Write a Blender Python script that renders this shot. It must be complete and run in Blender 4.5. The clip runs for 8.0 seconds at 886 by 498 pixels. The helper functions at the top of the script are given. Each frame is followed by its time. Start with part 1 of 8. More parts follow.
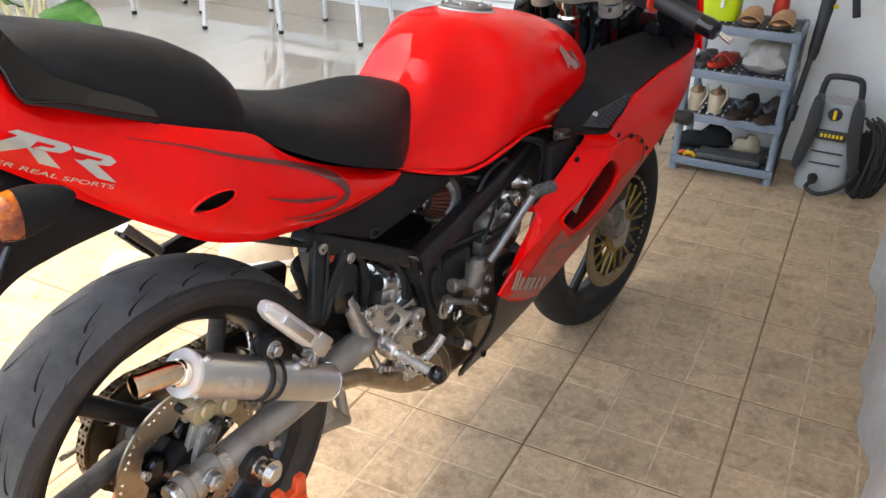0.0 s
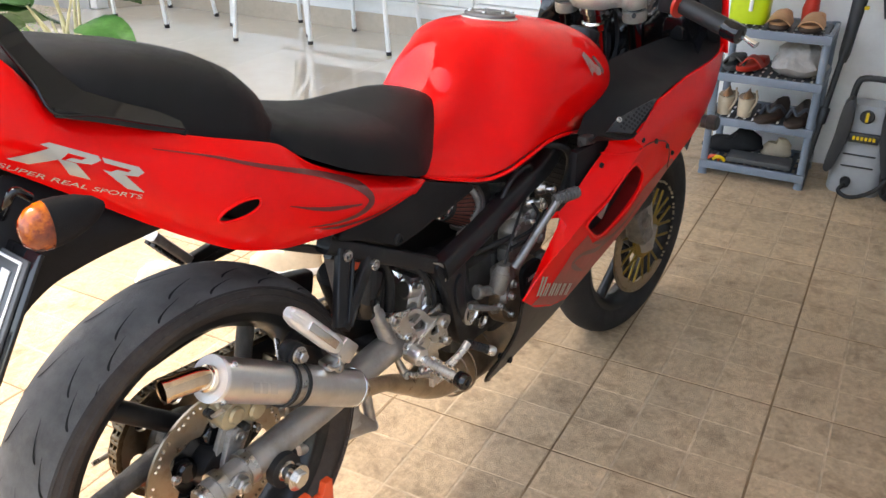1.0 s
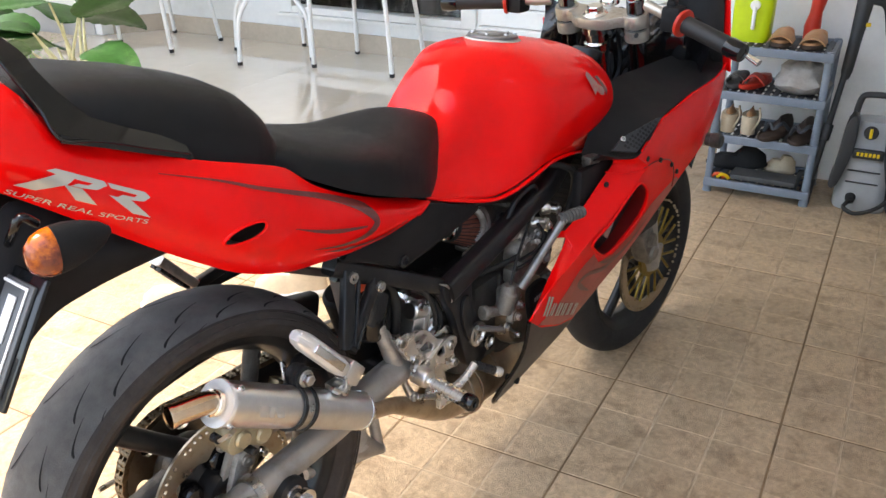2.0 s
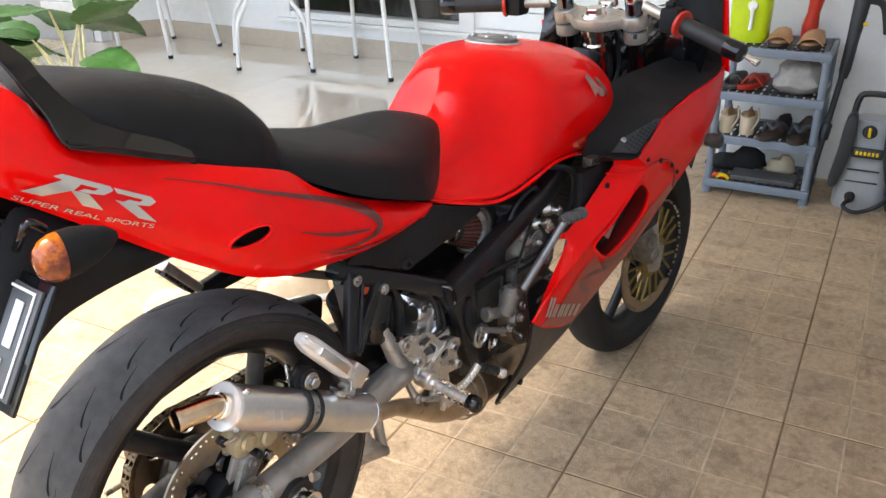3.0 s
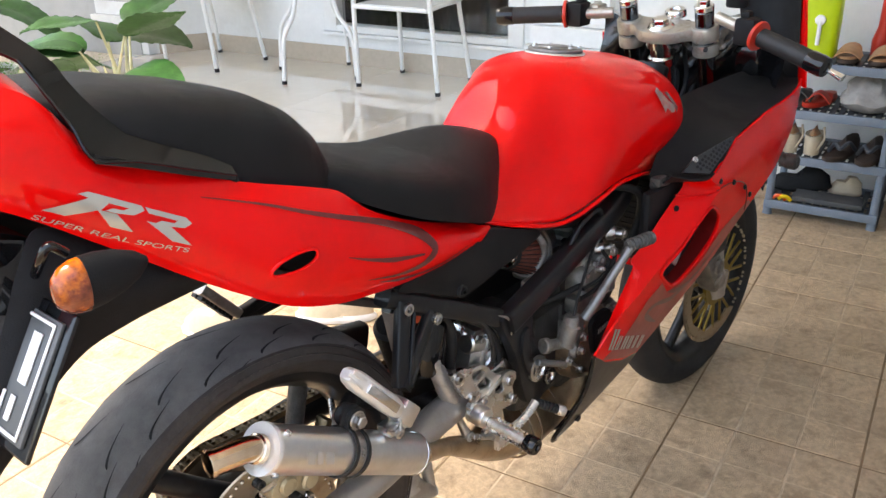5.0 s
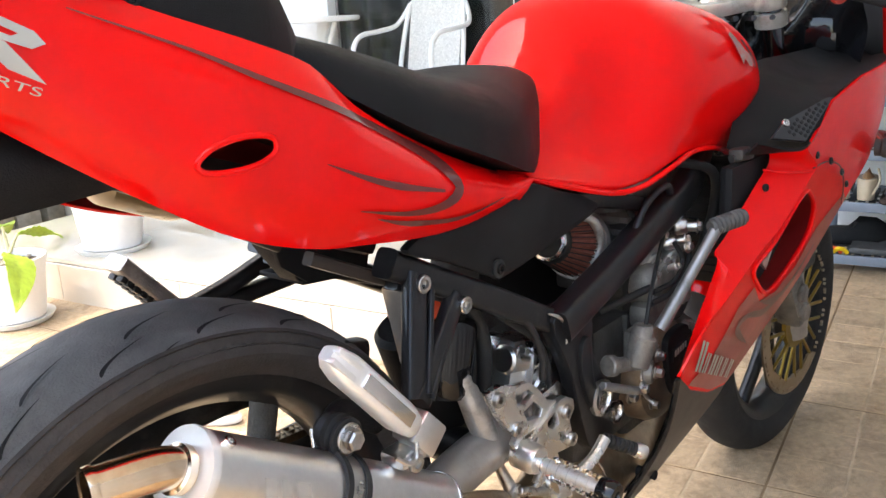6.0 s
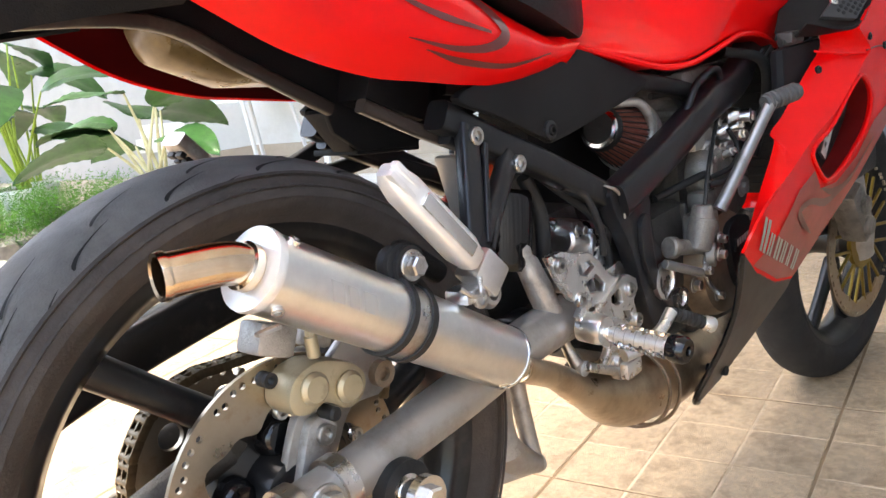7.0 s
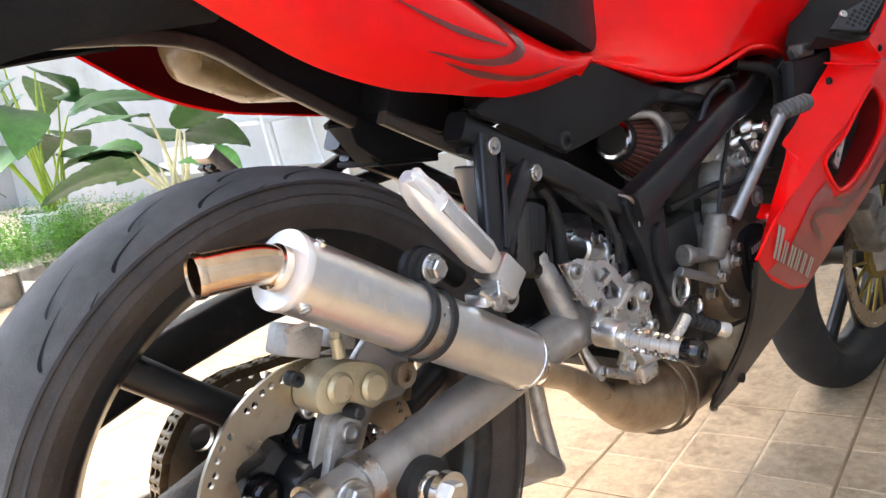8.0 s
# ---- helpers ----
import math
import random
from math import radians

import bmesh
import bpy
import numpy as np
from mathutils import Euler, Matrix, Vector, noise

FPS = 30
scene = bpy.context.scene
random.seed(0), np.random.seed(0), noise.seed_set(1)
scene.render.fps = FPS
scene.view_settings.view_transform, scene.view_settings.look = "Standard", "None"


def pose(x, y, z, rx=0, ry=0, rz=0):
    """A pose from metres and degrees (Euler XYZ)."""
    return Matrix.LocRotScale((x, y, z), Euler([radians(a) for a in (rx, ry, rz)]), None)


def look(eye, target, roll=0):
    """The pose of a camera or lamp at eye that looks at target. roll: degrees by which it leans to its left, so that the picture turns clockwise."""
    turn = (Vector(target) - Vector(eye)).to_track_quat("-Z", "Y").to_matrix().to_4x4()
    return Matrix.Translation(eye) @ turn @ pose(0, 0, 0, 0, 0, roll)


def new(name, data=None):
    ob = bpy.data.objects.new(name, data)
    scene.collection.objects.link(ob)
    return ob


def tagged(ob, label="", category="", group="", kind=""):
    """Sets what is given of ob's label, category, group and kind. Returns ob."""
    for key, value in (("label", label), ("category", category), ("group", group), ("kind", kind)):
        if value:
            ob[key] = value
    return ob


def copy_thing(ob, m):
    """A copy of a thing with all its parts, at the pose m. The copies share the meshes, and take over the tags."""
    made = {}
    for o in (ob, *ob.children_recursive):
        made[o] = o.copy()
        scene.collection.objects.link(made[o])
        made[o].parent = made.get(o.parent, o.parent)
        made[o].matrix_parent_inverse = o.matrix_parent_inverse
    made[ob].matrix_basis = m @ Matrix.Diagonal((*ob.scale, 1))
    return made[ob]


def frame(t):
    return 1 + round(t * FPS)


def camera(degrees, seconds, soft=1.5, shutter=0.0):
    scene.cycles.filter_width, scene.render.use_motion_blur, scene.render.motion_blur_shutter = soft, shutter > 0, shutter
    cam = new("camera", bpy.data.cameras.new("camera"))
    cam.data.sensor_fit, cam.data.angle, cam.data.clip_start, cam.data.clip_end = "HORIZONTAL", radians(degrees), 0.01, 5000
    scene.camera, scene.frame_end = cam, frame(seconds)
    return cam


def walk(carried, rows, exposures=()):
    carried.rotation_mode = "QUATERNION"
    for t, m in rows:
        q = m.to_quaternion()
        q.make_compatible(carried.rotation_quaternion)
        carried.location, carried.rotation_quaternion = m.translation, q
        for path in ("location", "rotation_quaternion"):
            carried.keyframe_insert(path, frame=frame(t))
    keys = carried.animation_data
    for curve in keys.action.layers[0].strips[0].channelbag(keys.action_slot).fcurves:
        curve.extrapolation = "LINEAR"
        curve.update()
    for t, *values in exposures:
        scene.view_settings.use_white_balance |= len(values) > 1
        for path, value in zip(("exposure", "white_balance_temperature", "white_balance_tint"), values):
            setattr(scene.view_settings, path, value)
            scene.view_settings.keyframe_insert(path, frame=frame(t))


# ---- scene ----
cam = camera(54.7, 8.0)
PATH = [
    (0, (-0.564, -0.821, 1.245), (0.909, 0.18, 0.336), 1.9),
    (0.5, (-0.569, -0.829, 1.247), (0.88, 0.212, 0.344), 1.4),
    (1, (-0.566, -0.837, 1.249), (0.871, 0.229, 0.354), 0.4),
    (1.5, (-0.564, -0.835, 1.249), (0.878, 0.245, 0.38), -0.0),
    (3, (-0.573, -0.834, 1.25), (0.877, 0.254, 0.405), -0.9),
    (3.5, (-0.577, -0.832, 1.249), (0.872, 0.256, 0.402), -1.1),
    (4, (-0.575, -0.83, 1.248), (0.873, 0.259, 0.402), -1.2),
    (4.5, (-0.566, -0.824, 1.246), (0.873, 0.283, 0.409), -0.9),
    (4.7, (-0.556, -0.804, 1.24), (0.854, 0.345, 0.409), -1.3),
    (5.8, (-0.327, -0.585, 1.015), (1.116, 0.633, 0.357), -2.3),
    (6, (-0.314, -0.558, 0.921), (1.16, 0.681, 0.38), -3.3),
    (6.5, (-0.328, -0.542, 0.808), (1.166, 0.704, 0.343), -4.2),
    (7, (-0.357, -0.569, 0.769), (1.056, 0.764, 0.293), -8.0),
    (7.5, (-0.377, -0.592, 0.759), (1.044, 0.741, 0.309), -9.0),
    (8, (-0.381, -0.589, 0.762), (1.015, 0.78, 0.34), -8.7),
]
EXPOSURES = [(0.0, 2.6, 7500, 9), (3.5, 2.6, 7500, 9), (4.5, 2.53, 7500, 9), (6.0, 2.92, 7300, 9), (7.0, 3.08, 7200, 9), (7.5, 3.08, 7100, 9), (8.0, 3.00, 7000, 9)]
walk(cam, [(t, look(eye, target, roll)) for t, eye, target, roll in PATH], EXPOSURES)
SKY, SUN = 0.15, 1.0

# ---------------------------------------------------------------- light
world = bpy.data.worlds.new("world")
scene.world = world
world.use_nodes = True
wn = world.node_tree
sky = wn.nodes.new("ShaderNodeTexSky")
sky.sky_type = "NISHITA"
sky.sun_disc = False
sky.sun_elevation = radians(71)
sky.sun_rotation = radians(-27)
sky.air_density = 1.0
sky.dust_density = 2.5
wn.nodes["Background"].inputs["Strength"].default_value = SKY
wn.links.new(sky.outputs[0], wn.nodes["Background"].inputs["Color"])
sun = new("sun", bpy.data.lights.new("sun", "SUN"))
sun.data.energy = SUN
sun.data.angle = radians(25)
sun.data.color = (1.0, 0.97, 0.92)
# high sun from beyond the planted bed
sun.matrix_world = look((-1.46, 2.91, 9.5), (0, 0, 0))

# room axes: u across the floor tiles, v along them; the motorcycle stands at 8.7 degrees to them
HEAD = 0.152
ROOM = Matrix.Rotation(HEAD - math.pi / 2, 4, "Z")


# ---------------------------------------------------------------- materials
def mat(name, base, rough=0.5, metal=0.0, var=0.12, scale=30.0, bump=0.0, bump_scale=200.0, coat=0.0, wear=None,
        wear_amount=0.0, wear_scale=6.0, stretch=(1, 1, 1), rvar=0.12, per_object=0.0, trans=0.0, ior=1.45, spec=0.5, fixed=False, detail=6, grit=0.65):
    """A principled material: base colour with grain, larger blotches of wear, rough variation and fine relief."""
    m = bpy.data.materials.new(name)
    m.use_nodes = True
    nt = m.node_tree
    b = nt.nodes["Principled BSDF"]
    geo = nt.nodes.new("ShaderNodeNewGeometry" if fixed else "ShaderNodeTexCoord")
    mp = nt.nodes.new("ShaderNodeMapping")
    mp.inputs["Scale"].default_value = stretch
    nt.links.new(geo.outputs["Position" if fixed else "Object"], mp.inputs["Vector"])
    n1 = nt.nodes.new("ShaderNodeTexNoise")
    n1.inputs["Scale"].default_value = scale
    n1.inputs["Detail"].default_value = detail
    n1.inputs["Roughness"].default_value = grit
    nt.links.new(mp.outputs[0], n1.inputs["Vector"])
    n2 = nt.nodes.new("ShaderNodeTexNoise")
    n2.inputs["Scale"].default_value = wear_scale
    n2.inputs["Detail"].default_value = 8
    n2.inputs["Roughness"].default_value = 0.7
    nt.links.new(mp.outputs[0], n2.inputs["Vector"])
    ramp = nt.nodes.new("ShaderNodeMapRange")
    ramp.inputs["From Min"].default_value = 0.3
    ramp.inputs["From Max"].default_value = 0.7
    ramp.inputs["To Min"].default_value = 1 - var
    ramp.inputs["To Max"].default_value = 1 + var
    nt.links.new(n1.outputs["Fac"], ramp.inputs["Value"])
    col = nt.nodes.new("ShaderNodeMix")
    col.data_type = "RGBA"
    col.blend_type = "MULTIPLY"
    col.inputs["Factor"].default_value = 1.0
    col.inputs["A"].default_value = (*base, 1)
    nt.links.new(ramp.outputs[0], col.inputs["B"])
    out = col.outputs["Result"]
    if wear:
        wr = nt.nodes.new("ShaderNodeMapRange")
        wr.inputs["From Min"].default_value = 0.62 - 0.3 * wear_amount
        wr.inputs["From Max"].default_value = 0.72
        nt.links.new(n2.outputs["Fac"], wr.inputs["Value"])
        wm = nt.nodes.new("ShaderNodeMix")
        wm.data_type = "RGBA"
        nt.links.new(wr.outputs[0], wm.inputs["Factor"])
        nt.links.new(out, wm.inputs["A"])
        wm.inputs["B"].default_value = (*wear, 1)
        out = wm.outputs["Result"]
    if per_object:
        oi = nt.nodes.new("ShaderNodeObjectInfo")
        pr = nt.nodes.new("ShaderNodeMapRange")
        pr.inputs["To Min"].default_value = 1 - per_object
        pr.inputs["To Max"].default_value = 1 + per_object
        nt.links.new(oi.outputs["Random"], pr.inputs["Value"])
        pm = nt.nodes.new("ShaderNodeMix")
        pm.data_type = "RGBA"
        pm.blend_type = "MULTIPLY"
        pm.inputs["Factor"].default_value = 1.0
        nt.links.new(out, pm.inputs["A"])
        nt.links.new(pr.outputs[0], pm.inputs["B"])
        out = pm.outputs["Result"]
    nt.links.new(out, b.inputs["Base Color"])
    rr = nt.nodes.new("ShaderNodeMapRange")
    rr.inputs["From Min"].default_value = 0.3
    rr.inputs["From Max"].default_value = 0.7
    rr.inputs["To Min"].default_value = max(0.02, rough * (1 - rvar * 2))
    rr.inputs["To Max"].default_value = min(1.0, rough * (1 + rvar * 2))
    nt.links.new(n2.outputs["Fac"], rr.inputs["Value"])
    nt.links.new(rr.outputs[0], b.inputs["Roughness"])
    b.inputs["Metallic"].default_value = metal
    b.inputs["Coat Weight"].default_value = coat
    b.inputs["Coat Roughness"].default_value = 0.04
    b.inputs["Transmission Weight"].default_value = trans
    b.inputs["IOR"].default_value = ior
    b.inputs["Specular IOR Level"].default_value = spec
    if bump:
        n3 = nt.nodes.new("ShaderNodeTexNoise")
        n3.inputs["Scale"].default_value = bump_scale
        n3.inputs["Detail"].default_value = 4 if detail < 8 else detail
        nt.links.new(mp.outputs[0], n3.inputs["Vector"])
        bp = nt.nodes.new("ShaderNodeBump")
        bp.inputs["Strength"].default_value = bump
        bp.inputs["Distance"].default_value = 0.004
        nt.links.new(n3.outputs["Fac"], bp.inputs["Height"])
        nt.links.new(bp.outputs[0], b.inputs["Normal"])
    return m


def vary_islands(m, amount):
    """Let each loose piece of a mesh differ a little in tone."""
    nt = m.node_tree
    b = nt.nodes["Principled BSDF"]
    old = b.inputs["Base Color"].links[0].from_socket
    geo = nt.nodes.new("ShaderNodeNewGeometry")
    rng = nt.nodes.new("ShaderNodeMapRange")
    rng.inputs["To Min"].default_value = 1 - amount
    rng.inputs["To Max"].default_value = 1 + amount
    nt.links.new(geo.outputs["Random Per Island"], rng.inputs["Value"])
    mix = nt.nodes.new("ShaderNodeMix")
    mix.data_type = "RGBA"
    mix.blend_type = "MULTIPLY"
    mix.inputs["Factor"].default_value = 1.0
    nt.links.new(old, mix.inputs["A"])
    nt.links.new(rng.outputs[0], mix.inputs["B"])
    nt.links.new(mix.outputs["Result"], b.inputs["Base Color"])


M_RED = mat("red_paint", (0.80, 0.003, 0.004), 0.45, var=0.03, coat=0.5, spec=0.02, wear=(0.66, 0.006, 0.006), wear_amount=0.3)
# red darkened for inner faces and a seam, their shade put into the colour
M_REDDARK = mat("darkened_red_paint", (0.16, 0.008, 0.008), 0.4, var=0.1, coat=0.6, spec=0.15)
M_FADE = mat("grey_red_paint", (0.34, 0.022, 0.019), 0.34, var=0.12, coat=0.9, wear=(0.22, 0.03, 0.025), wear_amount=0.5, wear_scale=10, spec=0.1)
M_BELLY = mat("dark_grey_belly_paint", (0.045, 0.035, 0.030), 0.34, var=0.15, coat=0.15, wear=(0.11, 0.085, 0.07), wear_amount=0.3, spec=0.15)
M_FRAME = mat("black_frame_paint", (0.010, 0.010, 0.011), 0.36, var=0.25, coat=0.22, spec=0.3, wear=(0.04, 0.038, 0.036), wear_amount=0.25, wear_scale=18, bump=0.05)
M_BLACK = mat("black_plastic", (0.009, 0.009, 0.0095), 0.55, var=0.25, bump=0.25, bump_scale=900, wear=(0.02, 0.0195, 0.019), wear_amount=0.3, spec=0.2)
M_FENDER = mat("matt_black_plastic", (0.010, 0.010, 0.011), 0.62, var=0.2, bump=0.2, bump_scale=700, wear=(0.025, 0.023, 0.02), wear_amount=0.2, spec=0.2)
M_GLOSS = mat("gloss_black", (0.005, 0.005, 0.0055), 0.06, var=0.2, coat=0.0, spec=0.5)
M_SEAT = mat("seat_vinyl", (0.010, 0.010, 0.0105), 0.46, var=0.15, bump=0.35, bump_scale=1100, wear=(0.016, 0.016, 0.016), wear_amount=0.25, spec=0.2)
M_TYRE = mat("tyre_rubber", (0.125, 0.121, 0.117), 0.72, var=0.22, bump=0.3, bump_scale=500, wear=(0.165, 0.16, 0.152), wear_amount=0.45, wear_scale=12, spec=0.3)
# a much darker copy of the tyre rubber, for the front wheel
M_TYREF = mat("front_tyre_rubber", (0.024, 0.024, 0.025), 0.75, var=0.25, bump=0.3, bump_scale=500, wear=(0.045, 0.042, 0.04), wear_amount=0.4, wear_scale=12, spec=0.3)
M_SIDEWALL = mat("tyre_sidewall", (0.050, 0.043, 0.039), 0.6, var=0.2, bump=0.2, bump_scale=400, wear=(0.080, 0.068, 0.060), wear_amount=0.45, wear_scale=14, spec=0.25)
# near black for the badge, and for the shade inside grooves and holes
M_GROOVE = mat("groove_black", (0.006, 0.006, 0.006), 0.85, var=0.1)
M_RIM = mat("black_rim_paint", (0.008, 0.008, 0.0085), 0.35, var=0.2, coat=0.15, wear=(0.03, 0.027, 0.024), wear_amount=0.3, wear_scale=25, spec=0.3)
M_ALU = mat("brushed_aluminium", (0.78, 0.77, 0.75), 0.30, 1.0, var=0.04, scale=140, bump=0.03, bump_scale=300, wear=(0.64, 0.62, 0.59), wear_amount=0.25)
M_ALUCAST = mat("cast_aluminium", (0.46, 0.445, 0.42), 0.46, 0.7, var=0.2, bump=0.25, bump_scale=500, wear=(0.20, 0.17, 0.14), wear_amount=0.45, wear_scale=22)
M_POLISH = mat("polished_aluminium", (0.72, 0.71, 0.69), 0.17, 1.0, var=0.06, wear=(0.55, 0.53, 0.50), wear_amount=0.3)
M_STEEL = mat("zinc_steel", (0.50, 0.49, 0.47), 0.3, 1.0, var=0.12, wear=(0.28, 0.24, 0.2), wear_amount=0.35, wear_scale=40)
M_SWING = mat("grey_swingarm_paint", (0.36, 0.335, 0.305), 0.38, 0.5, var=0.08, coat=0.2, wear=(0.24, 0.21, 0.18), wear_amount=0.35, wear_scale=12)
M_STRAW = mat("heat_tinted_steel", (0.60, 0.47, 0.34), 0.16, 1.0, var=0.12, wear=(0.50, 0.30, 0.17), wear_amount=0.45, wear_scale=16)
M_PIPE = mat("oiled_steel_chamber", (0.50, 0.38, 0.25), 0.33, 0.9, var=0.15, wear=(0.24, 0.16, 0.10), wear_amount=0.45, wear_scale=12)
M_ENGINE = mat("dark_engine_casting", (0.070, 0.066, 0.060), 0.5, 0.4, var=0.3, bump=0.3, bump_scale=400, wear=(0.03, 0.026, 0.022), wear_amount=0.45, wear_scale=25)
M_BRONZE = mat("bronze_engine_cover", (0.24, 0.18, 0.125), 0.4, 0.5, var=0.2, wear=(0.10, 0.07, 0.045), wear_amount=0.45, wear_scale=20)
M_CALIPER = mat("gold_caliper", (0.46, 0.40, 0.27), 0.42, 0.6, var=0.1, wear=(0.25, 0.20, 0.13), wear_amount=0.3, wear_scale=40)
M_DISC = mat("brake_disc_steel", (0.40, 0.34, 0.26), 0.34, 1.0, var=0.12, wear=(0.28, 0.20, 0.13), wear_amount=0.35, wear_scale=30)
M_GOLD = mat("gold_anodised", (0.23, 0.155, 0.028), 0.4, 0.7, var=0.15)
M_CHAIN = mat("oily_chain", (0.17, 0.13, 0.085), 0.4, 1.0, var=0.3, scale=120)
M_RUBBER = mat("black_rubber", (0.014, 0.014, 0.014), 0.6, var=0.2, bump=0.15)
M_GREYRUB = mat("grey_rubber", (0.07, 0.07, 0.068), 0.6, var=0.15)
M_KICK = mat("dull_steel_lever", (0.24, 0.24, 0.235), 0.42, 0.8, var=0.1, wear=(0.15, 0.14, 0.13), wear_amount=0.3, wear_scale=40)
M_FILTER = mat("filter_cotton", (0.26, 0.09, 0.065), 0.8, var=0.2, scale=80)
M_SILVER = mat("silver_decal", (0.46, 0.44, 0.39), 0.35, 0.35, var=0.05, coat=0.4)
M_SILVERDULL = mat("worn_silver_decal", (0.36, 0.22, 0.19), 0.35, 0.2, var=0.3, coat=0.4, wear=(0.5, 0.03, 0.025), wear_amount=0.5, wear_scale=60)
M_DECALDARK = mat("dark_decal", (0.13, 0.02, 0.018), 0.35, var=0.2, coat=0.8, spec=0.15)
# the bright blotches, set through wear, stand in for reflector glints in the lens
M_AMBER = mat("amber_lens", (0.16, 0.024, 0.005), 0.14, var=0.5, coat=0.6, scale=120, wear=(0.72, 0.17, 0.006), wear_amount=0.40, wear_scale=38)
M_REDLENS = mat("red_lens", (0.42, 0.012, 0.01), 0.14, var=0.1, coat=0.8)
M_PLATE = mat("grey_plate", (0.085, 0.088, 0.09), 0.4, 0.2, var=0.1, wear=(0.14, 0.14, 0.14), wear_amount=0.3)
M_WHITEPAINT = mat("white_marking", (0.78, 0.78, 0.76), 0.5, var=0.05)
M_CLEAR = mat("clear_plastic", (0.95, 0.95, 0.95), 0.06, var=0.02, trans=1.0, ior=1.45)
M_ORANGE = mat("orange_stand_paint", (0.70, 0.075, 0.018), 0.35, var=0.06, coat=0.4)
M_BRIGHTSTRAP = mat("polished_heel_plate", (0.88, 0.87, 0.85), 0.34, 0.6, var=0.05, wear=(0.7, 0.68, 0.64), wear_amount=0.3)
M_BLUESTEEL = mat("dark_polished_fork", (0.14, 0.15, 0.17), 0.16, 1.0, var=0.1)
M_CHAMP = mat("champagne_clamp", (0.44, 0.415, 0.36), 0.4, 0.7, var=0.1, wear=(0.28, 0.25, 0.2), wear_amount=0.4, wear_scale=40)
M_GRIME = mat("grimy_cast_alloy", (0.20, 0.185, 0.165), 0.45, 0.5, var=0.3, bump=0.25, bump_scale=500, wear=(0.07, 0.06, 0.05), wear_amount=0.5, wear_scale=28)
M_SCUFF = mat("scuffed_rim_edge", (0.05, 0.05, 0.05), 0.35, 0.6, var=0.3, wear=(0.55, 0.53, 0.5), wear_amount=0.35, wear_scale=40)
M_OIL = mat("yellowed_oil_bottle", (0.17, 0.115, 0.045), 0.3, var=0.2, coat=0.3, wear=(0.07, 0.045, 0.02), wear_amount=0.6, wear_scale=10)
M_WRAP = mat("black_wrapping_film", (0.008, 0.008, 0.009), 0.16, var=0.2, bump=1.0, bump_scale=45)
# the place
M_TILE = mat("stone_tile", (0.47, 0.345, 0.218), 0.40, var=0.42, scale=55, bump=1.0, bump_scale=110, wear=(0.20, 0.135, 0.078), wear_amount=0.40, wear_scale=11, per_object=0.08, fixed=True, detail=12, grit=0.8)
for node in M_TILE.node_tree.nodes:
    if node.type == "TEX_NOISE":
        node.inputs["Distortion"].default_value = 0.45
        node.inputs["Roughness"].default_value = 0.8
vary_islands(M_TILE, 0.10)
M_JOINT = mat("tile_joint", (0.50, 0.39, 0.27), 0.85, var=0.35, scale=12, fixed=True)
M_GROUT = mat("grout", (0.21, 0.142, 0.080), 0.85, var=0.4, scale=9, fixed=True)
M_PORCH = mat("polished_porcelain", (0.66, 0.585, 0.48), 0.02, var=0.04, scale=8, per_object=0.02, spec=0.9, rvar=0.05, coat=1.0)
M_PORCHG = mat("porcelain_joint", (0.60, 0.53, 0.44), 0.3)
M_SKIRT = mat("skirting_tile", (0.50, 0.42, 0.33), 0.2, var=0.06)
M_WALL = mat("white_wall_paint", (0.78, 0.775, 0.75), 0.7, var=0.03, bump=0.12, bump_scale=120, wear=(0.70, 0.68, 0.64), wear_amount=0.2, wear_scale=2.5)
# white wall toned down to grey so that it doesn't burn out
M_GARDEN = mat("grey_garden_wall", (0.46, 0.455, 0.44), 0.8, var=0.08, scale=8, bump=0.2, bump_scale=60, wear=(0.34, 0.33, 0.31), wear_amount=0.35, wear_scale=2)
M_WHITE = mat("white_enamel", (0.80, 0.79, 0.76), 0.35, var=0.03)
M_CURTAIN = mat("dark_curtain", (0.012, 0.012, 0.013), 0.8, var=0.3, stretch=(30, 1, 1), scale=4)
M_WEAVE = mat("white_weave", (0.62, 0.61, 0.57), 0.6, var=0.2, scale=90, bump=0.5, bump_scale=220)
M_BLUEGREY = mat("blue_grey_plastic", (0.17, 0.205, 0.25), 0.42, var=0.06, wear=(0.22, 0.25, 0.29), wear_amount=0.3)
M_RACKDARK = mat("dark_grey_plastic", (0.05, 0.055, 0.065), 0.5, var=0.1)
M_WASHER = mat("pale_grey_plastic", (0.33, 0.34, 0.34), 0.42, var=0.05)
M_WASHBLK = mat("charcoal_plastic", (0.025, 0.026, 0.028), 0.45, var=0.1)
M_YELLOW = mat("yellow_plastic", (0.75, 0.50, 0.015), 0.35, var=0.05)
M_LIME = mat("lime_plastic", (0.48, 0.62, 0.012), 0.35, var=0.06)
M_REDPL = mat("red_plastic", (0.50, 0.03, 0.015), 0.4, var=0.08)
M_TAN = mat("tan_leather", (0.38, 0.20, 0.095), 0.5, var=0.12, wear=(0.28, 0.14, 0.06), wear_amount=0.3)
M_CREAM = mat("cream_leather", (0.52, 0.42, 0.29), 0.5, var=0.1)
M_BROWN = mat("dark_brown_sandal", (0.045, 0.028, 0.02), 0.65, var=0.2)
M_BAG = mat("grey_plastic_bag", (0.31, 0.29, 0.265), 0.4, var=0.15, bump=0.8, bump_scale=45)
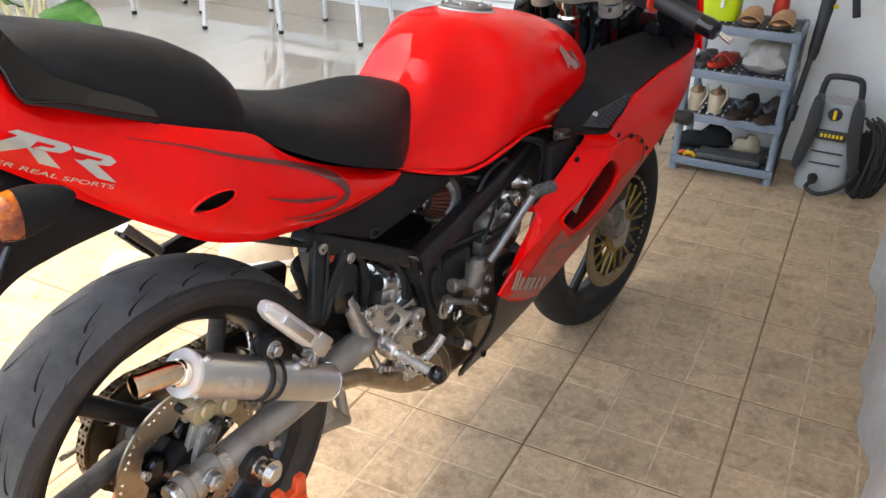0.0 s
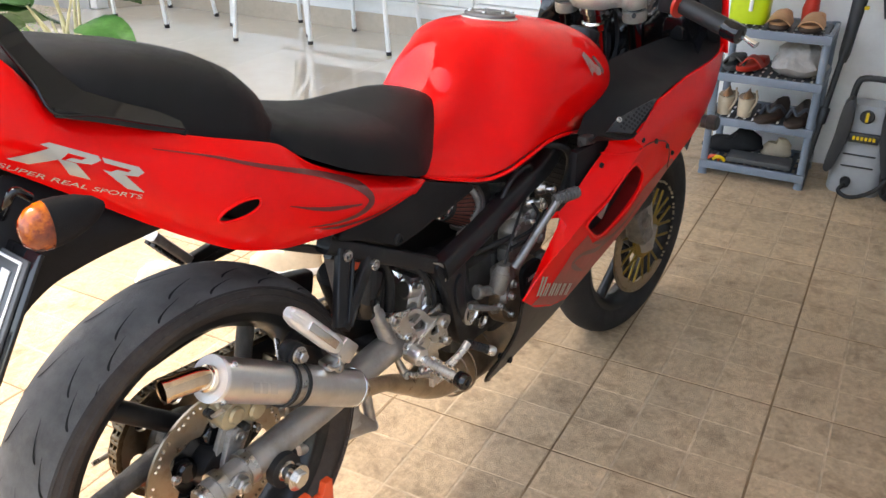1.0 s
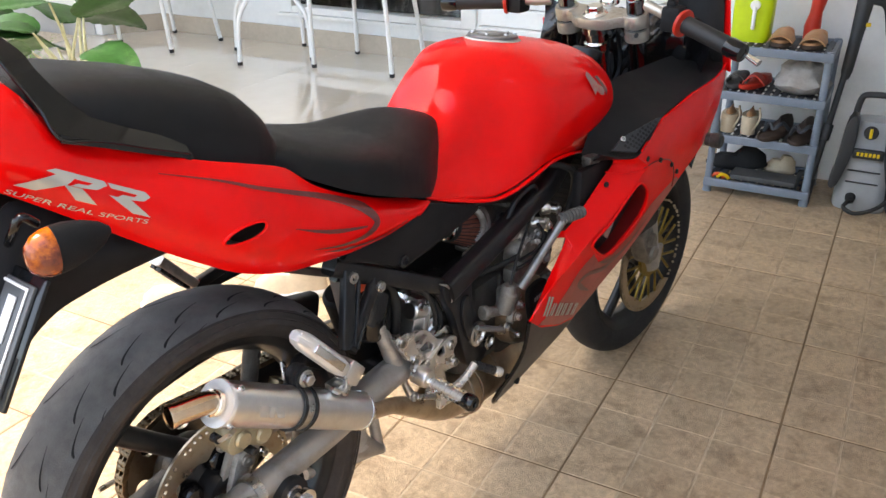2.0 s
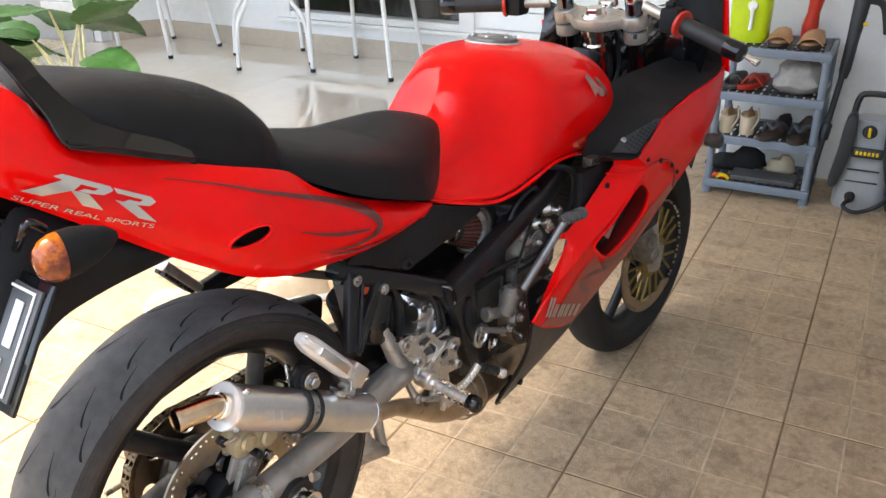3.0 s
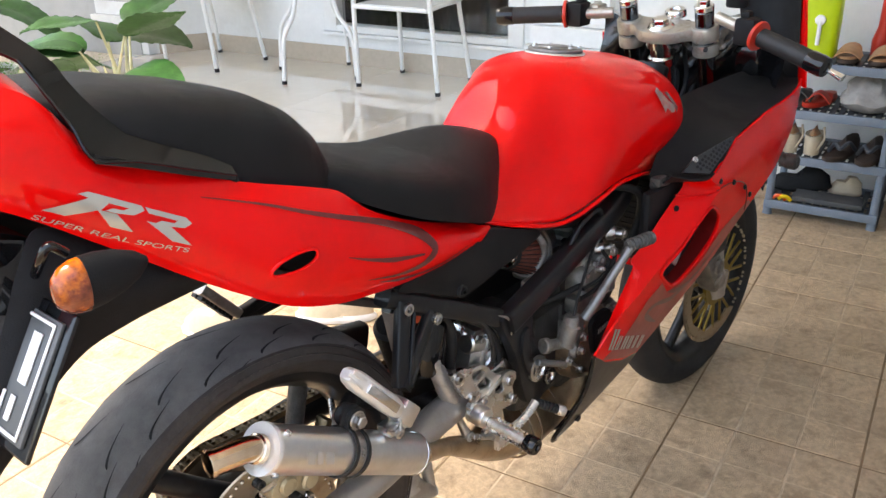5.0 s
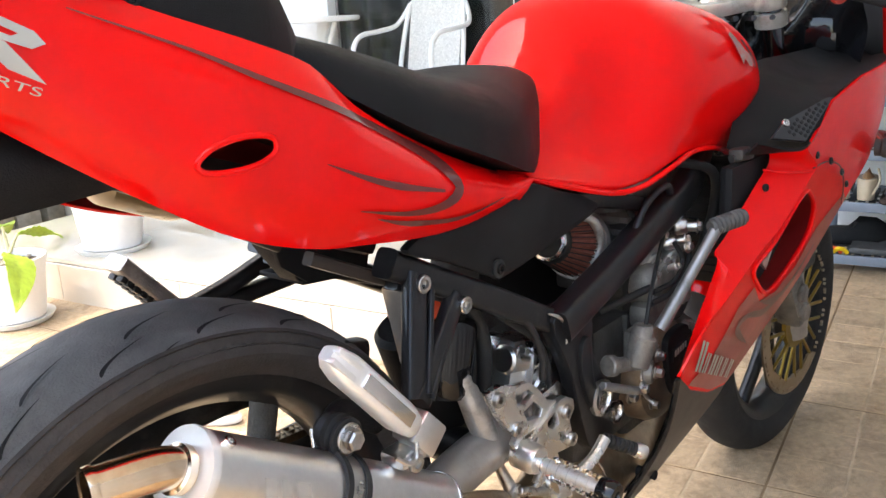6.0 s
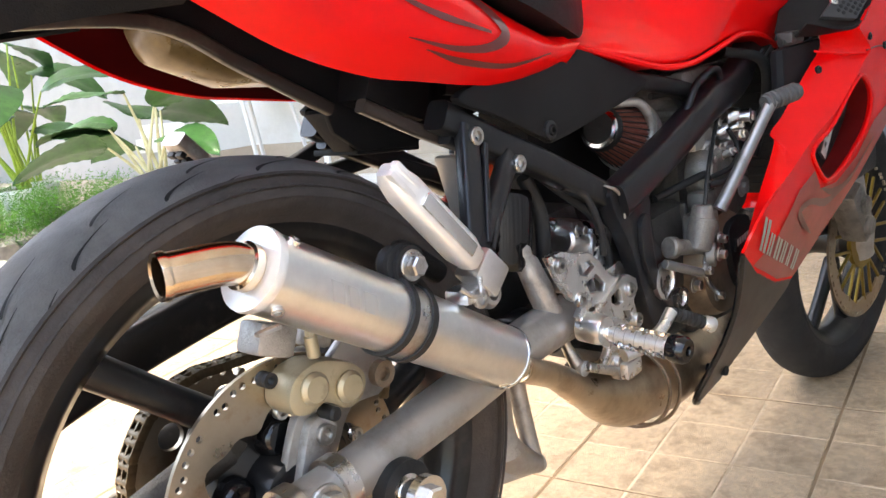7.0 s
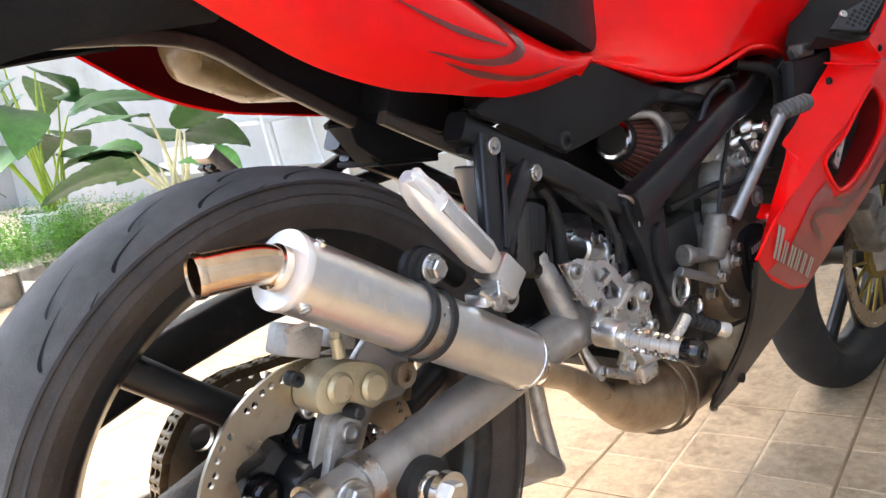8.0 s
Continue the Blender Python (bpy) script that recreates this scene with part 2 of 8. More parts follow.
M_COVER = mat("grey_cover_cloth", (0.36, 0.37, 0.37), 0.55, var=0.08, bump=0.5, bump_scale=30, wear=(0.46, 0.47, 0.47), wear_amount=0.35, wear_scale=9)
M_POT = mat("white_pot_plastic", (0.80, 0.79, 0.76), 0.4, var=0.03)
M_SOIL = mat("soil", (0.10, 0.075, 0.05), 0.9, var=0.4, scale=60, bump=0.8, bump_scale=60)
M_LEAF = mat("green_leaf", (0.032, 0.098, 0.022), 0.36, var=0.3, scale=22, wear=(0.07, 0.17, 0.04), wear_amount=0.3, wear_scale=9, per_object=0.25)
M_LEAFY = mat("yellow_green_leaf", (0.30, 0.42, 0.05), 0.42, var=0.3, scale=22)
M_STALK = mat("pale_stalk", (0.50, 0.48, 0.28), 0.5, var=0.2, wear=(0.30, 0.22, 0.10), wear_amount=0.4)
M_FERN = mat("fern_green", (0.12, 0.30, 0.035), 0.55, var=0.35)
M_ROCK = mat("edging_stone", (0.30, 0.27, 0.22), 0.8, var=0.3, scale=15, bump=0.8, bump_scale=30)
M_GRAVEL = mat("pale_gravel", (0.50, 0.44, 0.34), 0.85, var=0.4, scale=50, bump=1.0, bump_scale=70)
M_PAVE = mat("street_concrete", (0.42, 0.40, 0.36), 0.85, var=0.15, scale=6)


# ---------------------------------------------------------------- mesh helpers
def to_object(name, bm, material, smooth=True, angle=38):
    bmesh.ops.recalc_face_normals(bm, faces=bm.faces)
    me = bpy.data.meshes.new(name)
    bm.to_mesh(me)
    bm.free()
    if material:
        me.materials.append(material)
    if smooth and me.polygons:
        me.polygons.foreach_set("use_smooth", [True] * len(me.polygons))
        me.set_sharp_from_angle(angle=radians(angle))
    return new(name, me)


def part(name, bm, material, parent, label="", smooth=True, angle=38):
    """One mesh under a thing or under a part; built in the same space as its parent's children."""
    ob = to_object(name, bm, material, smooth, angle)
    ob.parent = parent
    return tagged(ob, label) if label else ob


def thing(name, label, category, group="", kind="", m=None):
    ob = new(name)
    ob.empty_display_size = 0.05
    if m is not None:
        ob.matrix_world = m
    return tagged(ob, label, category, group, kind)


def join(*bms):
    out = bmesh.new()
    for b in bms:
        me = bpy.data.meshes.new("tmp")
        b.to_mesh(me)
        b.free()
        out.from_mesh(me)
        bpy.data.meshes.remove(me)
    return out


def spline(pts, n=8, closed=False):
    """A smooth line through the points."""
    pts = [Vector(p) for p in pts]
    if len(pts) < 3:
        return [pts[0].lerp(pts[-1], i / n) for i in range(n + 1)]
    out = []
    count = len(pts) if closed else len(pts) - 1
    for i in range(count):
        p1, p2 = pts[i], pts[(i + 1) % len(pts)]
        p0 = pts[i - 1] if (i > 0 or closed) else 2 * p1 - p2
        p3 = pts[(i + 2) % len(pts)] if (i + 2 < len(pts) or closed) else 2 * p2 - p1
        for k in range(n):
            t = k / n
            out.append(0.5 * (2 * p1 + (p2 - p0) * t + (2 * p0 - 5 * p1 + 4 * p2 - p3) * t * t + (3 * p1 - p0 - 3 * p2 + p3) * t ** 3))
    if not closed:
        out.append(pts[-1])
    return out


def curve1(x, knots):
    """A smooth value over x through (x, value) knots."""
    if x <= knots[0][0]:
        return knots[0][1]
    if x >= knots[-1][0]:
        return knots[-1][1]
    for i in range(len(knots) - 1):
        x1, y1 = knots[i]
        x2, y2 = knots[i + 1]
        if x <= x2:
            h = x2 - x1
            m1 = (y2 - knots[i - 1][1]) / (x2 - knots[i - 1][0]) if i > 0 else (y2 - y1) / h
            m2 = (knots[i + 2][1] - y1) / (knots[i + 2][0] - x1) if i + 2 < len(knots) else (y2 - y1) / h
            t = (x - x1) / h
            return ((2 * t ** 3 - 3 * t * t + 1) * y1 + (t ** 3 - 2 * t * t + t) * h * m1
                    + (-2 * t ** 3 + 3 * t * t) * y2 + (t ** 3 - t * t) * h * m2)


def loft(rings, cap=True, closed=True):
    bm = bmesh.new()
    rows = [[bm.verts.new(p) for p in r] for r in rings]
    n = len(rows[0])
    for a, b in zip(rows, rows[1:]):
        for i in range(n if closed else n - 1):
            j = (i + 1) % n
            bm.faces.new((a[i], a[j], b[j], b[i]))
    if cap and closed:
        bm.faces.new(rows[0])
        bm.faces.new(rows[-1][::-1])
    return bm


def tube(pts, r, segs=12, n=6, smooth=True, cap=True, flat=1.0):
    """A round bar along points; r is a number or one per point; flat squeezes it."""
    path = spline(pts, n) if smooth else [Vector(p) for p in pts]
    rads = r if isinstance(r, (list, tuple)) else [r] * len(pts)
    rings, up = [], None
    for i, p in enumerate(path):
        d = (path[min(i + 1, len(path) - 1)] - path[max(i - 1, 0)]).normalized()
        if up is None:
            up = d.orthogonal().normalized()
        up = (up - d * up.dot(d)).normalized()
        side = d.cross(up)
        f = i / (len(path) - 1) * (len(rads) - 1)
        k = min(int(f), len(rads) - 2) if len(rads) > 1 else 0
        rr = rads[k] + (rads[min(k + 1, len(rads) - 1)] - rads[k]) * (f - k)
        rings.append([p + rr * (math.cos(a) * up + math.sin(a) * side * flat) for a in [2 * math.pi * s / segs for s in range(segs)]])
    return loft(rings, cap)


def cyl(a, b, r, r2=None, segs=24, bevel=0.0):
    a, b = Vector(a), Vector(b)
    r2 = r if r2 is None else r2
    d = (b - a).normalized()
    up = d.orthogonal().normalized()
    side = d.cross(up)
    stops = [(a, r), (b, r2)]
    if bevel:
        stops = [(a, r - bevel), (a + d * bevel, r), (b - d * bevel, r2), (b, r2 - bevel)]
    return loft([[p + q * (math.cos(t) * up + math.sin(t) * side) for t in [2 * math.pi * s / segs for s in range(segs)]] for p, q in stops])


def lathe(profile, centre, axis, segs=32, closed=True, full=True):
    """Turns (radius, along) pairs round an axis."""
    c, d = Vector(centre), Vector(axis).normalized()
    up = d.orthogonal().normalized()
    side = d.cross(up)
    bm = bmesh.new()
    rows = [[bm.verts.new(c + d * h + r * (math.cos(t) * up + math.sin(t) * side)) for r, h in profile] for t in [2 * math.pi * s / segs for s in range(segs)]]
    for s in range(segs):
        a, b = rows[s], rows[(s + 1) % segs]
        for i in range(len(profile) if closed else len(profile) - 1):
            j = (i + 1) % len(profile)
            bm.faces.new((a[i], a[j], b[j], b[i]))
    return bm


def box(c, size, bevel=0.004, m=None, segs=2):
    bm = bmesh.new()
    bmesh.ops.create_cube(bm, size=1)
    bmesh.ops.scale(bm, vec=size, verts=bm.verts)
    if bevel:
        bmesh.ops.bevel(bm, geom=list(bm.edges), offset=min(bevel, min(size) * 0.45), segments=segs, affect="EDGES", profile=0.6)
    if m is not None:
        bmesh.ops.transform(bm, matrix=m, verts=bm.verts)
    bmesh.ops.translate(bm, vec=c, verts=bm.verts)
    return bm


def plate(outline, y0, y1, holes=(), bevel=0.0, place=None):
    """An outline in (x, z), with holes, as a plate from y0 to y1; place maps (x, y, z) elsewhere."""
    bm = bmesh.new()
    edges = []
    for loop in (outline, *holes):
        vs = [bm.verts.new((p[0], y0, p[1])) for p in loop]
        edges += [bm.edges.new((vs[i], vs[(i + 1) % len(vs)])) for i in range(len(vs))]
    if holes:
        bmesh.ops.triangle_fill(bm, edges=edges, use_beauty=True)
    else:
        bm.faces.new(list(bm.verts))
    got = bmesh.ops.extrude_face_region(bm, geom=list(bm.faces))
    bmesh.ops.translate(bm, vec=(0, y1 - y0, 0), verts=[g for g in got["geom"] if isinstance(g, bmesh.types.BMVert)])
    bmesh.ops.recalc_face_normals(bm, faces=bm.faces)
    if bevel:
        sharp = [e for e in bm.edges if len(e.link_faces) == 2 and e.calc_face_angle(0) > 0.7]
        bmesh.ops.bevel(bm, geom=sharp, offset=bevel, segments=2, affect="EDGES", profile=0.6)
    if place:
        for v in bm.verts:
            v.co = place(*v.co)
    return bm


def circle2(x, z, r, n=16, squash=1.0):
    return [(x + r * math.cos(2 * math.pi * i / n), z + r * squash * math.sin(2 * math.pi * i / n)) for i in range(n)]


def smooth2(pts, n=5):
    return [(p.x, p.y) for p in spline([(a, b, 0) for a, b in pts], n, True)]


def bolt(p, axis, r=0.006, h=0.005, cap=True, segs=6):
    """A hexagon or socket head on a washer."""
    p, d = Vector(p), Vector(axis).normalized()
    w = cyl(p, p + d * h * 0.35, r * 1.45, segs=20, bevel=r * 0.1)
    head = cyl(p + d * h * 0.3, p + d * h * 1.4, r, segs=segs if cap else 20, bevel=r * 0.18)
    return join(w, head)


def socket_bolt(p, axis, r=0.006, h=0.006):
    p, d = Vector(p), Vector(axis).normalized()
    return lathe([(0.0005, h * 0.4), (r * 0.5, h * 0.4), (r * 0.55, h), (r * 0.9, h), (r, h * 0.85), (r, 0), (0.0005, 0)], p, d, 18)


def thicken(bm, amount):
    """Gives an open sheet a thickness."""
    bmesh.ops.recalc_face_normals(bm, faces=bm.faces)
    bmesh.ops.solidify(bm, geom=list(bm.faces), thickness=amount)
    return bm


def sheet(fn, nu, nv):
    """An open sheet from fn(s, t), both 0 to 1."""
    bm = bmesh.new()
    g = [[bm.verts.new(fn(i / nu, j / nv)) for j in range(nv + 1)] for i in range(nu + 1)]
    for i in range(nu):
        for j in range(nv):
            bm.faces.new((g[i][j], g[i + 1][j], g[i + 1][j + 1], g[i][j + 1]))
    return bm

# ---------------------------------------------------------------- the motorcycle: x ahead from the rear axle, y to its left
bike = thing("motorcycle", "red sport motorcycle raised at the rear on an orange paddock stand", "motorcycle")
# how the machine stands in the carport: a little turned and leaning
bike.matrix_world = Matrix(((1.0363, 0.0136, -0.0036, 0.0186), (-0.0136, 1.0363, 0.0091, 0.0503), (0.0037, -0.0091, 1.0364, -0.0305), (0, 0, 0, 1)))
AXLE = Vector((0.004, -0.006, 0.4260))
FRONT = Vector((1.35, 0.0, 0.286))
FRONT_SET = Vector((-0.031, -0.022, 0.0054))  # the wheel sits off the fork's base by this
STEER = Matrix.Translation(FRONT) @ Matrix.Rotation(radians(-4), 4, "Z")


def tyre_bm(centre, outer, rim, half, m=None, segs=96):
    """A round-shouldered road tyre."""
    prof = []
    for i in range(49):
        a = math.pi * (i / 48) - math.pi / 2
        s, c = math.sin(a), math.cos(a)
        prof.append((rim + 0.016 + (outer - rim - 0.016) * abs(c) ** 0.72, half * math.copysign(abs(s) ** 0.9, s)))
    prof = [(rim - 0.004, -half * 0.72), (rim + 0.003, -half * 0.77), (rim + 0.010, -half * 0.92)] + prof[1:-1] + [(rim + 0.010, half * 0.92), (rim + 0.003, half * 0.77), (rim - 0.004, half * 0.72)]
    bm = lathe(prof, centre, (0, 1, 0), segs)
    return bm


def tyre_surface(ang, across, centre, outer, rim, half, lift=0.0010):
    """A place on the tread: across runs from -1 (the machine's right shoulder) to 1."""
    a = across * math.pi / 2
    s, c = math.sin(a), math.cos(a)
    r = rim + 0.016 + (outer - rim - 0.016) * abs(c) ** 0.72 + lift * abs(c)
    return Vector((centre.x + r * math.cos(ang), centre.y + (half + lift) * math.copysign(abs(s) ** 0.9, s), centre.z + r * math.sin(ang)))


def wheel_rim(centre, rim, half, segs=96):
    prof = [(rim + 0.001, -half), (rim + 0.004, -half + 0.003), (rim - 0.001, -half + 0.008), (rim - 0.012, -half + 0.012), (rim - 0.022, -half + 0.03),
            (rim - 0.022, half - 0.03), (rim - 0.012, half - 0.012), (rim - 0.001, half - 0.008), (rim + 0.004, half - 0.003), (rim + 0.001, half),
            (rim - 0.012, half - 0.004), (rim - 0.018, half - 0.012), (rim - 0.030, half - 0.03), (rim - 0.030, -half + 0.03), (rim - 0.018, -half + 0.012), (rim - 0.012, -half + 0.004)]
    return lathe(prof, centre, (0, 1, 0), segs)


R_OUT, R_RIM, R_HALF = 0.2780, 0.2245, 0.0625
rear_rim = part("rear_wheel", wheel_rim(AXLE, R_RIM, 0.047), M_RIM, bike, "black-painted three-spoke alloy rear wheel")
rear_tyre = part("tyre", tyre_bm(AXLE, R_OUT, R_RIM, R_HALF), M_TYRE, rear_rim, "worn black road tyre with curved grooves")
# below the tread the rubber is browner
rear_tyre.data.materials.append(M_SIDEWALL)
edge_r = (tyre_surface(0, 0.68, AXLE, R_OUT, R_RIM, R_HALF) - AXLE).x
for p in rear_tyre.data.polygons:
    if math.hypot(p.center.x - AXLE.x, p.center.z - AXLE.z) < edge_r:
        p.material_index = 1
# sidewall bands, a shade browner than the tread
band = bmesh.new()
for side in (-1,):
    rows = []
    for i in range(97):
        a = 2 * math.pi * i / 96
        rows.append([tyre_surface(a, side * q, AXLE, R_OUT, R_RIM, R_HALF, 0.0010) for q in (0.68, 0.76, 0.85, 0.92, 0.965)])
    vs = [[band.verts.new(p) for p in r] for r in rows[:-1]]
    for i in range(96):
        for j in range(4):
            band.faces.new((vs[i][j], vs[(i + 1) % 96][j], vs[(i + 1) % 96][j + 1], vs[i][j + 1]))
part("sidewall", band, M_SIDEWALL, rear_rim, "brownish scuffed sidewall")


def groove(a0, across0, across1, sweep, width, bend):
    """One sickle-shaped rain groove: a flat strip, its inner shade put in as black."""
    bm = bmesh.new()
    left, right = [], []
    n = 10
    for i in range(n + 1):
        t = i / n
        w = width * math.sin(math.pi * min(max(t, 0.03), 0.97)) ** 0.6
        ac = across0 + (across1 - across0) * t
        an = a0 + sweep * t + bend * math.sin(math.pi * t)
        left.append(bm.verts.new(tyre_surface(an - w, ac, AXLE, R_OUT, R_RIM, R_HALF)))
        right.append(bm.verts.new(tyre_surface(an + w, ac, AXLE, R_OUT, R_RIM, R_HALF)))
    for i in range(n):
        bm.faces.new((left[i], right[i], right[i + 1], left[i + 1]))
    return bm


PITCH = 2 * math.pi / 21
for k in range(21):
    a = k * PITCH
    for side in (-1, 1):
        part("groove", groove(a, side * 0.13, side * 0.33, 0.17, 0.0125, 0.035), M_GROOVE, rear_rim)
        part("groove", groove(a + 0.13, side * 0.39, side * 0.60, 0.16, 0.0125, 0.04), M_GROOVE, rear_rim)
        if k % 2:
            part("groove", groove(a + 0.05, side * 0.61, side * 0.69, 0.06, 0.007, 0.01), M_GROOVE, rear_rim)
# raised rings and unreadable raised marks on the sidewall
for q, w in ((0.76, 0.0012), (0.915, 0.0010)):
    c0 = tyre_surface(0, -q, AXLE, R_OUT, R_RIM, R_HALF)
    part("sidewall_ring", lathe([(c0.x - w * 1.6, c0.y + 0.001), (c0.x, c0.y - w), (c0.x + w * 1.6, c0.y + 0.001)], (AXLE.x, 0, AXLE.z), (0, 1, 0), 96), M_SIDEWALL, rear_rim)
for k in range(26):
    a0 = radians(72 + 2.1 * k) + (0.05 if k > 12 else 0.0)
    part("sidewall_mark", sheet(lambda i, j: tyre_surface(a0 + 0.020 * i, -(0.82 + 0.055 * j), AXLE, R_OUT, R_RIM, R_HALF, 0.0022), 2, 3), M_SIDEWALL, rear_rim)
# bright worn edge of the rim flange
part("rim_edge", lathe([(R_RIM + 0.0050, -0.0462), (R_RIM + 0.0055, -0.0475), (R_RIM + 0.0038, -0.0484), (R_RIM + 0.0028, -0.0478)], AXLE, (0, 1, 0), 96), M_SCUFF, rear_rim, "scuffed bare rim edge")


def spoke(a0, r0, a1, r1, centre):
    """An arm of the wheel: an oval bar from the hub to the rim, between two (angle, radius) places."""
    p0 = centre + Vector((r0 * math.cos(radians(a0)), -0.012, r0 * math.sin(radians(a0))))
    p1 = centre + Vector((r1 * math.cos(radians(a1)), -0.004, r1 * math.sin(radians(a1))))
    return tube([p0, p0.lerp(p1, 0.5), p1], [0.0165, 0.0145, 0.0155], 14, 6, flat=0.85)


for k in range(3):
    turn = 120 * k
    part("spoke", spoke(100 + turn, 0.055, 129 + turn, R_RIM - 0.024, AXLE), M_RIM, rear_rim)
    # greyer metal on this arm and the web puts their sheen into the colour
    part("spoke", spoke(125 + turn, 0.060, 177 + turn, R_RIM - 0.024, AXLE), M_ENGINE, rear_rim)
    ca, sa = math.cos(radians(124 + turn)), math.sin(radians(124 + turn))
    c = AXLE + Vector((0.066 * ca, -0.010, 0.066 * sa))
    part("spoke_web", cyl(c + Vector((0, -0.014, 0)), c + Vector((0, 0.016, 0)), 0.026, 0.026, 20, 0.008), M_ENGINE, rear_rim)
part("hub", lathe([(0.012, -0.062), (0.030, -0.062), (0.036, -0.058), (0.040, -0.03), (0.058, -0.02), (0.060, 0.03), (0.050, 0.05), (0.012, 0.055)], AXLE, (0, 1, 0), 40), M_RIM, rear_rim, "black wheel hub")
part("valve", tube([AXLE + Vector((0.155, -0.01, 0.115)), AXLE + Vector((0.14, -0.03, 0.10)), AXLE + Vector((0.132, -0.042, 0.092))], 0.0045, 10), M_STEEL, rear_rim, "metal tyre valve")


def disc_bm(r_out, r_in, y, centre, lobes, holes, scallop=0.016):
    """A drilled brake disc whose inner edge is scalloped."""
    outer = circle2(0, 0, r_out, 96)
    inner = []
    for i in range(96):
        a = 2 * math.pi * i / 96
        inner.append(((r_in + scallop * math.cos(lobes * a) ** 3) * math.cos(a), (r_in + scallop * math.cos(lobes * a) ** 3) * math.sin(a)))
    loops = [inner]
    for k in range(holes):
        a = 2 * math.pi * k / holes
        for q, (rr, da) in enumerate(((0.72, 0.0), (0.86, 0.07), (0.93, -0.10)) if k % 2 else ((0.80, 0.0), (0.92, 0.10))):
            rad = r_in + 0.018 + (r_out - r_in - 0.024) * rr
            loops.append(circle2(rad * math.cos(a + da), rad * math.sin(a + da), 0.0031, 8))
    bm = plate(outer, y - 0.002, y + 0.002, loops)
    bmesh.ops.translate(bm, vec=centre, verts=bm.verts)
    return bm


part("brake_disc", disc_bm(0.117, 0.079, -0.045, AXLE, 5, 22, 0.011), M_DISC, rear_rim, "drilled steel brake disc with a brownish tint")
carrier = bmesh.new()
for k in range(5):
    a = 2 * math.pi * k / 5 + 0.3
    c = AXLE + Vector((0.050 * math.cos(a), -0.040, 0.050 * math.sin(a)))
    t = join(carrier, cyl(c + Vector((0, -0.006, 0)), c + Vector((0, 0.012, 0)), 0.016, 0.019, 16, 0.003))
    carrier = t
part("disc_carrier", join(carrier, lathe([(0.014, -0.050), (0.018, -0.050), (0.019, -0.046), (0.024, -0.046), (0.025, -0.050), (0.032, -0.050), (0.036, -0.044), (0.038, -0.030), (0.014, -0.030)], AXLE, (0, 1, 0), 40)), M_GLOSS, rear_rim, "black disc carrier")
for k in range(5):
    a = 2 * math.pi * k / 5 + 0.3
    part("disc_bolt", socket_bolt(AXLE + Vector((0.074 * math.cos(a), -0.047, 0.074 * math.sin(a))), (0, -1, 0), 0.0068, 0.006), M_STEEL, rear_rim)


# sprocket and chain on the far side
def sprocket_bm(r, teeth, y, centre):
    pts = []
    for i in range(teeth * 4):
        a = 2 * math.pi * i / (teeth * 4)
        pts.append(((r + (0.004 if i % 4 in (1, 2) else -0.003)) * math.cos(a), (r + (0.004 if i % 4 in (1, 2) else -0.003)) * math.sin(a)))
    loops = [circle2(0, 0, 0.035, 32)] + [circle2(0.060 * math.cos(2 * math.pi * k / 6 + 0.2), 0.060 * math.sin(2 * math.pi * k / 6 + 0.2), 0.0125, 14) for k in range(6)]
    bm = plate(pts, y - 0.003, y + 0.003, loops)
    bmesh.ops.translate(bm, vec=centre, verts=bm.verts)
    return bm


CH_Y = 0.066
part("sprocket", sprocket_bm(0.084, 38, CH_Y, AXLE), M_DISC, rear_rim, "drilled steel rear sprocket")
GEARBOX = Vector((0.50, 0, 0.44))
path = []
for i in range(31):
    a = radians(80) + radians(202) * i / 30
    path.append(AXLE + Vector((0.089 * math.cos(a), CH_Y, 0.089 * math.sin(a))))
back = path[-1]
front_low, front_top = GEARBOX + Vector((0, CH_Y, -0.03)), GEARBOX + Vector((0, CH_Y, 0.035))
path = [front_top.lerp(path[0], i / 30) for i in range(30)] + path + [back.lerp(front_low, (i + 1) / 30) for i in range(30)]
length = [0.0]
for p, q in zip(path, path[1:]):
    length.append(length[-1] + (q - p).length)


def along(d):
    for i in range(len(path) - 1):
        if length[i + 1] >= d:
            t = (d - length[i]) / max(1e-6, length[i + 1] - length[i])
            return path[i].lerp(path[i + 1], t), (path[i + 1] - path[i]).normalized()
    return path[-1], (path[-1] - path[-2]).normalized()


chain = part("chain", cyl(AXLE + Vector((0.089, CH_Y, 0.0)), AXLE + Vector((0.089, CH_Y + 0.001, 0.0)), 0.002), M_CHAIN, bike, "oily drive chain")
link_out = plate([(-0.0105, -0.0042), (0.0105, -0.0042), (0.0135, 0), (0.0105, 0.0042), (0, 0.0026), (-0.0105, 0.0042), (-0.0135, 0)], -0.0012, 0.0012)
pair = bmesh.new()
pair = join(link_out, cyl((-0.0064, -0.009, 0), (-0.0064, 0.009, 0), 0.0046, None, 10), cyl((0.0064, -0.009, 0), (0.0064, 0.009, 0), 0.0046, None, 10),
            box((0, -0.0085, 0), (0.021, 0.0022, 0.0085), 0.0015), box((0, 0.0085, 0), (0.021, 0.0022, 0.0085), 0.0015))
first = None
d = 0.012
while d < length[-1] - 0.02:
    p, t = along(d)
    m = Matrix.Translation(p) @ Matrix.Rotation(-math.atan2(t.z, t.x), 4, "Y")
    if first is None:
        first = part("chain_link", pair, M_CHAIN, chain)
        ob = first
    else:
        ob = first.copy()
        scene.collection.objects.link(ob)
    ob.matrix_basis = m
    d += 0.0254 * 0.78
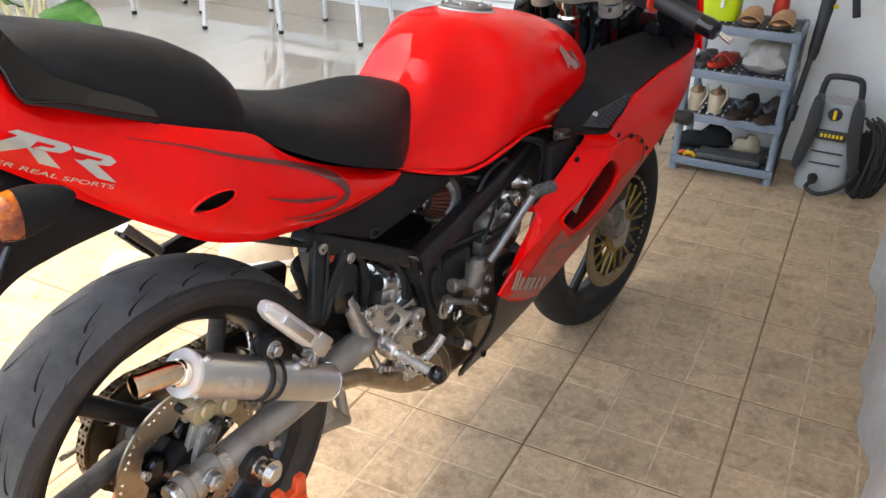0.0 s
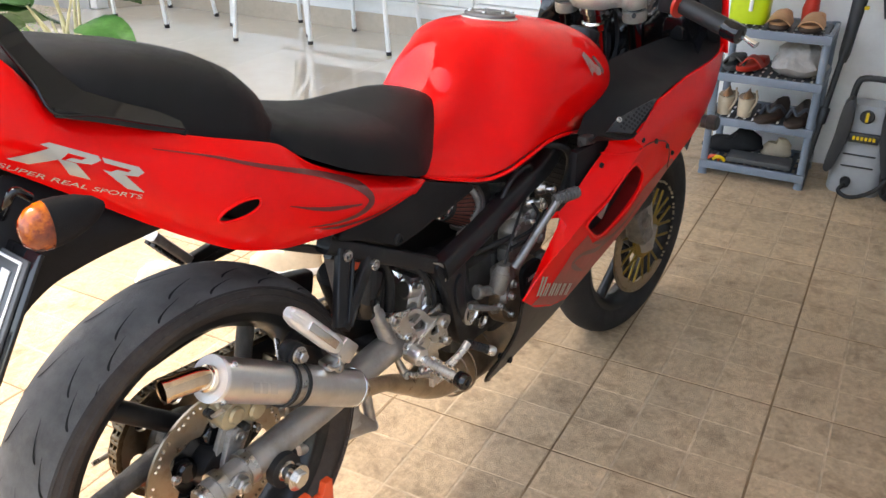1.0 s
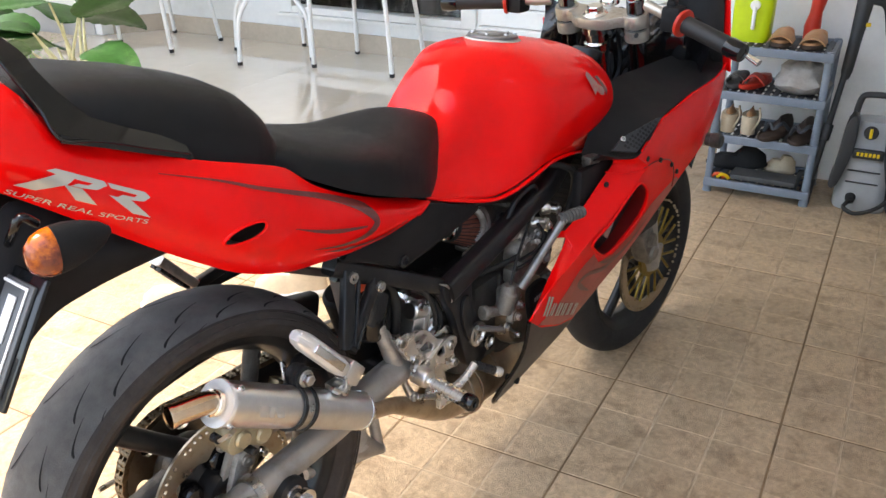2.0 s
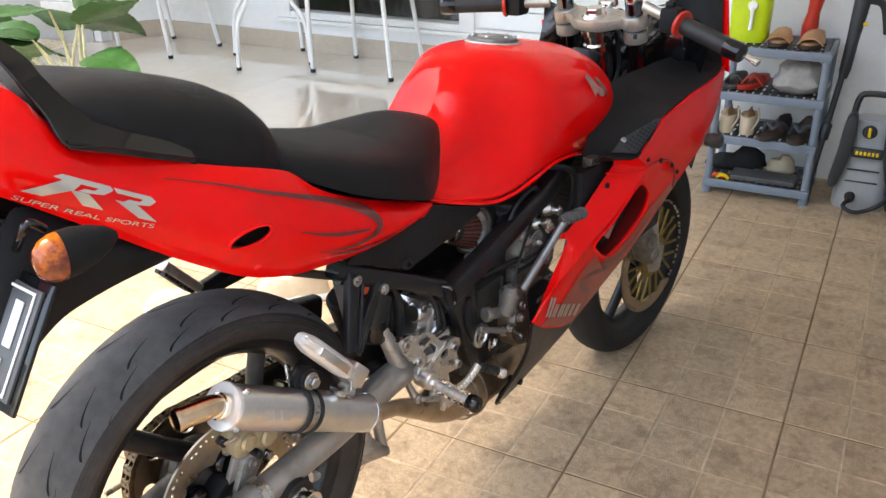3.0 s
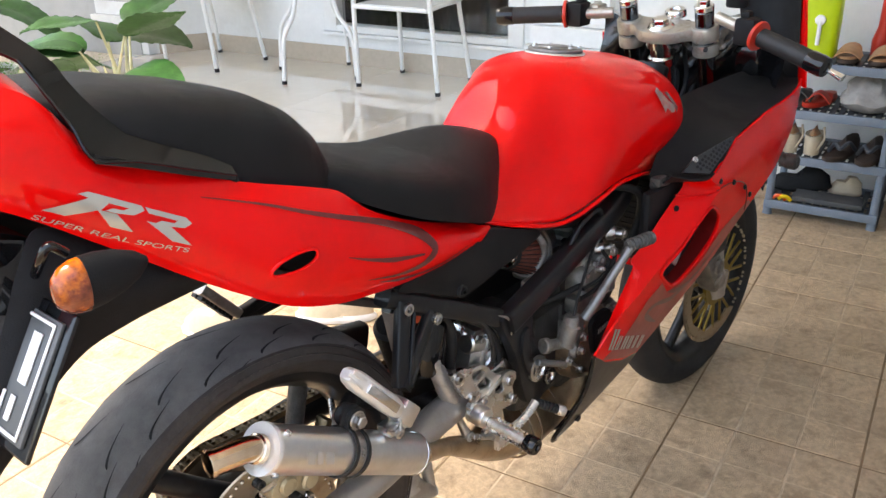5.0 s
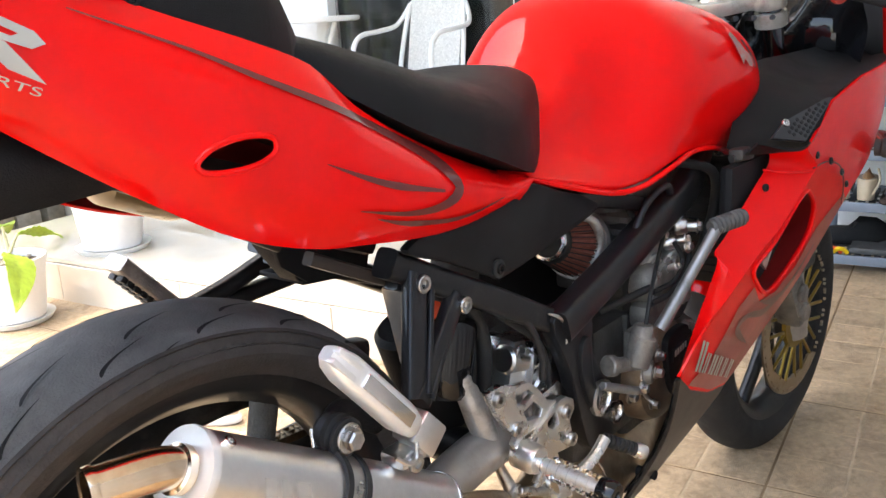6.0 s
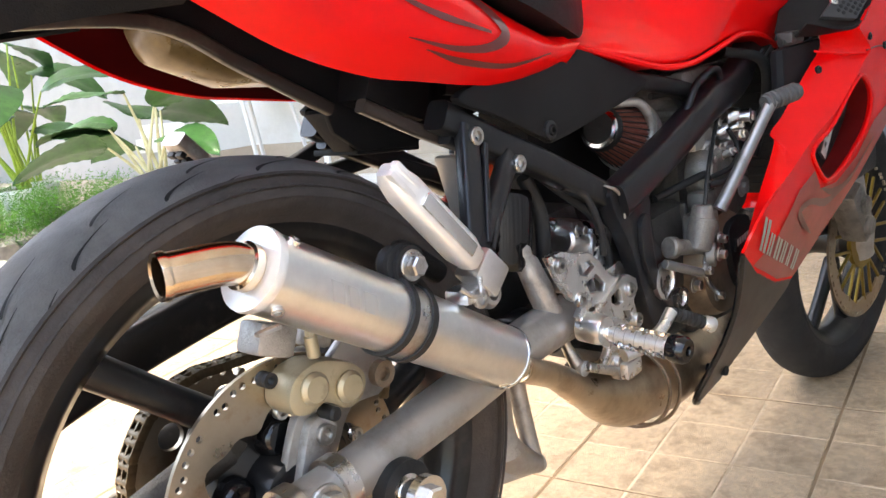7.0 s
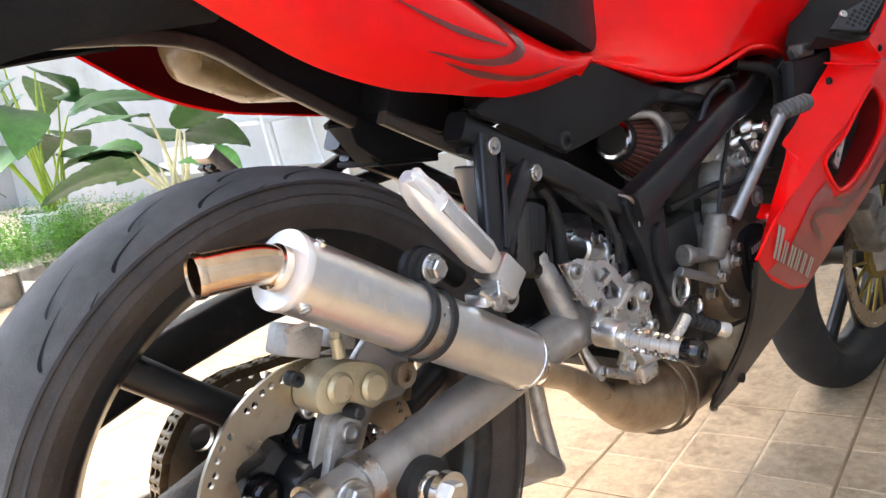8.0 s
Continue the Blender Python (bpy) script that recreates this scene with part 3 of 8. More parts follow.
part("adjuster", tube([(-0.055, 0.085, 0.43), (-0.09, 0.085, 0.43), (-0.105, 0.085, 0.43)], 0.004, 8), M_STEEL, bike, "chain adjuster bolt")

# swingarm: two tapering round arms joined ahead of the wheel
swing = part("swingarm", tube([(-0.056, -0.104, 0.440), (0.05, -0.104, 0.447), (0.17, -0.102, 0.457), (0.30, -0.085, 0.461), (0.43, -0.07, 0.452)], [0.0205, 0.0215, 0.0230, 0.0245, 0.0255], 24), M_SWING, bike, "grey-painted tubular swingarm")
# the far arm matches the grey one; black puts its shade into the colour
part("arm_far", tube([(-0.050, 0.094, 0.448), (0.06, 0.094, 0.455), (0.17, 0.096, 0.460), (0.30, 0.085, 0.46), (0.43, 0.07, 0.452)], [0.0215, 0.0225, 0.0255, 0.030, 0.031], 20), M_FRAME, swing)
part("end_plug", cyl((-0.070, -0.104, 0.439), (-0.054, -0.104, 0.440), 0.0185, 0.0195, 24, 0.003), M_STEEL, swing)
part("cross_tube", cyl((0.33, -0.09, 0.455), (0.33, 0.09, 0.455), 0.022, None, 24), M_FRAME, swing)
part("pivot_tube", cyl((0.455, -0.095, 0.44), (0.455, 0.095, 0.44), 0.022, None, 24), M_FRAME, swing)
for x in (-0.036, 0.010):
    part("adjuster_band", lathe([(0.0215, -0.007), (0.0255, -0.007), (0.0255, 0.007), (0.0215, 0.007)], (x, -0.104, 0.4435 + 0.066 * x), (1, 0, 0.066), 28), M_STEEL, swing, "steel adjuster band")
part("axle_nut", join(cyl((-0.018, -0.124, 0.448), (-0.018, -0.128, 0.448), 0.0165, None, 24, 0.001), cyl((-0.018, -0.127, 0.448), (-0.018, -0.138, 0.448), 0.0125, None, 6, 0.002), cyl((-0.018, -0.137, 0.448), (-0.018, -0.143, 0.448), 0.007, None, 16, 0.001)), M_STEEL, swing, "bright axle nut")
part("spool", join(lathe([(0.006, 0), (0.021, 0), (0.021, -0.008), (0.012, -0.011), (0.012, -0.022), (0.019, -0.026), (0.019, -0.034), (0.006, -0.034)], (0.054, -0.126, 0.4245), (0, 1, 0), 28), cyl((0.054, -0.157, 0.4245), (0.054, -0.168, 0.4245), 0.012, None, 6, 0.002)), M_POLISH, swing, "polished paddock-stand spool")
part("spool_bush", lathe([(0.008, 0.004), (0.026, 0.004), (0.026, -0.010), (0.008, -0.010)], (0.054, -0.126, 0.4245), (0, 1, 0), 28), M_RUBBER, swing)
part("spool_tab", box((0.054, -0.118, 0.436), (0.034, 0.008, 0.034), 0.004), M_SWING, swing)

# rear brake
caliper = part("brake_caliper", join(
    plate(smooth2([(-0.018, 0.524), (-0.002, 0.519), (0.012, 0.522), (0.034, 0.508), (0.052, 0.514), (0.056, 0.531), (0.042, 0.546), (0.012, 0.558), (-0.012, 0.553), (-0.022, 0.538)], 4), -0.124, -0.090, bevel=0.004),
    cyl((0.002, -0.130, 0.539), (0.002, -0.122, 0.539), 0.0135, None, 26, 0.003), cyl((0.036, -0.130, 0.527), (0.036, -0.122, 0.527), 0.0135, None, 26, 0.003)), M_CALIPER, bike, "pale gold two-piston brake caliper")
part("caliper_bridge", join(box((-0.012, -0.096, 0.582), (0.036, 0.030, 0.026), 0.004, Matrix.Rotation(radians(24), 4, "Y")), box((0.030, -0.094, 0.570), (0.026, 0.028, 0.018), 0.004, Matrix.Rotation(radians(24), 4, "Y"))), M_ALUCAST, caliper, "silver caliper bridge")
part("bleed_screw", join(cyl((0.010, -0.122, 0.562), (0.010, -0.122, 0.580), 0.0055, None, 14, 0.001), cyl((0.010, -0.122, 0.576), (0.010, -0.122, 0.586), 0.0042, None, 6)), M_CALIPER, caliper)
part("slide_pin", cyl((0.014, -0.132, 0.513), (0.014, -0.112, 0.513), 0.006, 0.006, 20, 0.002), M_RUBBER, caliper)
part("pad_pin", join(lathe([(0.0062, 0), (0.0115, 0), (0.0115, -0.008), (0.0062, -0.008)], (0.074, -0.119, 0.523), (0, 1, 0), 24), cyl((0.074, -0.122, 0.523), (0.074, -0.118, 0.523), 0.0068, None, 14)), M_BRONZE, caliper)
part("slide_boot", lathe([(0.003, 0), (0.0062, 0), (0.0062, -0.004), (0.0045, -0.006), (0.0062, -0.008), (0.0062, -0.012), (0.003, -0.012)], (-0.034, -0.112, 0.560), (0, 1, 0), 20), M_RUBBER, caliper)
part("caliper_bracket", plate(smooth2([(-0.030, 0.452), (0.010, 0.448), (0.030, 0.470), (0.052, 0.498), (0.092, 0.500), (0.098, 0.556), (0.072, 0.566), (0.040, 0.548), (0.004, 0.520), (-0.012, 0.500)], 4), -0.104, -0.094, bevel=0.002), M_SWING, caliper, "flat grey caliper bracket")
part("torque_arm", plate(smooth2([(-0.022, 0.455), (-0.005, 0.446), (0.010, 0.470), (0.026, 0.494), (0.016, 0.508), (0.000, 0.506), (-0.012, 0.482)], 4), -0.114, -0.104, holes=(circle2(0.011, 0.494, 0.006, 12),), bevel=0.0015), M_ALUCAST, caliper, "cast bracket arm")
part("bracket_bolt", socket_bolt((0.011, -0.114, 0.494), (0, -1, 0), 0.009, 0.005), M_STEEL, caliper)
for x, z in ((0.098, 0.545), (0.112, 0.520), (0.128, 0.532), (0.105, 0.502)):
    part("brake_spring", box((x, -0.082, z), (0.010, 0.022, 0.040), 0.002, Matrix.Rotation(radians(20), 4, "Y")), M_CHAIN, caliper)

for ob in (caliper, *caliper.children):
    ob.data.transform(Matrix.Translation((0.016, 0.037, -0.019)))

# silencer
S0, S1 = Vector((-0.0525, -0.147, 0.643)), Vector((0.189, -0.138, 0.4885))
sd = (S1 - S0).normalized()
muffler = part("silencer", lathe([(0.0245, 0.004), (0.0280, 0.002), (0.0280, (S1 - S0).length - 0.002), (0.0245, (S1 - S0).length)], S0, sd, 56), M_ALU, bike, "brushed aluminium exhaust silencer with a faint maker's mark")
part("end_ring", lathe([(0.0005, -0.001), (0.017, -0.0015), (0.0245, -0.002), (0.0288, -0.003), (0.0294, 0.0), (0.0288, 0.004), (0.0005, 0.004)], S0, sd, 56), M_BRIGHTSTRAP, muffler, "bright domed end cap")
L = (S1 - S0).length
part("front_ring", lathe([(0.0005, L - 0.003), (0.0286, L - 0.003), (0.0288, L), (0.0275, L + 0.002), (0.0005, L + 0.003)], S0, sd, 56), M_POLISH, muffler)
tip_path = [S0 + sd * 0.004, S0 - sd * 0.012, Vector((-0.078, -0.1455, 0.6535)), Vector((-0.111, -0.139, 0.6555))]
tip = bmesh.new()
tp = spline(tip_path, 8)
rings = []
for rad, order in ((0.0142, 1), (0.0124, -1)):
    seq = list(range(len(tp)))[::order]
    for i in seq:
        dd = (tp[min(i + 1, len(tp) - 1)] - tp[max(i - 1, 0)]).normalized()
        upv = (Vector((0, 1, 0)) - dd * dd.y).normalized()
        sv = dd.cross(upv)
        rings.append([tp[i] + rad * (math.cos(q) * upv + math.sin(q) * sv) for q in [2 * math.pi * s / 32 for s in range(32)]])
part("tail_pipe", loft(rings, cap=False), M_STRAW, muffler, "straw-tinted polished tail pipe")
e_dir = (tp[-1] - tp[-2]).normalized()
part("pipe_lip", lathe([(0.0122, 0.003), (0.0152, 0.003), (0.0158, 0.001), (0.0152, -0.003), (0.0122, -0.002)], tp[-1], -e_dir, 36), M_STRAW, muffler)
part("pipe_collar", lathe([(0.0142, -0.002), (0.0165, -0.002), (0.0165, 0.004), (0.0142, 0.005)], S0 - sd * 0.006, -sd, 36), M_STRAW, muffler, "welded collar tinted bronze")
part("pipe_bore", lathe([(0.0005, 0), (0.0125, 0), (0.0125, 0.002), (0.0005, 0.002)], tp[6], tp[7] - tp[6], 24), M_GROOVE, muffler)
for a, q in ((1.0, 0.014), (-0.9, 0.014)):
    up = Vector((0, 0, 1)) - sd * sd.z
    up.normalize()
    side = Vector((0, -1, 0))
    dirv = (up * math.sin(a) + side * math.cos(a)).normalized()
    part("rivet", socket_bolt(S0 + sd * q + dirv * 0.0273, dirv, 0.0045, 0.0035), M_POLISH, muffler)
CL = S0 + sd * 0.140
for off in (-0.011, 0.011):
    part("clamp_band", lathe([(0.0282, -0.0035), (0.0312, -0.003), (0.0312, 0.003), (0.0282, 0.0035)], CL + sd * off, sd, 48), M_RUBBER, muffler, "black rubber-edged clamp band")
part("clamp_strap", lathe([(0.0282, -0.009), (0.0293, -0.009), (0.0293, 0.009), (0.0282, 0.009)], CL, sd, 48), M_STEEL, muffler, "steel clamp strap")
HB = Vector((0.083, -0.142, 0.606))
part("hanger_bush", join(lathe([(0.006, 0.018), (0.013, 0.018), (0.015, 0.014), (0.012, 0.009), (0.0165, 0.006), (0.0165, 0.001), (0.012, -0.001), (0.0155, -0.004), (0.0155, -0.008), (0.006, -0.008)], HB, (0, 1, 0), 28), box(HB + Vector((0.004, 0.012, -0.022)), (0.03, 0.010, 0.03), 0.005)), M_RUBBER, muffler, "black rubber hanger bush")
part("hanger_bolt", bolt(HB + Vector((0, -0.008, 0)), (0, -1, 0), 0.0085, 0.008), M_STEEL, muffler, "bright hexagon bolt")
part("hanger_arm", tube([HB + Vector((0, 0.014, 0)), HB + Vector((0.03, 0.03, 0.0)), (0.155, -0.105, 0.575)], 0.010, 12), M_BLACK, muffler)
part("band_tail", box(S0 + Vector((-0.010, -0.018, -0.036)), (0.018, 0.006, 0.003), 0.001), M_STEEL, muffler)


M_MARK = mat("etched_aluminium", (0.60, 0.59, 0.57), 0.5, 0.85, var=0.05)


# faint maker's mark, as plain bars on the silencer's side
def on_muffler(s, a):
    up = (Vector((0, 0, 1)) - sd * sd.z).normalized()
    side = Vector((0, -1, 0))
    side = (side - sd * side.dot(sd)).normalized()
    return S0 + sd * s + 0.0283 * (up * math.sin(a) + side * math.cos(a))


for k, (s0, s1) in enumerate(((0.048, 0.060), (0.064, 0.074), (0.079, 0.093))):
    for q0, q1, a0, a1 in ((0.0, 1.0, -0.20, 0.28),):
        part("mark_bar", sheet(lambda i, j: on_muffler(s0 + (s1 - s0) * (q0 + (q1 - q0) * i) - 0.006 * j, a0 + (a1 - a0) * j), 4, 3), M_MARK, muffler)

# expansion chamber under the engine
part("expansion_chamber", tube([(0.190, -0.138, 0.488), (0.23, -0.125, 0.458), (0.30, -0.105, 0.42), (0.38, -0.085, 0.365), (0.47, -0.065, 0.325), (0.57, -0.055, 0.308), (0.68, -0.05, 0.302), (0.78, -0.04, 0.320), (0.88, -0.02, 0.40)],
     [0.0125, 0.0125, 0.0135, 0.020, 0.044, 0.054, 0.052, 0.040, 0.026], 32, 8), M_PIPE, bike, "oil-stained steel expansion chamber")
chamber = bike.children[-1]
for q, r in ((0.505, 0.0525), (0.535, 0.0560), (0.60, 0.0565)):
    part("weld_seam", lathe([(r + 0.0002, -0.002), (r + 0.0015, 0), (r + 0.0002, 0.002), (r - 0.003, 0)], (q, -0.055 - 0.2 * (0.55 - q), 0.317 - 0.25 * (q - 0.5) if q < 0.55 else 0.311), (1, 0.1, -0.1), 40), M_BRONZE, chamber)
for q in (0.198, 0.208, 0.218):
    f = (q - 0.182) / 0.048
    part("pipe_ring", lathe([(0.0122, -0.003), (0.0148, -0.002), (0.0148, 0.002), (0.0122, 0.003)], (0.182 + 0.048 * f, -0.135 + 0.01 * f, 0.487 - 0.029 * f), (0.048, 0.01, -0.029), 28), M_STRAW, chamber)

# frame
def beam(pts, w, h, n=5):
    """A box-section tube along points: w across (y), h in the vertical plane."""
    path = spline(pts, n)
    rings = []
    for i, p in enumerate(path):
        d = (path[min(i + 1, len(path) - 1)] - path[max(i - 1, 0)]).normalized()
        s = Vector((0, 1, 0))
        s = (s - d * d.dot(s)).normalized()
        u = d.cross(s)
        ring = []
        for k in range(20):
            a = 2 * math.pi * k / 20
            ca, sa = math.cos(a), math.sin(a)
            ring.append(p + s * w / 2 * math.copysign(abs(ca) ** 0.45, ca) + u * h / 2 * math.copysign(abs(sa) ** 0.45, sa))
        rings.append(ring)
    return loft(rings)


frame_part = part("frame", beam([(0.434, -0.112, 0.572), (0.55, -0.114, 0.606), (0.65, -0.118, 0.642), (0.78, -0.105, 0.668), (0.98, -0.05, 0.74)], 0.032, 0.040), M_FRAME, bike, "black-painted steel perimeter frame")
part("frame_spar", beam([(0.450, 0.100, 0.560), (0.56, 0.108, 0.600), (0.66, 0.112, 0.634), (0.78, 0.105, 0.668), (0.98, 0.05, 0.74)], 0.032, 0.040), M_FRAME, frame_part)
for sy in (-1, 1):
    part("rear_rail", beam([(0.440, sy * 0.100, 0.574), (0.33, sy * 0.096, 0.635), (0.26, sy * 0.090, 0.672), (0.20, sy * 0.088, 0.705)], 0.026, 0.028), M_FRAME, frame_part)
    part("lower_rail", beam([(0.455, sy * 0.094, 0.545), (0.40, sy * 0.090, 0.600), (0.29, sy * 0.088, 0.648), (0.21, sy * 0.086, 0.686)], 0.016, 0.018), M_FRAME, frame_part)
    part("pivot_plate", plate(smooth2([(0.418, 0.582), (0.462, 0.590), (0.498, 0.565), (0.500, 0.520), (0.528, 0.470), (0.548, 0.420), (0.530, 0.392), (0.492, 0.398), (0.470, 0.450), (0.452, 0.510)], 4), sy * 0.098, sy * 0.118, bevel=0.003), M_FRAME, frame_part)
    part("tank_rail", beam([(0.40, sy * 0.085, 0.715), (0.52, sy * 0.085, 0.695), (0.62, sy * 0.09, 0.672), (0.68, sy * 0.095, 0.655)], 0.014, 0.020), M_FRAME, frame_part)
part("spar_rib", plate(smooth2([(0.468, 0.540), (0.486, 0.545), (0.490, 0.500), (0.502, 0.462), (0.494, 0.448), (0.478, 0.470), (0.466, 0.505)], 4), -0.124, -0.114, bevel=0.003), M_FRAME, frame_part)
part("spar_bridge", tube([(0.60, -0.118, 0.640), (0.625, -0.122, 0.672), (0.675, -0.124, 0.684), (0.70, -0.118, 0.655)], 0.0048, 10), M_FRAME, frame_part)
part("weld", tube([(0.414, -0.114, 0.594), (0.428, -0.1195, 0.586), (0.440, -0.1205, 0.570), (0.438, -0.1205, 0.552)], [0.001, 0.0022, 0.0022, 0.001], 10), M_STEEL, frame_part, "bare bright weld bead")
part("head_tube", cyl((1.02, 0, 0.70), (1.08, 0, 0.84), 0.034, None, 28, 0.004), M_FRAME, frame_part)
part("pivot_cap", lathe([(0.0005, 0), (0.021, 0), (0.0225, 0.003), (0.0225, 0.008), (0.017, 0.0085), (0.016, 0.006), (0.0005, 0.006)], (0.509, -0.117, 0.459), (0, -1, 0), 32), M_ALU, frame_part, "polished pivot cap")
part("pivot_cap", lathe([(0.0005, 0), (0.013, 0), (0.0145, 0.003), (0.0145, 0.007), (0.009, 0.0075), (0.008, 0.005), (0.0005, 0.005)], (0.545, -0.117, 0.426), (0, -1, 0), 28), M_ALU, frame_part)

# struts that carry the right-hand footrest
bracket = part("footrest_hanger", join(beam([(0.226, -0.098, 0.690), (0.205, -0.112, 0.640), (0.185, -0.125, 0.590)], 0.014, 0.024), beam([(0.278, -0.100, 0.652), (0.232, -0.114, 0.618), (0.190, -0.126, 0.585)], 0.014, 0.022)), M_FRAME, bike, "black two-armed footrest hanger")
part("hanger_rib", join(beam([(0.238, -0.106, 0.672), (0.217, -0.119, 0.632), (0.197, -0.131, 0.592)], 0.006, 0.006), beam([(0.268, -0.107, 0.640), (0.228, -0.121, 0.609), (0.200, -0.131, 0.585)], 0.006, 0.006)), M_FRAME, bracket)
for p in ((0.226, -0.105, 0.681), (0.280, -0.107, 0.645)):
    part("hanger_screw", socket_bolt(p, (0, -1, 0), 0.0085, 0.006), M_STEEL, bracket, "bright socket screw")
# folded passenger footrest, a bright channel
FR0, FR1 = Vector((0.064, -0.158, 0.684)), Vector((0.146, -0.160, 0.588))
fd = (FR1 - FR0).normalized()
fu = fd.cross(Vector((0, 1, 0))).normalized()
rings = []
for i, (t, w, h) in enumerate(((0.0, 0.006, 0.006), (0.06, 0.010, 0.010), (0.18, 0.0128, 0.0125), (0.8, 0.0132, 0.0135), (0.93, 0.010, 0.011), (0.97, 0.006, 0.006))):
    c = FR0.lerp(FR1, t)
    rings.append([c + Vector((0, -1, 0)) * h * math.copysign(abs(math.cos(a)) ** 0.6, math.cos(a)) + fu * w * math.copysign(abs(math.sin(a)) ** 0.6, math.sin(a)) for a in [2 * math.pi * k / 20 for k in range(20)]])
peg = part("passenger_footrest", loft(rings), M_BRIGHTSTRAP, bike, "bright aluminium folded passenger footrest")
part("footrest_channel", box(FR0.lerp(FR1, 0.55) + Vector((0, -0.0128, 0)), (0.070, 0.004, 0.012), 0.002, Matrix.Rotation(math.atan2(-fd.z, fd.x), 4, "Y")), M_POLISH, peg)
for q in (-0.0045, 0.0045):
    part("footrest_rib", box(FR0.lerp(FR1, 0.10) + Vector((0, -0.009, 0)) + fu * q, (0.030, 0.008, 0.005), 0.002, Matrix.Rotation(math.atan2(-fd.z, fd.x), 4, "Y")), M_BRIGHTSTRAP, peg)
part("footrest_clevis", join(box((0.160, -0.152, 0.578), (0.034, 0.026, 0.030), 0.004, Matrix.Rotation(radians(48), 4, "Y")), box((0.143, -0.150, 0.565), (0.034, 0.026, 0.012), 0.004)), M_ALU, peg, "aluminium clevis block")
part("clevis_pin", tube([(0.118, -0.164, 0.577), (0.128, -0.168, 0.568), (0.138, -0.167, 0.568), (0.142, -0.165, 0.580)], 0.0022, 8), M_STEEL, peg)
part("clevis_bolt", socket_bolt((0.140, -0.163, 0.562), (0, -1, 0), 0.008, 0.004), M_STEEL, peg)
part("hanger_boss", lathe([(0.006, 0), (0.0135, 0), (0.0135, -0.012), (0.010, -0.016), (0.006, -0.016)], (0.192, -0.118, 0.546), (0, 1, 0), 24), M_ALUCAST, bracket, "drab cast boss")
# far-side passenger footrest on its two arms
far_rest = part("passenger_footrest", join(beam([(0.255, 0.10, 0.690), (0.17, 0.108, 0.661), (0.110, 0.112, 0.648)], 0.014, 0.018), beam([(0.292, 0.10, 0.653), (0.20, 0.108, 0.647), (0.115, 0.112, 0.641)], 0.014, 0.018)), M_FRAME, bike, "passenger footrest with ribbed rubber on black arms")
rr = bmesh.new()
P0, P1 = Vector((0.058, 0.110, 0.716)), Vector((0.112, 0.114, 0.655))
part("footrest_bar", beam([P0, P0.lerp(P1, 0.5), P1], 0.030, 0.016), M_ALUCAST, far_rest)
for k in range(8):
    for q in (-1, 1):
        c = P0.lerp(P1, 0.14 + 0.105 * k) + Vector((-0.007, q * 0.0068, -0.007))
        part("rubber_block", box(c, (0.006, 0.010, 0.006), 0.001, Matrix.Rotation(radians(45), 4, "Y")), M_RUBBER, far_rest)

# rear suspension unit and the pieces round it
shock = part("shock_absorber", cyl((0.30, -0.01, 0.60), (0.345, -0.01, 0.47), 0.036, 0.036, 28, 0.006), M_BLACK, bike, "black shock absorber reservoir")
part("reservoir", lathe([(0.001, 0), (0.030, 0), (0.034, 0.006), (0.034, 0.075), (0.030, 0.083), (0.001, 0.083)], (0.300, -0.05, 0.530), (0.26, 0.0, 0.96), 32), M_GLOSS, shock, "glossy black bottle")
part("spring", tube([(0.33 + 0.028 * math.cos(a), -0.0 + 0.028 * math.sin(a), 0.42 + 0.0085 * a) for a in [k * 0.7 for k in range(32)]], 0.005, 8, 2), M_REDPL, shock, "red coil spring")
part("rear_plate", box((0.262, -0.045, 0.615), (0.008, 0.03, 0.09), 0.003, Matrix.Rotation(radians(-12), 4, "Y")), M_SWING, frame_part, "grey splash plate")
part("wiring_tape", box((0.285, -0.060, 0.632), (0.022, 0.016, 0.024), 0.006), M_ORANGE, frame_part, "orange electrical connector")

# rear brake master cylinder
MC0, MC1 = Vector((0.313, -0.076, 0.552)), Vector((0.347, -0.090, 0.446))
md = (MC1 - MC0).normalized()
master = part("rear_master_cylinder", lathe([(0.0005, -0.002), (0.0090, -0.002), (0.0105, 0.004), (0.0092, 0.012), (0.0125, 0.018), (0.0132, 0.034), (0.0142, 0.054), (0.0138, 0.078), (0.0122, 0.090), (0.0140, 0.094), (0.0130, 0.108), (0.0005, 0.108)], MC0, md, 28), M_ALUCAST, bike, "grey rear brake master cylinder")
part("banjo_nut", join(cyl(MC0 + md * 0.002, MC0 - md * 0.010, 0.0072, None, 6, 0.001), cyl(MC0 - md * 0.009, MC0 - md * 0.022, 0.0042, 0.003, 12)), M_STEEL, master)
for q in (0.096, 0.102, 0.108):
    part("boot_ring", lathe([(0.0128, -0.0018), (0.0150, 0), (0.0128, 0.0018)], MC0 + md * q, md, 28, True), M_RUBBER, master)
part("push_rod", tube([MC0 + md * 0.106, MC0 + md * 0.125, (0.354, -0.095, 0.422), (0.358, -0.100, 0.408)], [0.0065, 0.006, 0.007, 0.008], 12), M_STEEL, master)
part("clevis", lathe([(0.003, -0.006), (0.0085, -0.006), (0.0085, 0.006), (0.003, 0.006)], (0.358, -0.102, 0.408), (0, 1, 0), 20), M_ALUCAST, master)
part("link_rod", join(cyl((0.355, -0.112, 0.412), (0.405, -0.119, 0.388), 0.0055, None, 14, 0.001), lathe([(0.003, -0.005), (0.009, -0.005), (0.009, 0.005), (0.003, 0.005)], (0.405, -0.119, 0.388), (0, 1, 0), 18)), M_STEEL, master)

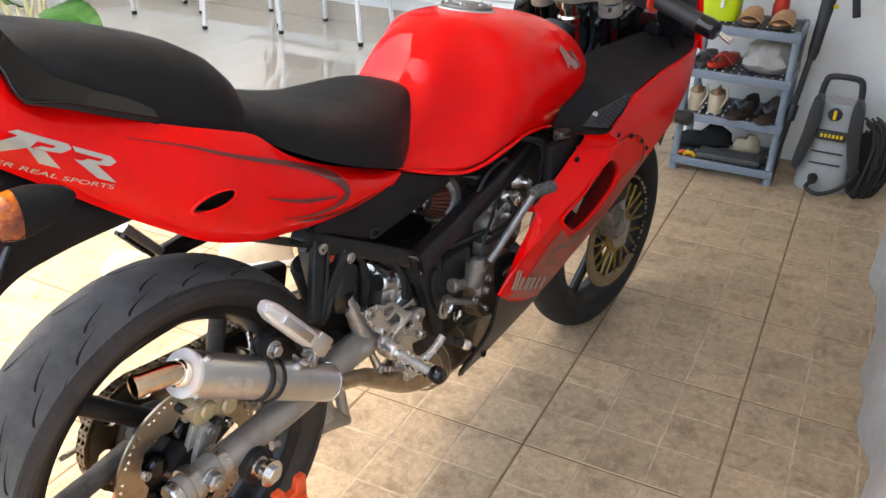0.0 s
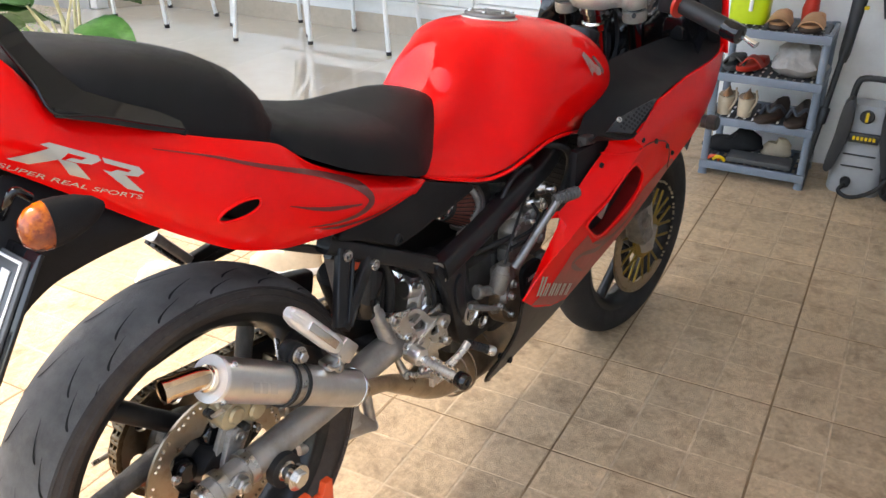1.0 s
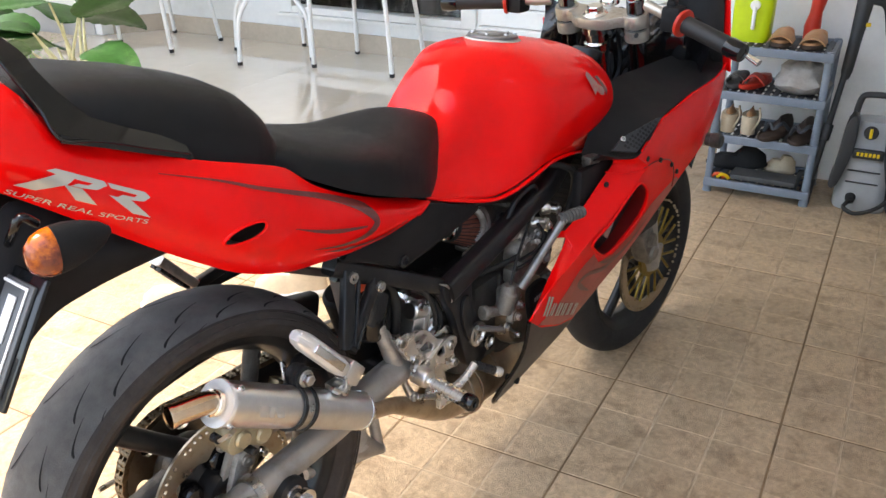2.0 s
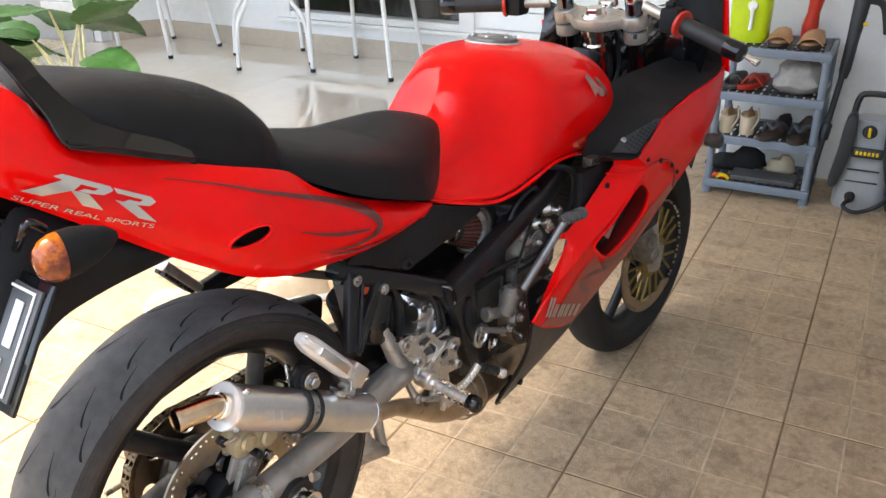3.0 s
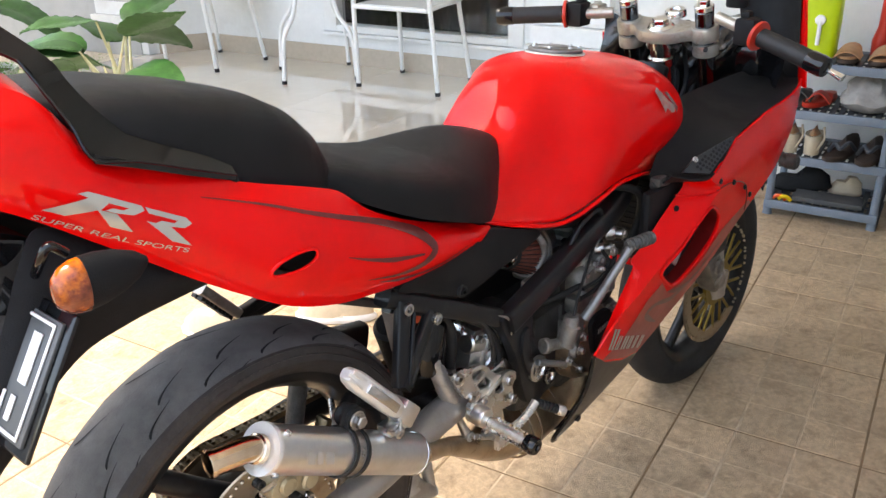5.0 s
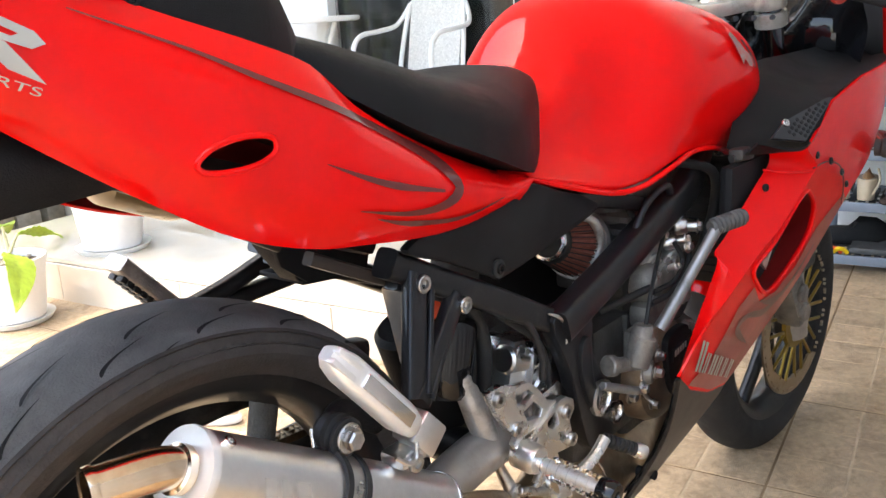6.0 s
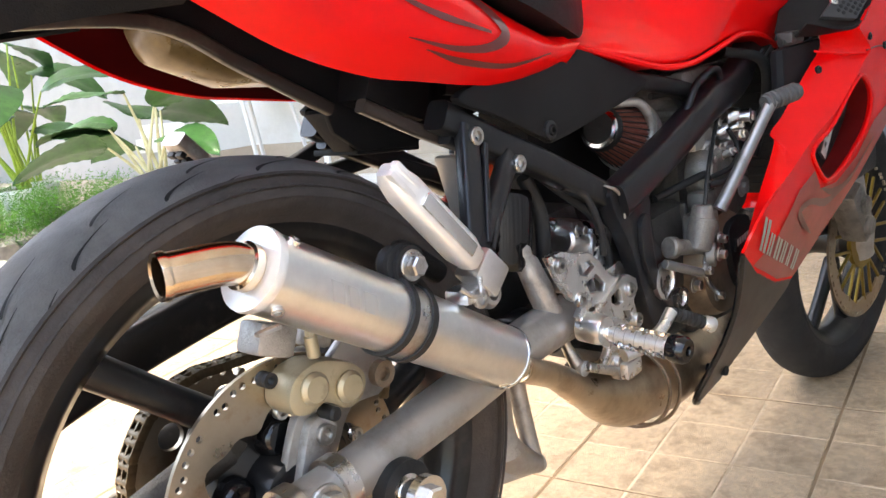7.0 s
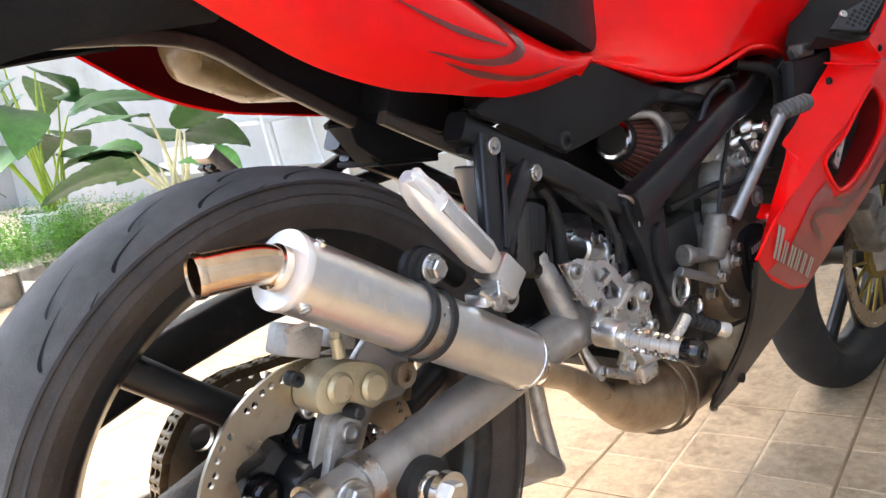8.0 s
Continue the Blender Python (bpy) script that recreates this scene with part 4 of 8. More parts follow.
# rearset: a pierced alloy plate with the footpeg
plate_out = [(0.3, 0.547), (0.324, 0.547), (0.349, 0.537), (0.372, 0.532), (0.387, 0.52), (0.406, 0.497), (0.427, 0.488), (0.443, 0.487), (0.458, 0.478), (0.46, 0.466), (0.449, 0.455), (0.453, 0.44), (0.462, 0.432), (0.458, 0.423), (0.445, 0.422), (0.423, 0.426), (0.431, 0.396), (0.417, 0.389), (0.385, 0.392), (0.375, 0.403), (0.39, 0.42), (0.367, 0.437), (0.344, 0.451), (0.341, 0.472), (0.351, 0.481), (0.332, 0.493), (0.313, 0.521)]
holes = [[(0.348, 0.526), (0.371, 0.524), (0.38, 0.515), (0.363, 0.509), (0.351, 0.514)], [(0.36, 0.502), (0.38, 0.507), (0.395, 0.492), (0.391, 0.484), (0.367, 0.489)], [(0.406, 0.48), (0.423, 0.476), (0.427, 0.46), (0.414, 0.459), (0.404, 0.467)], [(0.36, 0.474), (0.378, 0.475), (0.386, 0.46), (0.371, 0.455), (0.36, 0.462)], [(0.425, 0.45), (0.438, 0.447), (0.443, 0.435), (0.43, 0.436)]] + [circle2(0.445, 0.473, 0.0045, 12), circle2(0.315, 0.539, 0.004, 12)]
rearset = part("rearset_plate", plate(plate_out, -0.118, -0.110, holes, 0.0012), M_ALU, bike, "machined aluminium rearset plate with cut-outs")
part("rearset_back", plate([(0.395, 0.495), (0.45, 0.50), (0.475, 0.47), (0.46, 0.425), (0.41, 0.415)], -0.104, -0.096, [circle2(0.43, 0.458, 0.013, 14)], 0.001), M_POLISH, rearset)
part("rearset_rib", box((0.392, -0.1195, 0.476), (0.075, 0.005, 0.006), 0.0015, Matrix.Rotation(radians(-20), 4, "Y")), M_ALU, rearset)
for x, z in ((0.316, 0.535), (0.345, 0.489), (0.440, 0.470), (0.449, 0.432), (0.404, 0.399), (0.360, 0.446)):
    part("rearset_bolt", lathe([(0.0035, 0.002), (0.0040, 0.005), (0.0075, 0.005), (0.0085, 0.003), (0.0085, 0), (0.0035, 0)], (x, -0.118, z), (0, -1, 0), 20), M_STEEL, rearset)
F0, F1 = Vector((0.355, -0.116, 0.4565)), Vector((0.351, -0.226, 0.4495))
pd = (F1 - F0).normalized()
part("peg_mount", lathe([(0.0005, -0.004), (0.0165, -0.004), (0.0165, 0.018), (0.0145, 0.024), (0.0005, 0.024)], F0, pd, 28), M_ALU, rearset, "machined peg mount")
peg2 = part("footpeg", lathe([(0.0005, 0.022), (0.0085, 0.022), (0.0085, 0.030)] + [(r, 0.032 + 0.0118 * k + q) for k in range(5) for r, q in ((0.0090, 0), (0.0128, 0.0008), (0.0128, 0.0070), (0.0090, 0.0078))] + [(0.0112, 0.092), (0.0005, 0.092)], F0, pd, 32), M_CLEAR, rearset, "clear-ribbed footpeg with a black end cap")
part("peg_core", cyl(F0 + pd * 0.014, F0 + pd * 0.092, 0.0050, None, 16), M_BRIGHTSTRAP, peg2)
part("peg_cap", lathe([(0.0005, 0.090), (0.0128, 0.090), (0.0138, 0.094), (0.0138, 0.105), (0.0115, 0.109), (0.005, 0.109), (0.004, 0.106), (0.0005, 0.106)], F0, pd, 32), M_GLOSS, peg2, "black peg end")
pedal = part("brake_pedal", join(tube([(0.372, -0.138, 0.425), (0.405, -0.146, 0.425), (0.432, -0.150, 0.434), (0.456, -0.150, 0.446)], [0.0085, 0.0075, 0.0065, 0.007], 12, 6, flat=0.7), box((0.388, -0.136, 0.405), (0.030, 0.010, 0.018), 0.003)), M_ALU, bike, "aluminium rear brake pedal")
TOE, TOED = Vector((0.456, -0.146, 0.444)), Vector((0.62, -0.52, -0.40))
part("pedal_toe", lathe([(0.0005, 0)] + [(r, 0.002 + 0.0058 * k + q) for k in range(7) for r, q in ((0.0062, 0), (0.0078, 0.0009), (0.0078, 0.0034), (0.0062, 0.0043))] + [(0.0075, 0.043), (0.0005, 0.044)], TOE, TOED, 24), M_RUBBER, pedal, "ribbed black toe rubber")
part("toe_cap", lathe([(0.0005, 0.0425), (0.0080, 0.0425), (0.0088, 0.045), (0.0088, 0.054), (0.0075, 0.0565), (0.0005, 0.0565)], TOE, TOED, 24), M_ALU, pedal)

for ob, step in ((rearset, (-0.004, 0.000, 0.001)), (peg2, (-0.005, -0.008, -0.001)), (pedal, (-0.018, -0.017, 0.005)), (master, (-0.006, 0.000, 0.000))):
    for one in (ob, *ob.children):
        if one is not peg2 or ob is peg2:
            one.data.transform(Matrix.Translation(step))

# ---------------------------------------------------------------- bodywork
TAIL_LOW = [(-0.42, 1.005), (-0.30, 0.975), (-0.233, 0.945), (-0.203, 0.927), (-0.166, 0.901), (-0.124, 0.871), (-0.084, 0.842), (-0.033, 0.808), (0.026, 0.774), (0.094, 0.749), (0.151, 0.738), (0.215, 0.727), (0.285, 0.719), (0.336, 0.721), (0.373, 0.728), (0.386, 0.736), (0.392, 0.743)]
TAIL_TOP = [(-0.42, 1.060), (-0.30, 1.048), (-0.22, 1.034), (-0.185, 1.018), (-0.160, 0.985), (-0.135, 0.962), (-0.10, 0.947), (-0.003, 0.920), (0.057, 0.903), (0.106, 0.884), (0.127, 0.868), (0.153, 0.847), (0.196, 0.823), (0.26, 0.794), (0.331, 0.767), (0.392, 0.7465)]
TAIL_WIDE = [(-0.42, 0.070), (-0.30, 0.098), (-0.20, 0.118), (-0.05, 0.138), (0.05, 0.147), (0.18, 0.143), (0.30, 0.129), (0.392, 0.117)]


def rise(x):
    """The tail kicks up behind the passenger seat's front."""
    return 0.105 * max(0.0, 0.03 - x) ** 1.0


TAIL_LOW = [(x, z + 0.5 * rise(x)) for x, z in TAIL_LOW]
TAIL_TOP = [(x, z + rise(x)) for x, z in TAIL_TOP]


def tail_y(x, z):
    """How far out the tail panel stands at (x, z)."""
    lo, hi = curve1(x, TAIL_LOW), curve1(x, TAIL_TOP)
    t = min(1.0, max(0.0, (z - lo) / max(0.004, hi - lo)))
    wide = curve1(x, TAIL_WIDE)
    drop = 0.020 if t > 0.45 else 0.030
    return wide - drop * (2 * abs(t - 0.45)) ** 2.2 * (1.0 if hi - lo > 0.03 else 0.3)


def tail_point(s, t, side):
    x = -0.42 + 0.812 * s
    lo, hi = curve1(x, TAIL_LOW), curve1(x, TAIL_TOP)
    z = lo + (hi - lo) * t
    return Vector((x, side * tail_y(x, z), z))


SLOT = smooth2([(-0.008, 0.833), (-0.004, 0.826), (0.010, 0.8235), (0.032, 0.8245), (0.047, 0.830), (0.050, 0.837), (0.044, 0.8425), (0.024, 0.8445), (0.003, 0.841)], 4)


def tail_shell(side):
    """The tail panel's skin with its slot left open."""
    bm = sheet(lambda s, t: tail_point(s, t, side), 80, 16)
    near = [f for f in bm.faces if any(-0.015 < v.co.x < 0.057 and 0.817 < v.co.z < 0.851 for v in f.verts)]
    bmesh.ops.delete(bm, geom=near, context="FACES")
    edges = [e for e in bm.edges if len(e.link_faces) == 1 and all(-0.05 < v.co.x < 0.09 and curve1(v.co.x, TAIL_LOW) + 0.003 < v.co.z < 0.875 for v in e.verts)]
    vs = [bm.verts.new((x, side * tail_y(x, z), z)) for x, z in SLOT]
    edges += [bm.edges.new((vs[i], vs[(i + 1) % len(vs)])) for i in range(len(vs))]
    bmesh.ops.triangle_fill(bm, edges=edges, use_beauty=True)
    return bm


for side in (-1, 1):
    ob = part("tail_panel", thicken(tail_shell(side), 0.003), M_RED, bike, "glossy red tail panel with silver lettering and dark swooshes" if side < 0 else "glossy red tail panel, darkened inside")
    if side < 0:
        tail_right = ob
        rim = [Vector((x, -tail_y(x, z) - 0.0005, z)) for x, z in SLOT]
        part("slot_lip", tube(rim + [rim[0]], 0.0022, 8, 1, smooth=False), M_RED, tail_right)
    else:
        # the panel's inside, its shade put in as darkened red
        part("panel_inside", sheet(lambda s, t: tail_point(0.02 + 0.96 * s, 0.02 + 0.96 * t, 1) + Vector((0, -0.006, 0)), 50, 8), M_REDDARK, ob, "inside in darkened red")
# hump behind the passenger seat
part("tail_top", thicken(sheet(lambda s, t: Vector((-0.42 + 0.25 * s, (1 - 2 * t) * (tail_y(-0.42 + 0.25 * s, 2) - 0.001), curve1(-0.42 + 0.25 * s, TAIL_TOP) - 0.001 + 0.022 * (1 - (1 - 2 * t) ** 2))), 16, 16), 0.003), M_RED, tail_right)


def decal(shape, surface, lift, name, material, parent, label="", cutsize=0.008):
    """A flat outline in (x, z) laid onto a body surface."""
    bm = bmesh.new()
    vs = [bm.verts.new((x, 0, z)) for x, z in shape]
    bm.faces.new(vs)
    bmesh.ops.triangulate(bm, faces=list(bm.faces))
    for _ in range(4):
        long = [e for e in bm.edges if e.calc_length() > cutsize]
        if not long:
            break
        bmesh.ops.subdivide_edges(bm, edges=long, cuts=1)
        bmesh.ops.triangulate(bm, faces=list(bm.faces))
    for v in bm.verts:
        v.co.y = -surface(v.co.x, v.co.z) - lift
    return part(name, bm, material, parent, label)


def swoosh(pts, widths, surface, lift, name, material, parent):
    path = spline([(x, 0, z) for x, z in pts], 10)
    bm = bmesh.new()
    rows = []
    for i, p in enumerate(path):
        d = (path[min(i + 1, len(path) - 1)] - path[max(i - 1, 0)]).normalized()
        nrm = Vector((-d.z, 0, d.x))
        f = i / (len(path) - 1) * (len(widths) - 1)
        k = min(int(f), len(widths) - 2)
        w = widths[k] + (widths[k + 1] - widths[k]) * (f - k)
        row = []
        for q in (-1, -0.33, 0.33, 1):
            c = p + nrm * w * q
            row.append(bm.verts.new((c.x, -surface(c.x, c.z) - lift, c.z)))
        rows.append(row)
    for a, b in zip(rows, rows[1:]):
        for j in range(3):
            bm.faces.new((a[j], a[j + 1], b[j + 1], b[j]))
    return part(name, bm, material, parent)


# the model mark, as plain slanted shapes
# corners: rear top, front top, front bottom, rear bottom of the strip that the mark fills
MARK = ((-0.172, 0.9650), (-0.086, 0.9150), (-0.096, 0.8930), (-0.206, 0.9550))


def on_mark(a, b):
    """a runs ahead along the mark, b up."""
    (x0, z0), (x1, z1), (x2, z2), (x3, z3) = MARK
    lo, hi = (x3 + (x2 - x3) * a, z3 + (z2 - z3) * a), (x0 + (x1 - x0) * a, z0 + (z1 - z0) * a)
    return lo[0] + (hi[0] - lo[0]) * b, lo[1] + (hi[1] - lo[1]) * b


for block in ([(0.00, 0.00), (0.15, 0.00), (0.25, 0.52), (0.24, 0.80), (0.19, 1.00), (0.00, 1.00), (-0.03, 0.84), (0.07, 0.80)],
              [(0.18, 1.00), (0.50, 1.00), (0.555, 0.86), (0.50, 0.60), (0.36, 0.52), (0.28, 0.52), (0.31, 0.66), (0.40, 0.68), (0.42, 0.80), (0.24, 0.80)],
              [(0.22, 0.50), (0.38, 0.50), (0.60, 0.00), (0.44, 0.00)],
              [(0.54, 0.98), (0.95, 1.00), (1.02, 0.84), (0.96, 0.60), (0.82, 0.52), (0.70, 0.52), (0.74, 0.66), (0.86, 0.68), (0.88, 0.80), (0.60, 0.80)],
              [(0.62, 0.52), (0.84, 0.52), (1.06, 0.00), (0.90, 0.00), (0.76, 0.34)]):
    decal([on_mark(a, b) for a, b in block], tail_y, 0.0016, "mark_shape", M_SILVER, tail_right, "silver slanted mark")


def lettering(text, to_place, name, material, parent, label, size=1.0):
    """Words in the built-in font, laid along a surface by to_place(u, v)."""
    cu = bpy.data.curves.new("words", "FONT")
    cu.body = text
    cu.size = size
    ob = bpy.data.objects.new("words", cu)
    scene.collection.objects.link(ob)
    me = bpy.data.meshes.new_from_object(ob.evaluated_get(bpy.context.evaluated_depsgraph_get()))
    bpy.data.objects.remove(ob)
    bm = bmesh.new()
    bm.from_mesh(me)
    bpy.data.meshes.remove(me)
    bmesh.ops.triangulate(bm, faces=list(bm.faces))
    wide = max(v.co.x for v in bm.verts)
    long = [e for e in bm.edges if e.calc_length() > 0.2]
    bmesh.ops.subdivide_edges(bm, edges=long, cuts=2)
    for v in bm.verts:
        v.co = to_place(v.co.x / wide, v.co.y / size)
    return part(name, bm, material, parent, label, smooth=False)


def slogan(u, v):
    x, z = -0.212 + 0.119 * u + 0.003 * v, 0.9470 - 0.0640 * u - 0.003 * math.sin(math.pi * u) + 0.0060 * v
    return Vector((x, -tail_y(x, z) - 0.0016, z))


lettering("SUPER REAL SPORTS", slogan, "lettering", M_SILVER, tail_right, "silver words SUPER REAL SPORTS")
swoosh([(-0.067, 0.929), (0.001, 0.902), (0.053, 0.878), (0.137, 0.842), (0.195, 0.814), (0.236, 0.789), (0.252, 0.766), (0.226, 0.756), (0.180, 0.759), (0.125, 0.773)], [0.0004, 0.0012, 0.0022, 0.0032, 0.0046, 0.0075, 0.0070, 0.0040, 0.0022, 0.0004], tail_y, 0.0014, "swoosh", M_DECALDARK, tail_right)
swoosh([(0.092, 0.815), (0.130, 0.798), (0.168, 0.784), (0.228, 0.768)], [0.0004, 0.0020, 0.0030, 0.0012], tail_y, 0.0015, "swoosh", M_DECALDARK, tail_right)
swoosh([(0.145, 0.762), (0.190, 0.748), (0.259, 0.737), (0.328, 0.741)], [0.0004, 0.0026, 0.0020, 0.0004], tail_y, 0.0015, "swoosh", M_DECALDARK, tail_right)
part("seat_bracket", box((0.02, -0.108, 0.915), (0.045, 0.006, 0.016), 0.002, Matrix.Rotation(radians(18), 4, "Y")), M_ENGINE, tail_right)
part("panel_screw", socket_bolt((-0.02, -0.112, 0.932), (0, -1, 0.4), 0.006, 0.004), M_BLACK, tail_right)


# seats
def seat_ring(x, top, low, wide, crown, n=24, under=0.0):
    """A seat section: flat-crowned top, rounded shoulders, straight skirts."""
    pts = []
    for i in range(n + 1):
        a = math.pi * i / n
        c, s = math.cos(a), math.sin(a)
        y = wide * math.copysign(abs(c) ** 0.62, c)
        z = low + (top - low) * (abs(s) ** 0.52)
        pts.append(Vector((x, y, z)))
    return pts


RIDER = [  # x, top, lower edge, half width
    (0.085, 0.905, 0.895, 0.080), (0.095, 0.912, 0.888, 0.098), (0.13, 0.908, 0.866, 0.112), (0.17, 0.898, 0.843, 0.121), (0.21, 0.886, 0.822, 0.127), (0.25, 0.873, 0.804, 0.130), (0.30, 0.860, 0.785, 0.130),
    (0.34, 0.853, 0.770, 0.126), (0.375, 0.853, 0.757, 0.120), (0.40, 0.854, 0.750, 0.112), (0.42, 0.855, 0.752, 0.102), (0.445, 0.855, 0.762, 0.089), (0.47, 0.852, 0.785, 0.074), (0.495, 0.845, 0.81, 0.054), (0.508, 0.834, 0.82, 0.034)]
seat = part("rider_seat", loft([seat_ring(*r, 0) for r in RIDER]), M_SEAT, bike, "dark grey vinyl rider seat with a raised nose")
PILLION = [(-0.175, 1.012, 0.990, 0.060), (-0.165, 1.020, 0.984, 0.085), (-0.13, 1.020, 0.971, 0.100), (-0.08, 1.019, 0.952, 0.107), (0.0, 1.008, 0.916, 0.112), (0.055, 0.993, 0.895, 0.114), (0.085, 0.976, 0.886, 0.112), (0.105, 0.956, 0.880, 0.107), (0.120, 0.930, 0.876, 0.098), (0.130, 0.908, 0.874, 0.085)]
part("passenger_seat", loft([seat_ring(x, top + rise(x), low + rise(x), wide, 0) for x, top, low, wide in PILLION]), M_SEAT, bike, "dark grey vinyl passenger seat")
# black box added to close the bright gap between seat and tank
part("seat_base", box((0.400, 0, 0.748), (0.11, 0.13, 0.036), 0.012), M_BLACK, seat, "black filler under the seat nose")
part("seat_pan", thicken(sheet(lambda s, t: Vector((-0.24 + 0.62 * s, (2 * t - 1) * (tail_y(-0.24 + 0.62 * s, 2) - 0.004), curve1(-0.24 + 0.62 * s, TAIL_TOP) - 0.006)), 34, 6), 0.003), M_FENDER, seat, "black seat pan")
# grab rail: a gloss black winged bar beside the passenger seat
def strips(*lines):
    """A folded plate through lines of points, given a thickness."""
    return thicken(loft([spline(q, 5) for q in lines], cap=False, closed=False), 0.003)


G_OUT = [(-0.235, -0.062, 1.100), (-0.189, -0.086, 1.073), (-0.179, -0.098, 1.047), (-0.168, -0.110, 1.018), (-0.161, -0.124, 0.990)]
G_IN = [(-0.200, -0.052, 1.112), (-0.163, -0.080, 1.071), (-0.153, -0.088, 1.050), (-0.141, -0.098, 1.027), (-0.121, -0.108, 1.000)]
G_LIP = [(-0.160, -0.1245, 0.994), (-0.121, -0.1255, 0.978), (-0.070, -0.1225, 0.957), (-0.019, -0.1175, 0.936)]
G_LOW = [(-0.161, -0.1235, 0.986), (-0.121, -0.1245, 0.971), (-0.071, -0.1215, 0.950), (-0.019, -0.1165, 0.930)]
G_SEAT = [(-0.121, -0.1080, 1.000), (-0.084, -0.1100, 0.980), (-0.047, -0.1105, 0.962), (-0.019, -0.1130, 0.944)]
grab = part("grab_rail", strips(G_OUT, G_IN), M_GLOSS, bike, "gloss black grab rail")
part("grab_wing", strips(G_LIP, G_SEAT), M_GLOSS, grab)
part("grab_lip", strips(G_LOW, G_LIP), M_GLOSS, grab)
part("grab_edge", tube(G_OUT[1:] + G_LIP[1:], 0.0016, 8), M_GLOSS, grab)
part("grab_far", strips([(x, -y, z) for x, y, z in G_IN], [(x, -y, z) for x, y, z in G_OUT]), M_GLOSS, grab)
part("grab_bridge", strips([(-0.235, 0.062, 1.100), (-0.238, 0.0, 1.104), (-0.235, -0.062, 1.100)], [(-0.200, 0.052, 1.112), (-0.203, 0.0, 1.116), (-0.200, -0.052, 1.112)]), M_GLOSS, grab)

# tank
TANK = [  # x, top z, widest z, low z, half width, half width at the lower edge
    (0.395, 0.760, 0.752, 0.745, 0.062, 0.070), (0.41, 0.772, 0.757, 0.740, 0.078, 0.094), (0.44, 0.795, 0.765, 0.730, 0.082, 0.108), (0.48, 0.828, 0.775, 0.717, 0.083, 0.116), (0.51, 0.856, 0.782, 0.708, 0.084, 0.122), (0.535, 0.888, 0.788, 0.702, 0.086, 0.126),
    (0.56, 0.911, 0.793, 0.699, 0.088, 0.130), (0.60, 0.924, 0.798, 0.699, 0.101, 0.132), (0.625, 0.927, 0.803, 0.703, 0.120, 0.134), (0.65, 0.928, 0.806, 0.708, 0.141, 0.136), (0.68, 0.927, 0.806, 0.713, 0.152, 0.136), (0.72, 0.924, 0.805, 0.719, 0.157, 0.136), (0.78, 0.917, 0.803, 0.715, 0.159, 0.134), (0.84, 0.907, 0.798, 0.702, 0.159, 0.126),
    (0.885, 0.895, 0.790, 0.690, 0.156, 0.115), (0.925, 0.875, 0.782, 0.692, 0.147, 0.100), (0.955, 0.850, 0.776, 0.712, 0.130, 0.080), (0.972, 0.820, 0.772, 0.735, 0.095, 0.05), (0.980, 0.790, 0.770, 0.75, 0.045, 0.03)]


def tank_ring(x, top, mid, low, wide, base, n=40):
    pts = []
    for i in range(n):
        a = 2 * math.pi * i / n
        c, s = math.cos(a), math.sin(a)
        if s >= 0:
            y = wide * math.copysign(abs(c) ** 0.75, c)
            z = mid + (top - mid) * s ** 0.85
        else:
            k = abs(s)
            y = math.copysign(1, c) * (wide + (base - wide) * min(1, k * 1.25) ** 1.5) if abs(c) > 0.35 else math.copysign(1, c) * base * abs(c) / 0.35
            z = mid + (low - mid) * min(1, k * 1.07)
        pts.append(Vector((x, y, z)))
    return pts


tank = part("fuel_tank", loft([tank_ring(*r) for r in TANK]), M_RED, bike, "glossy red fuel tank")
mod = tank.modifiers.new("smooth", "SUBSURF")
mod.levels = mod.render_levels = 2
low_edge = [Vector((r[0], -r[5] - 0.001, r[3] + 0.001)) for r in TANK[1:-3]]
part("tank_seam", tube(low_edge, 0.0035, 8, 4), M_RED, tank, "rolled lower seam")
CAP = Vector((0.725, 0.0, 0.922))
capn = Vector((0.12, 0, 0.99)).normalized()
cap_part = part("filler_cap", lathe([(0.0005, 0.0), (0.042, 0.0), (0.0455, 0.002), (0.0455, 0.006), (0.042, 0.009), (0.036, 0.0095), (0.034, 0.008), (0.028, 0.008), (0.026, 0.011), (0.015, 0.012), (0.0005, 0.012)], CAP, capn, 48), M_KICK, tank, "dull grey metal filler cap")
for k in range(7):
    a = 2 * math.pi * k / 7
    up = capn.orthogonal().normalized()
    sv = capn.cross(up)
    part("cap_screw", socket_bolt(CAP + capn * 0.0085 + 0.039 * (math.cos(a) * up + math.sin(a) * sv), capn, 0.0035, 0.003), M_STEEL, cap_part)
part("cap_ring", lathe([(0.044, -0.006), (0.050, -0.006), (0.051, -0.002), (0.049, 0.001), (0.044, 0.001)], CAP, capn, 48), M_SILVER, tank, "bright trim ring under the cap")


def tank_y(x, z):
    rows = TANK
    for a, b in zip(rows, rows[1:]):
        if a[0] <= x <= b[0]:
            t = (x - a[0]) / (b[0] - a[0])
            top, mid, low, wide, base = (a[k] + (b[k] - a[k]) * t for k in range(1, 6))
            if z >= mid:
                s = min(0.999, ((z - mid) / (top - mid))) ** (1 / 0.85)
                return wide * (1 - s * s) ** 0.375
            return wide
    return 0.1


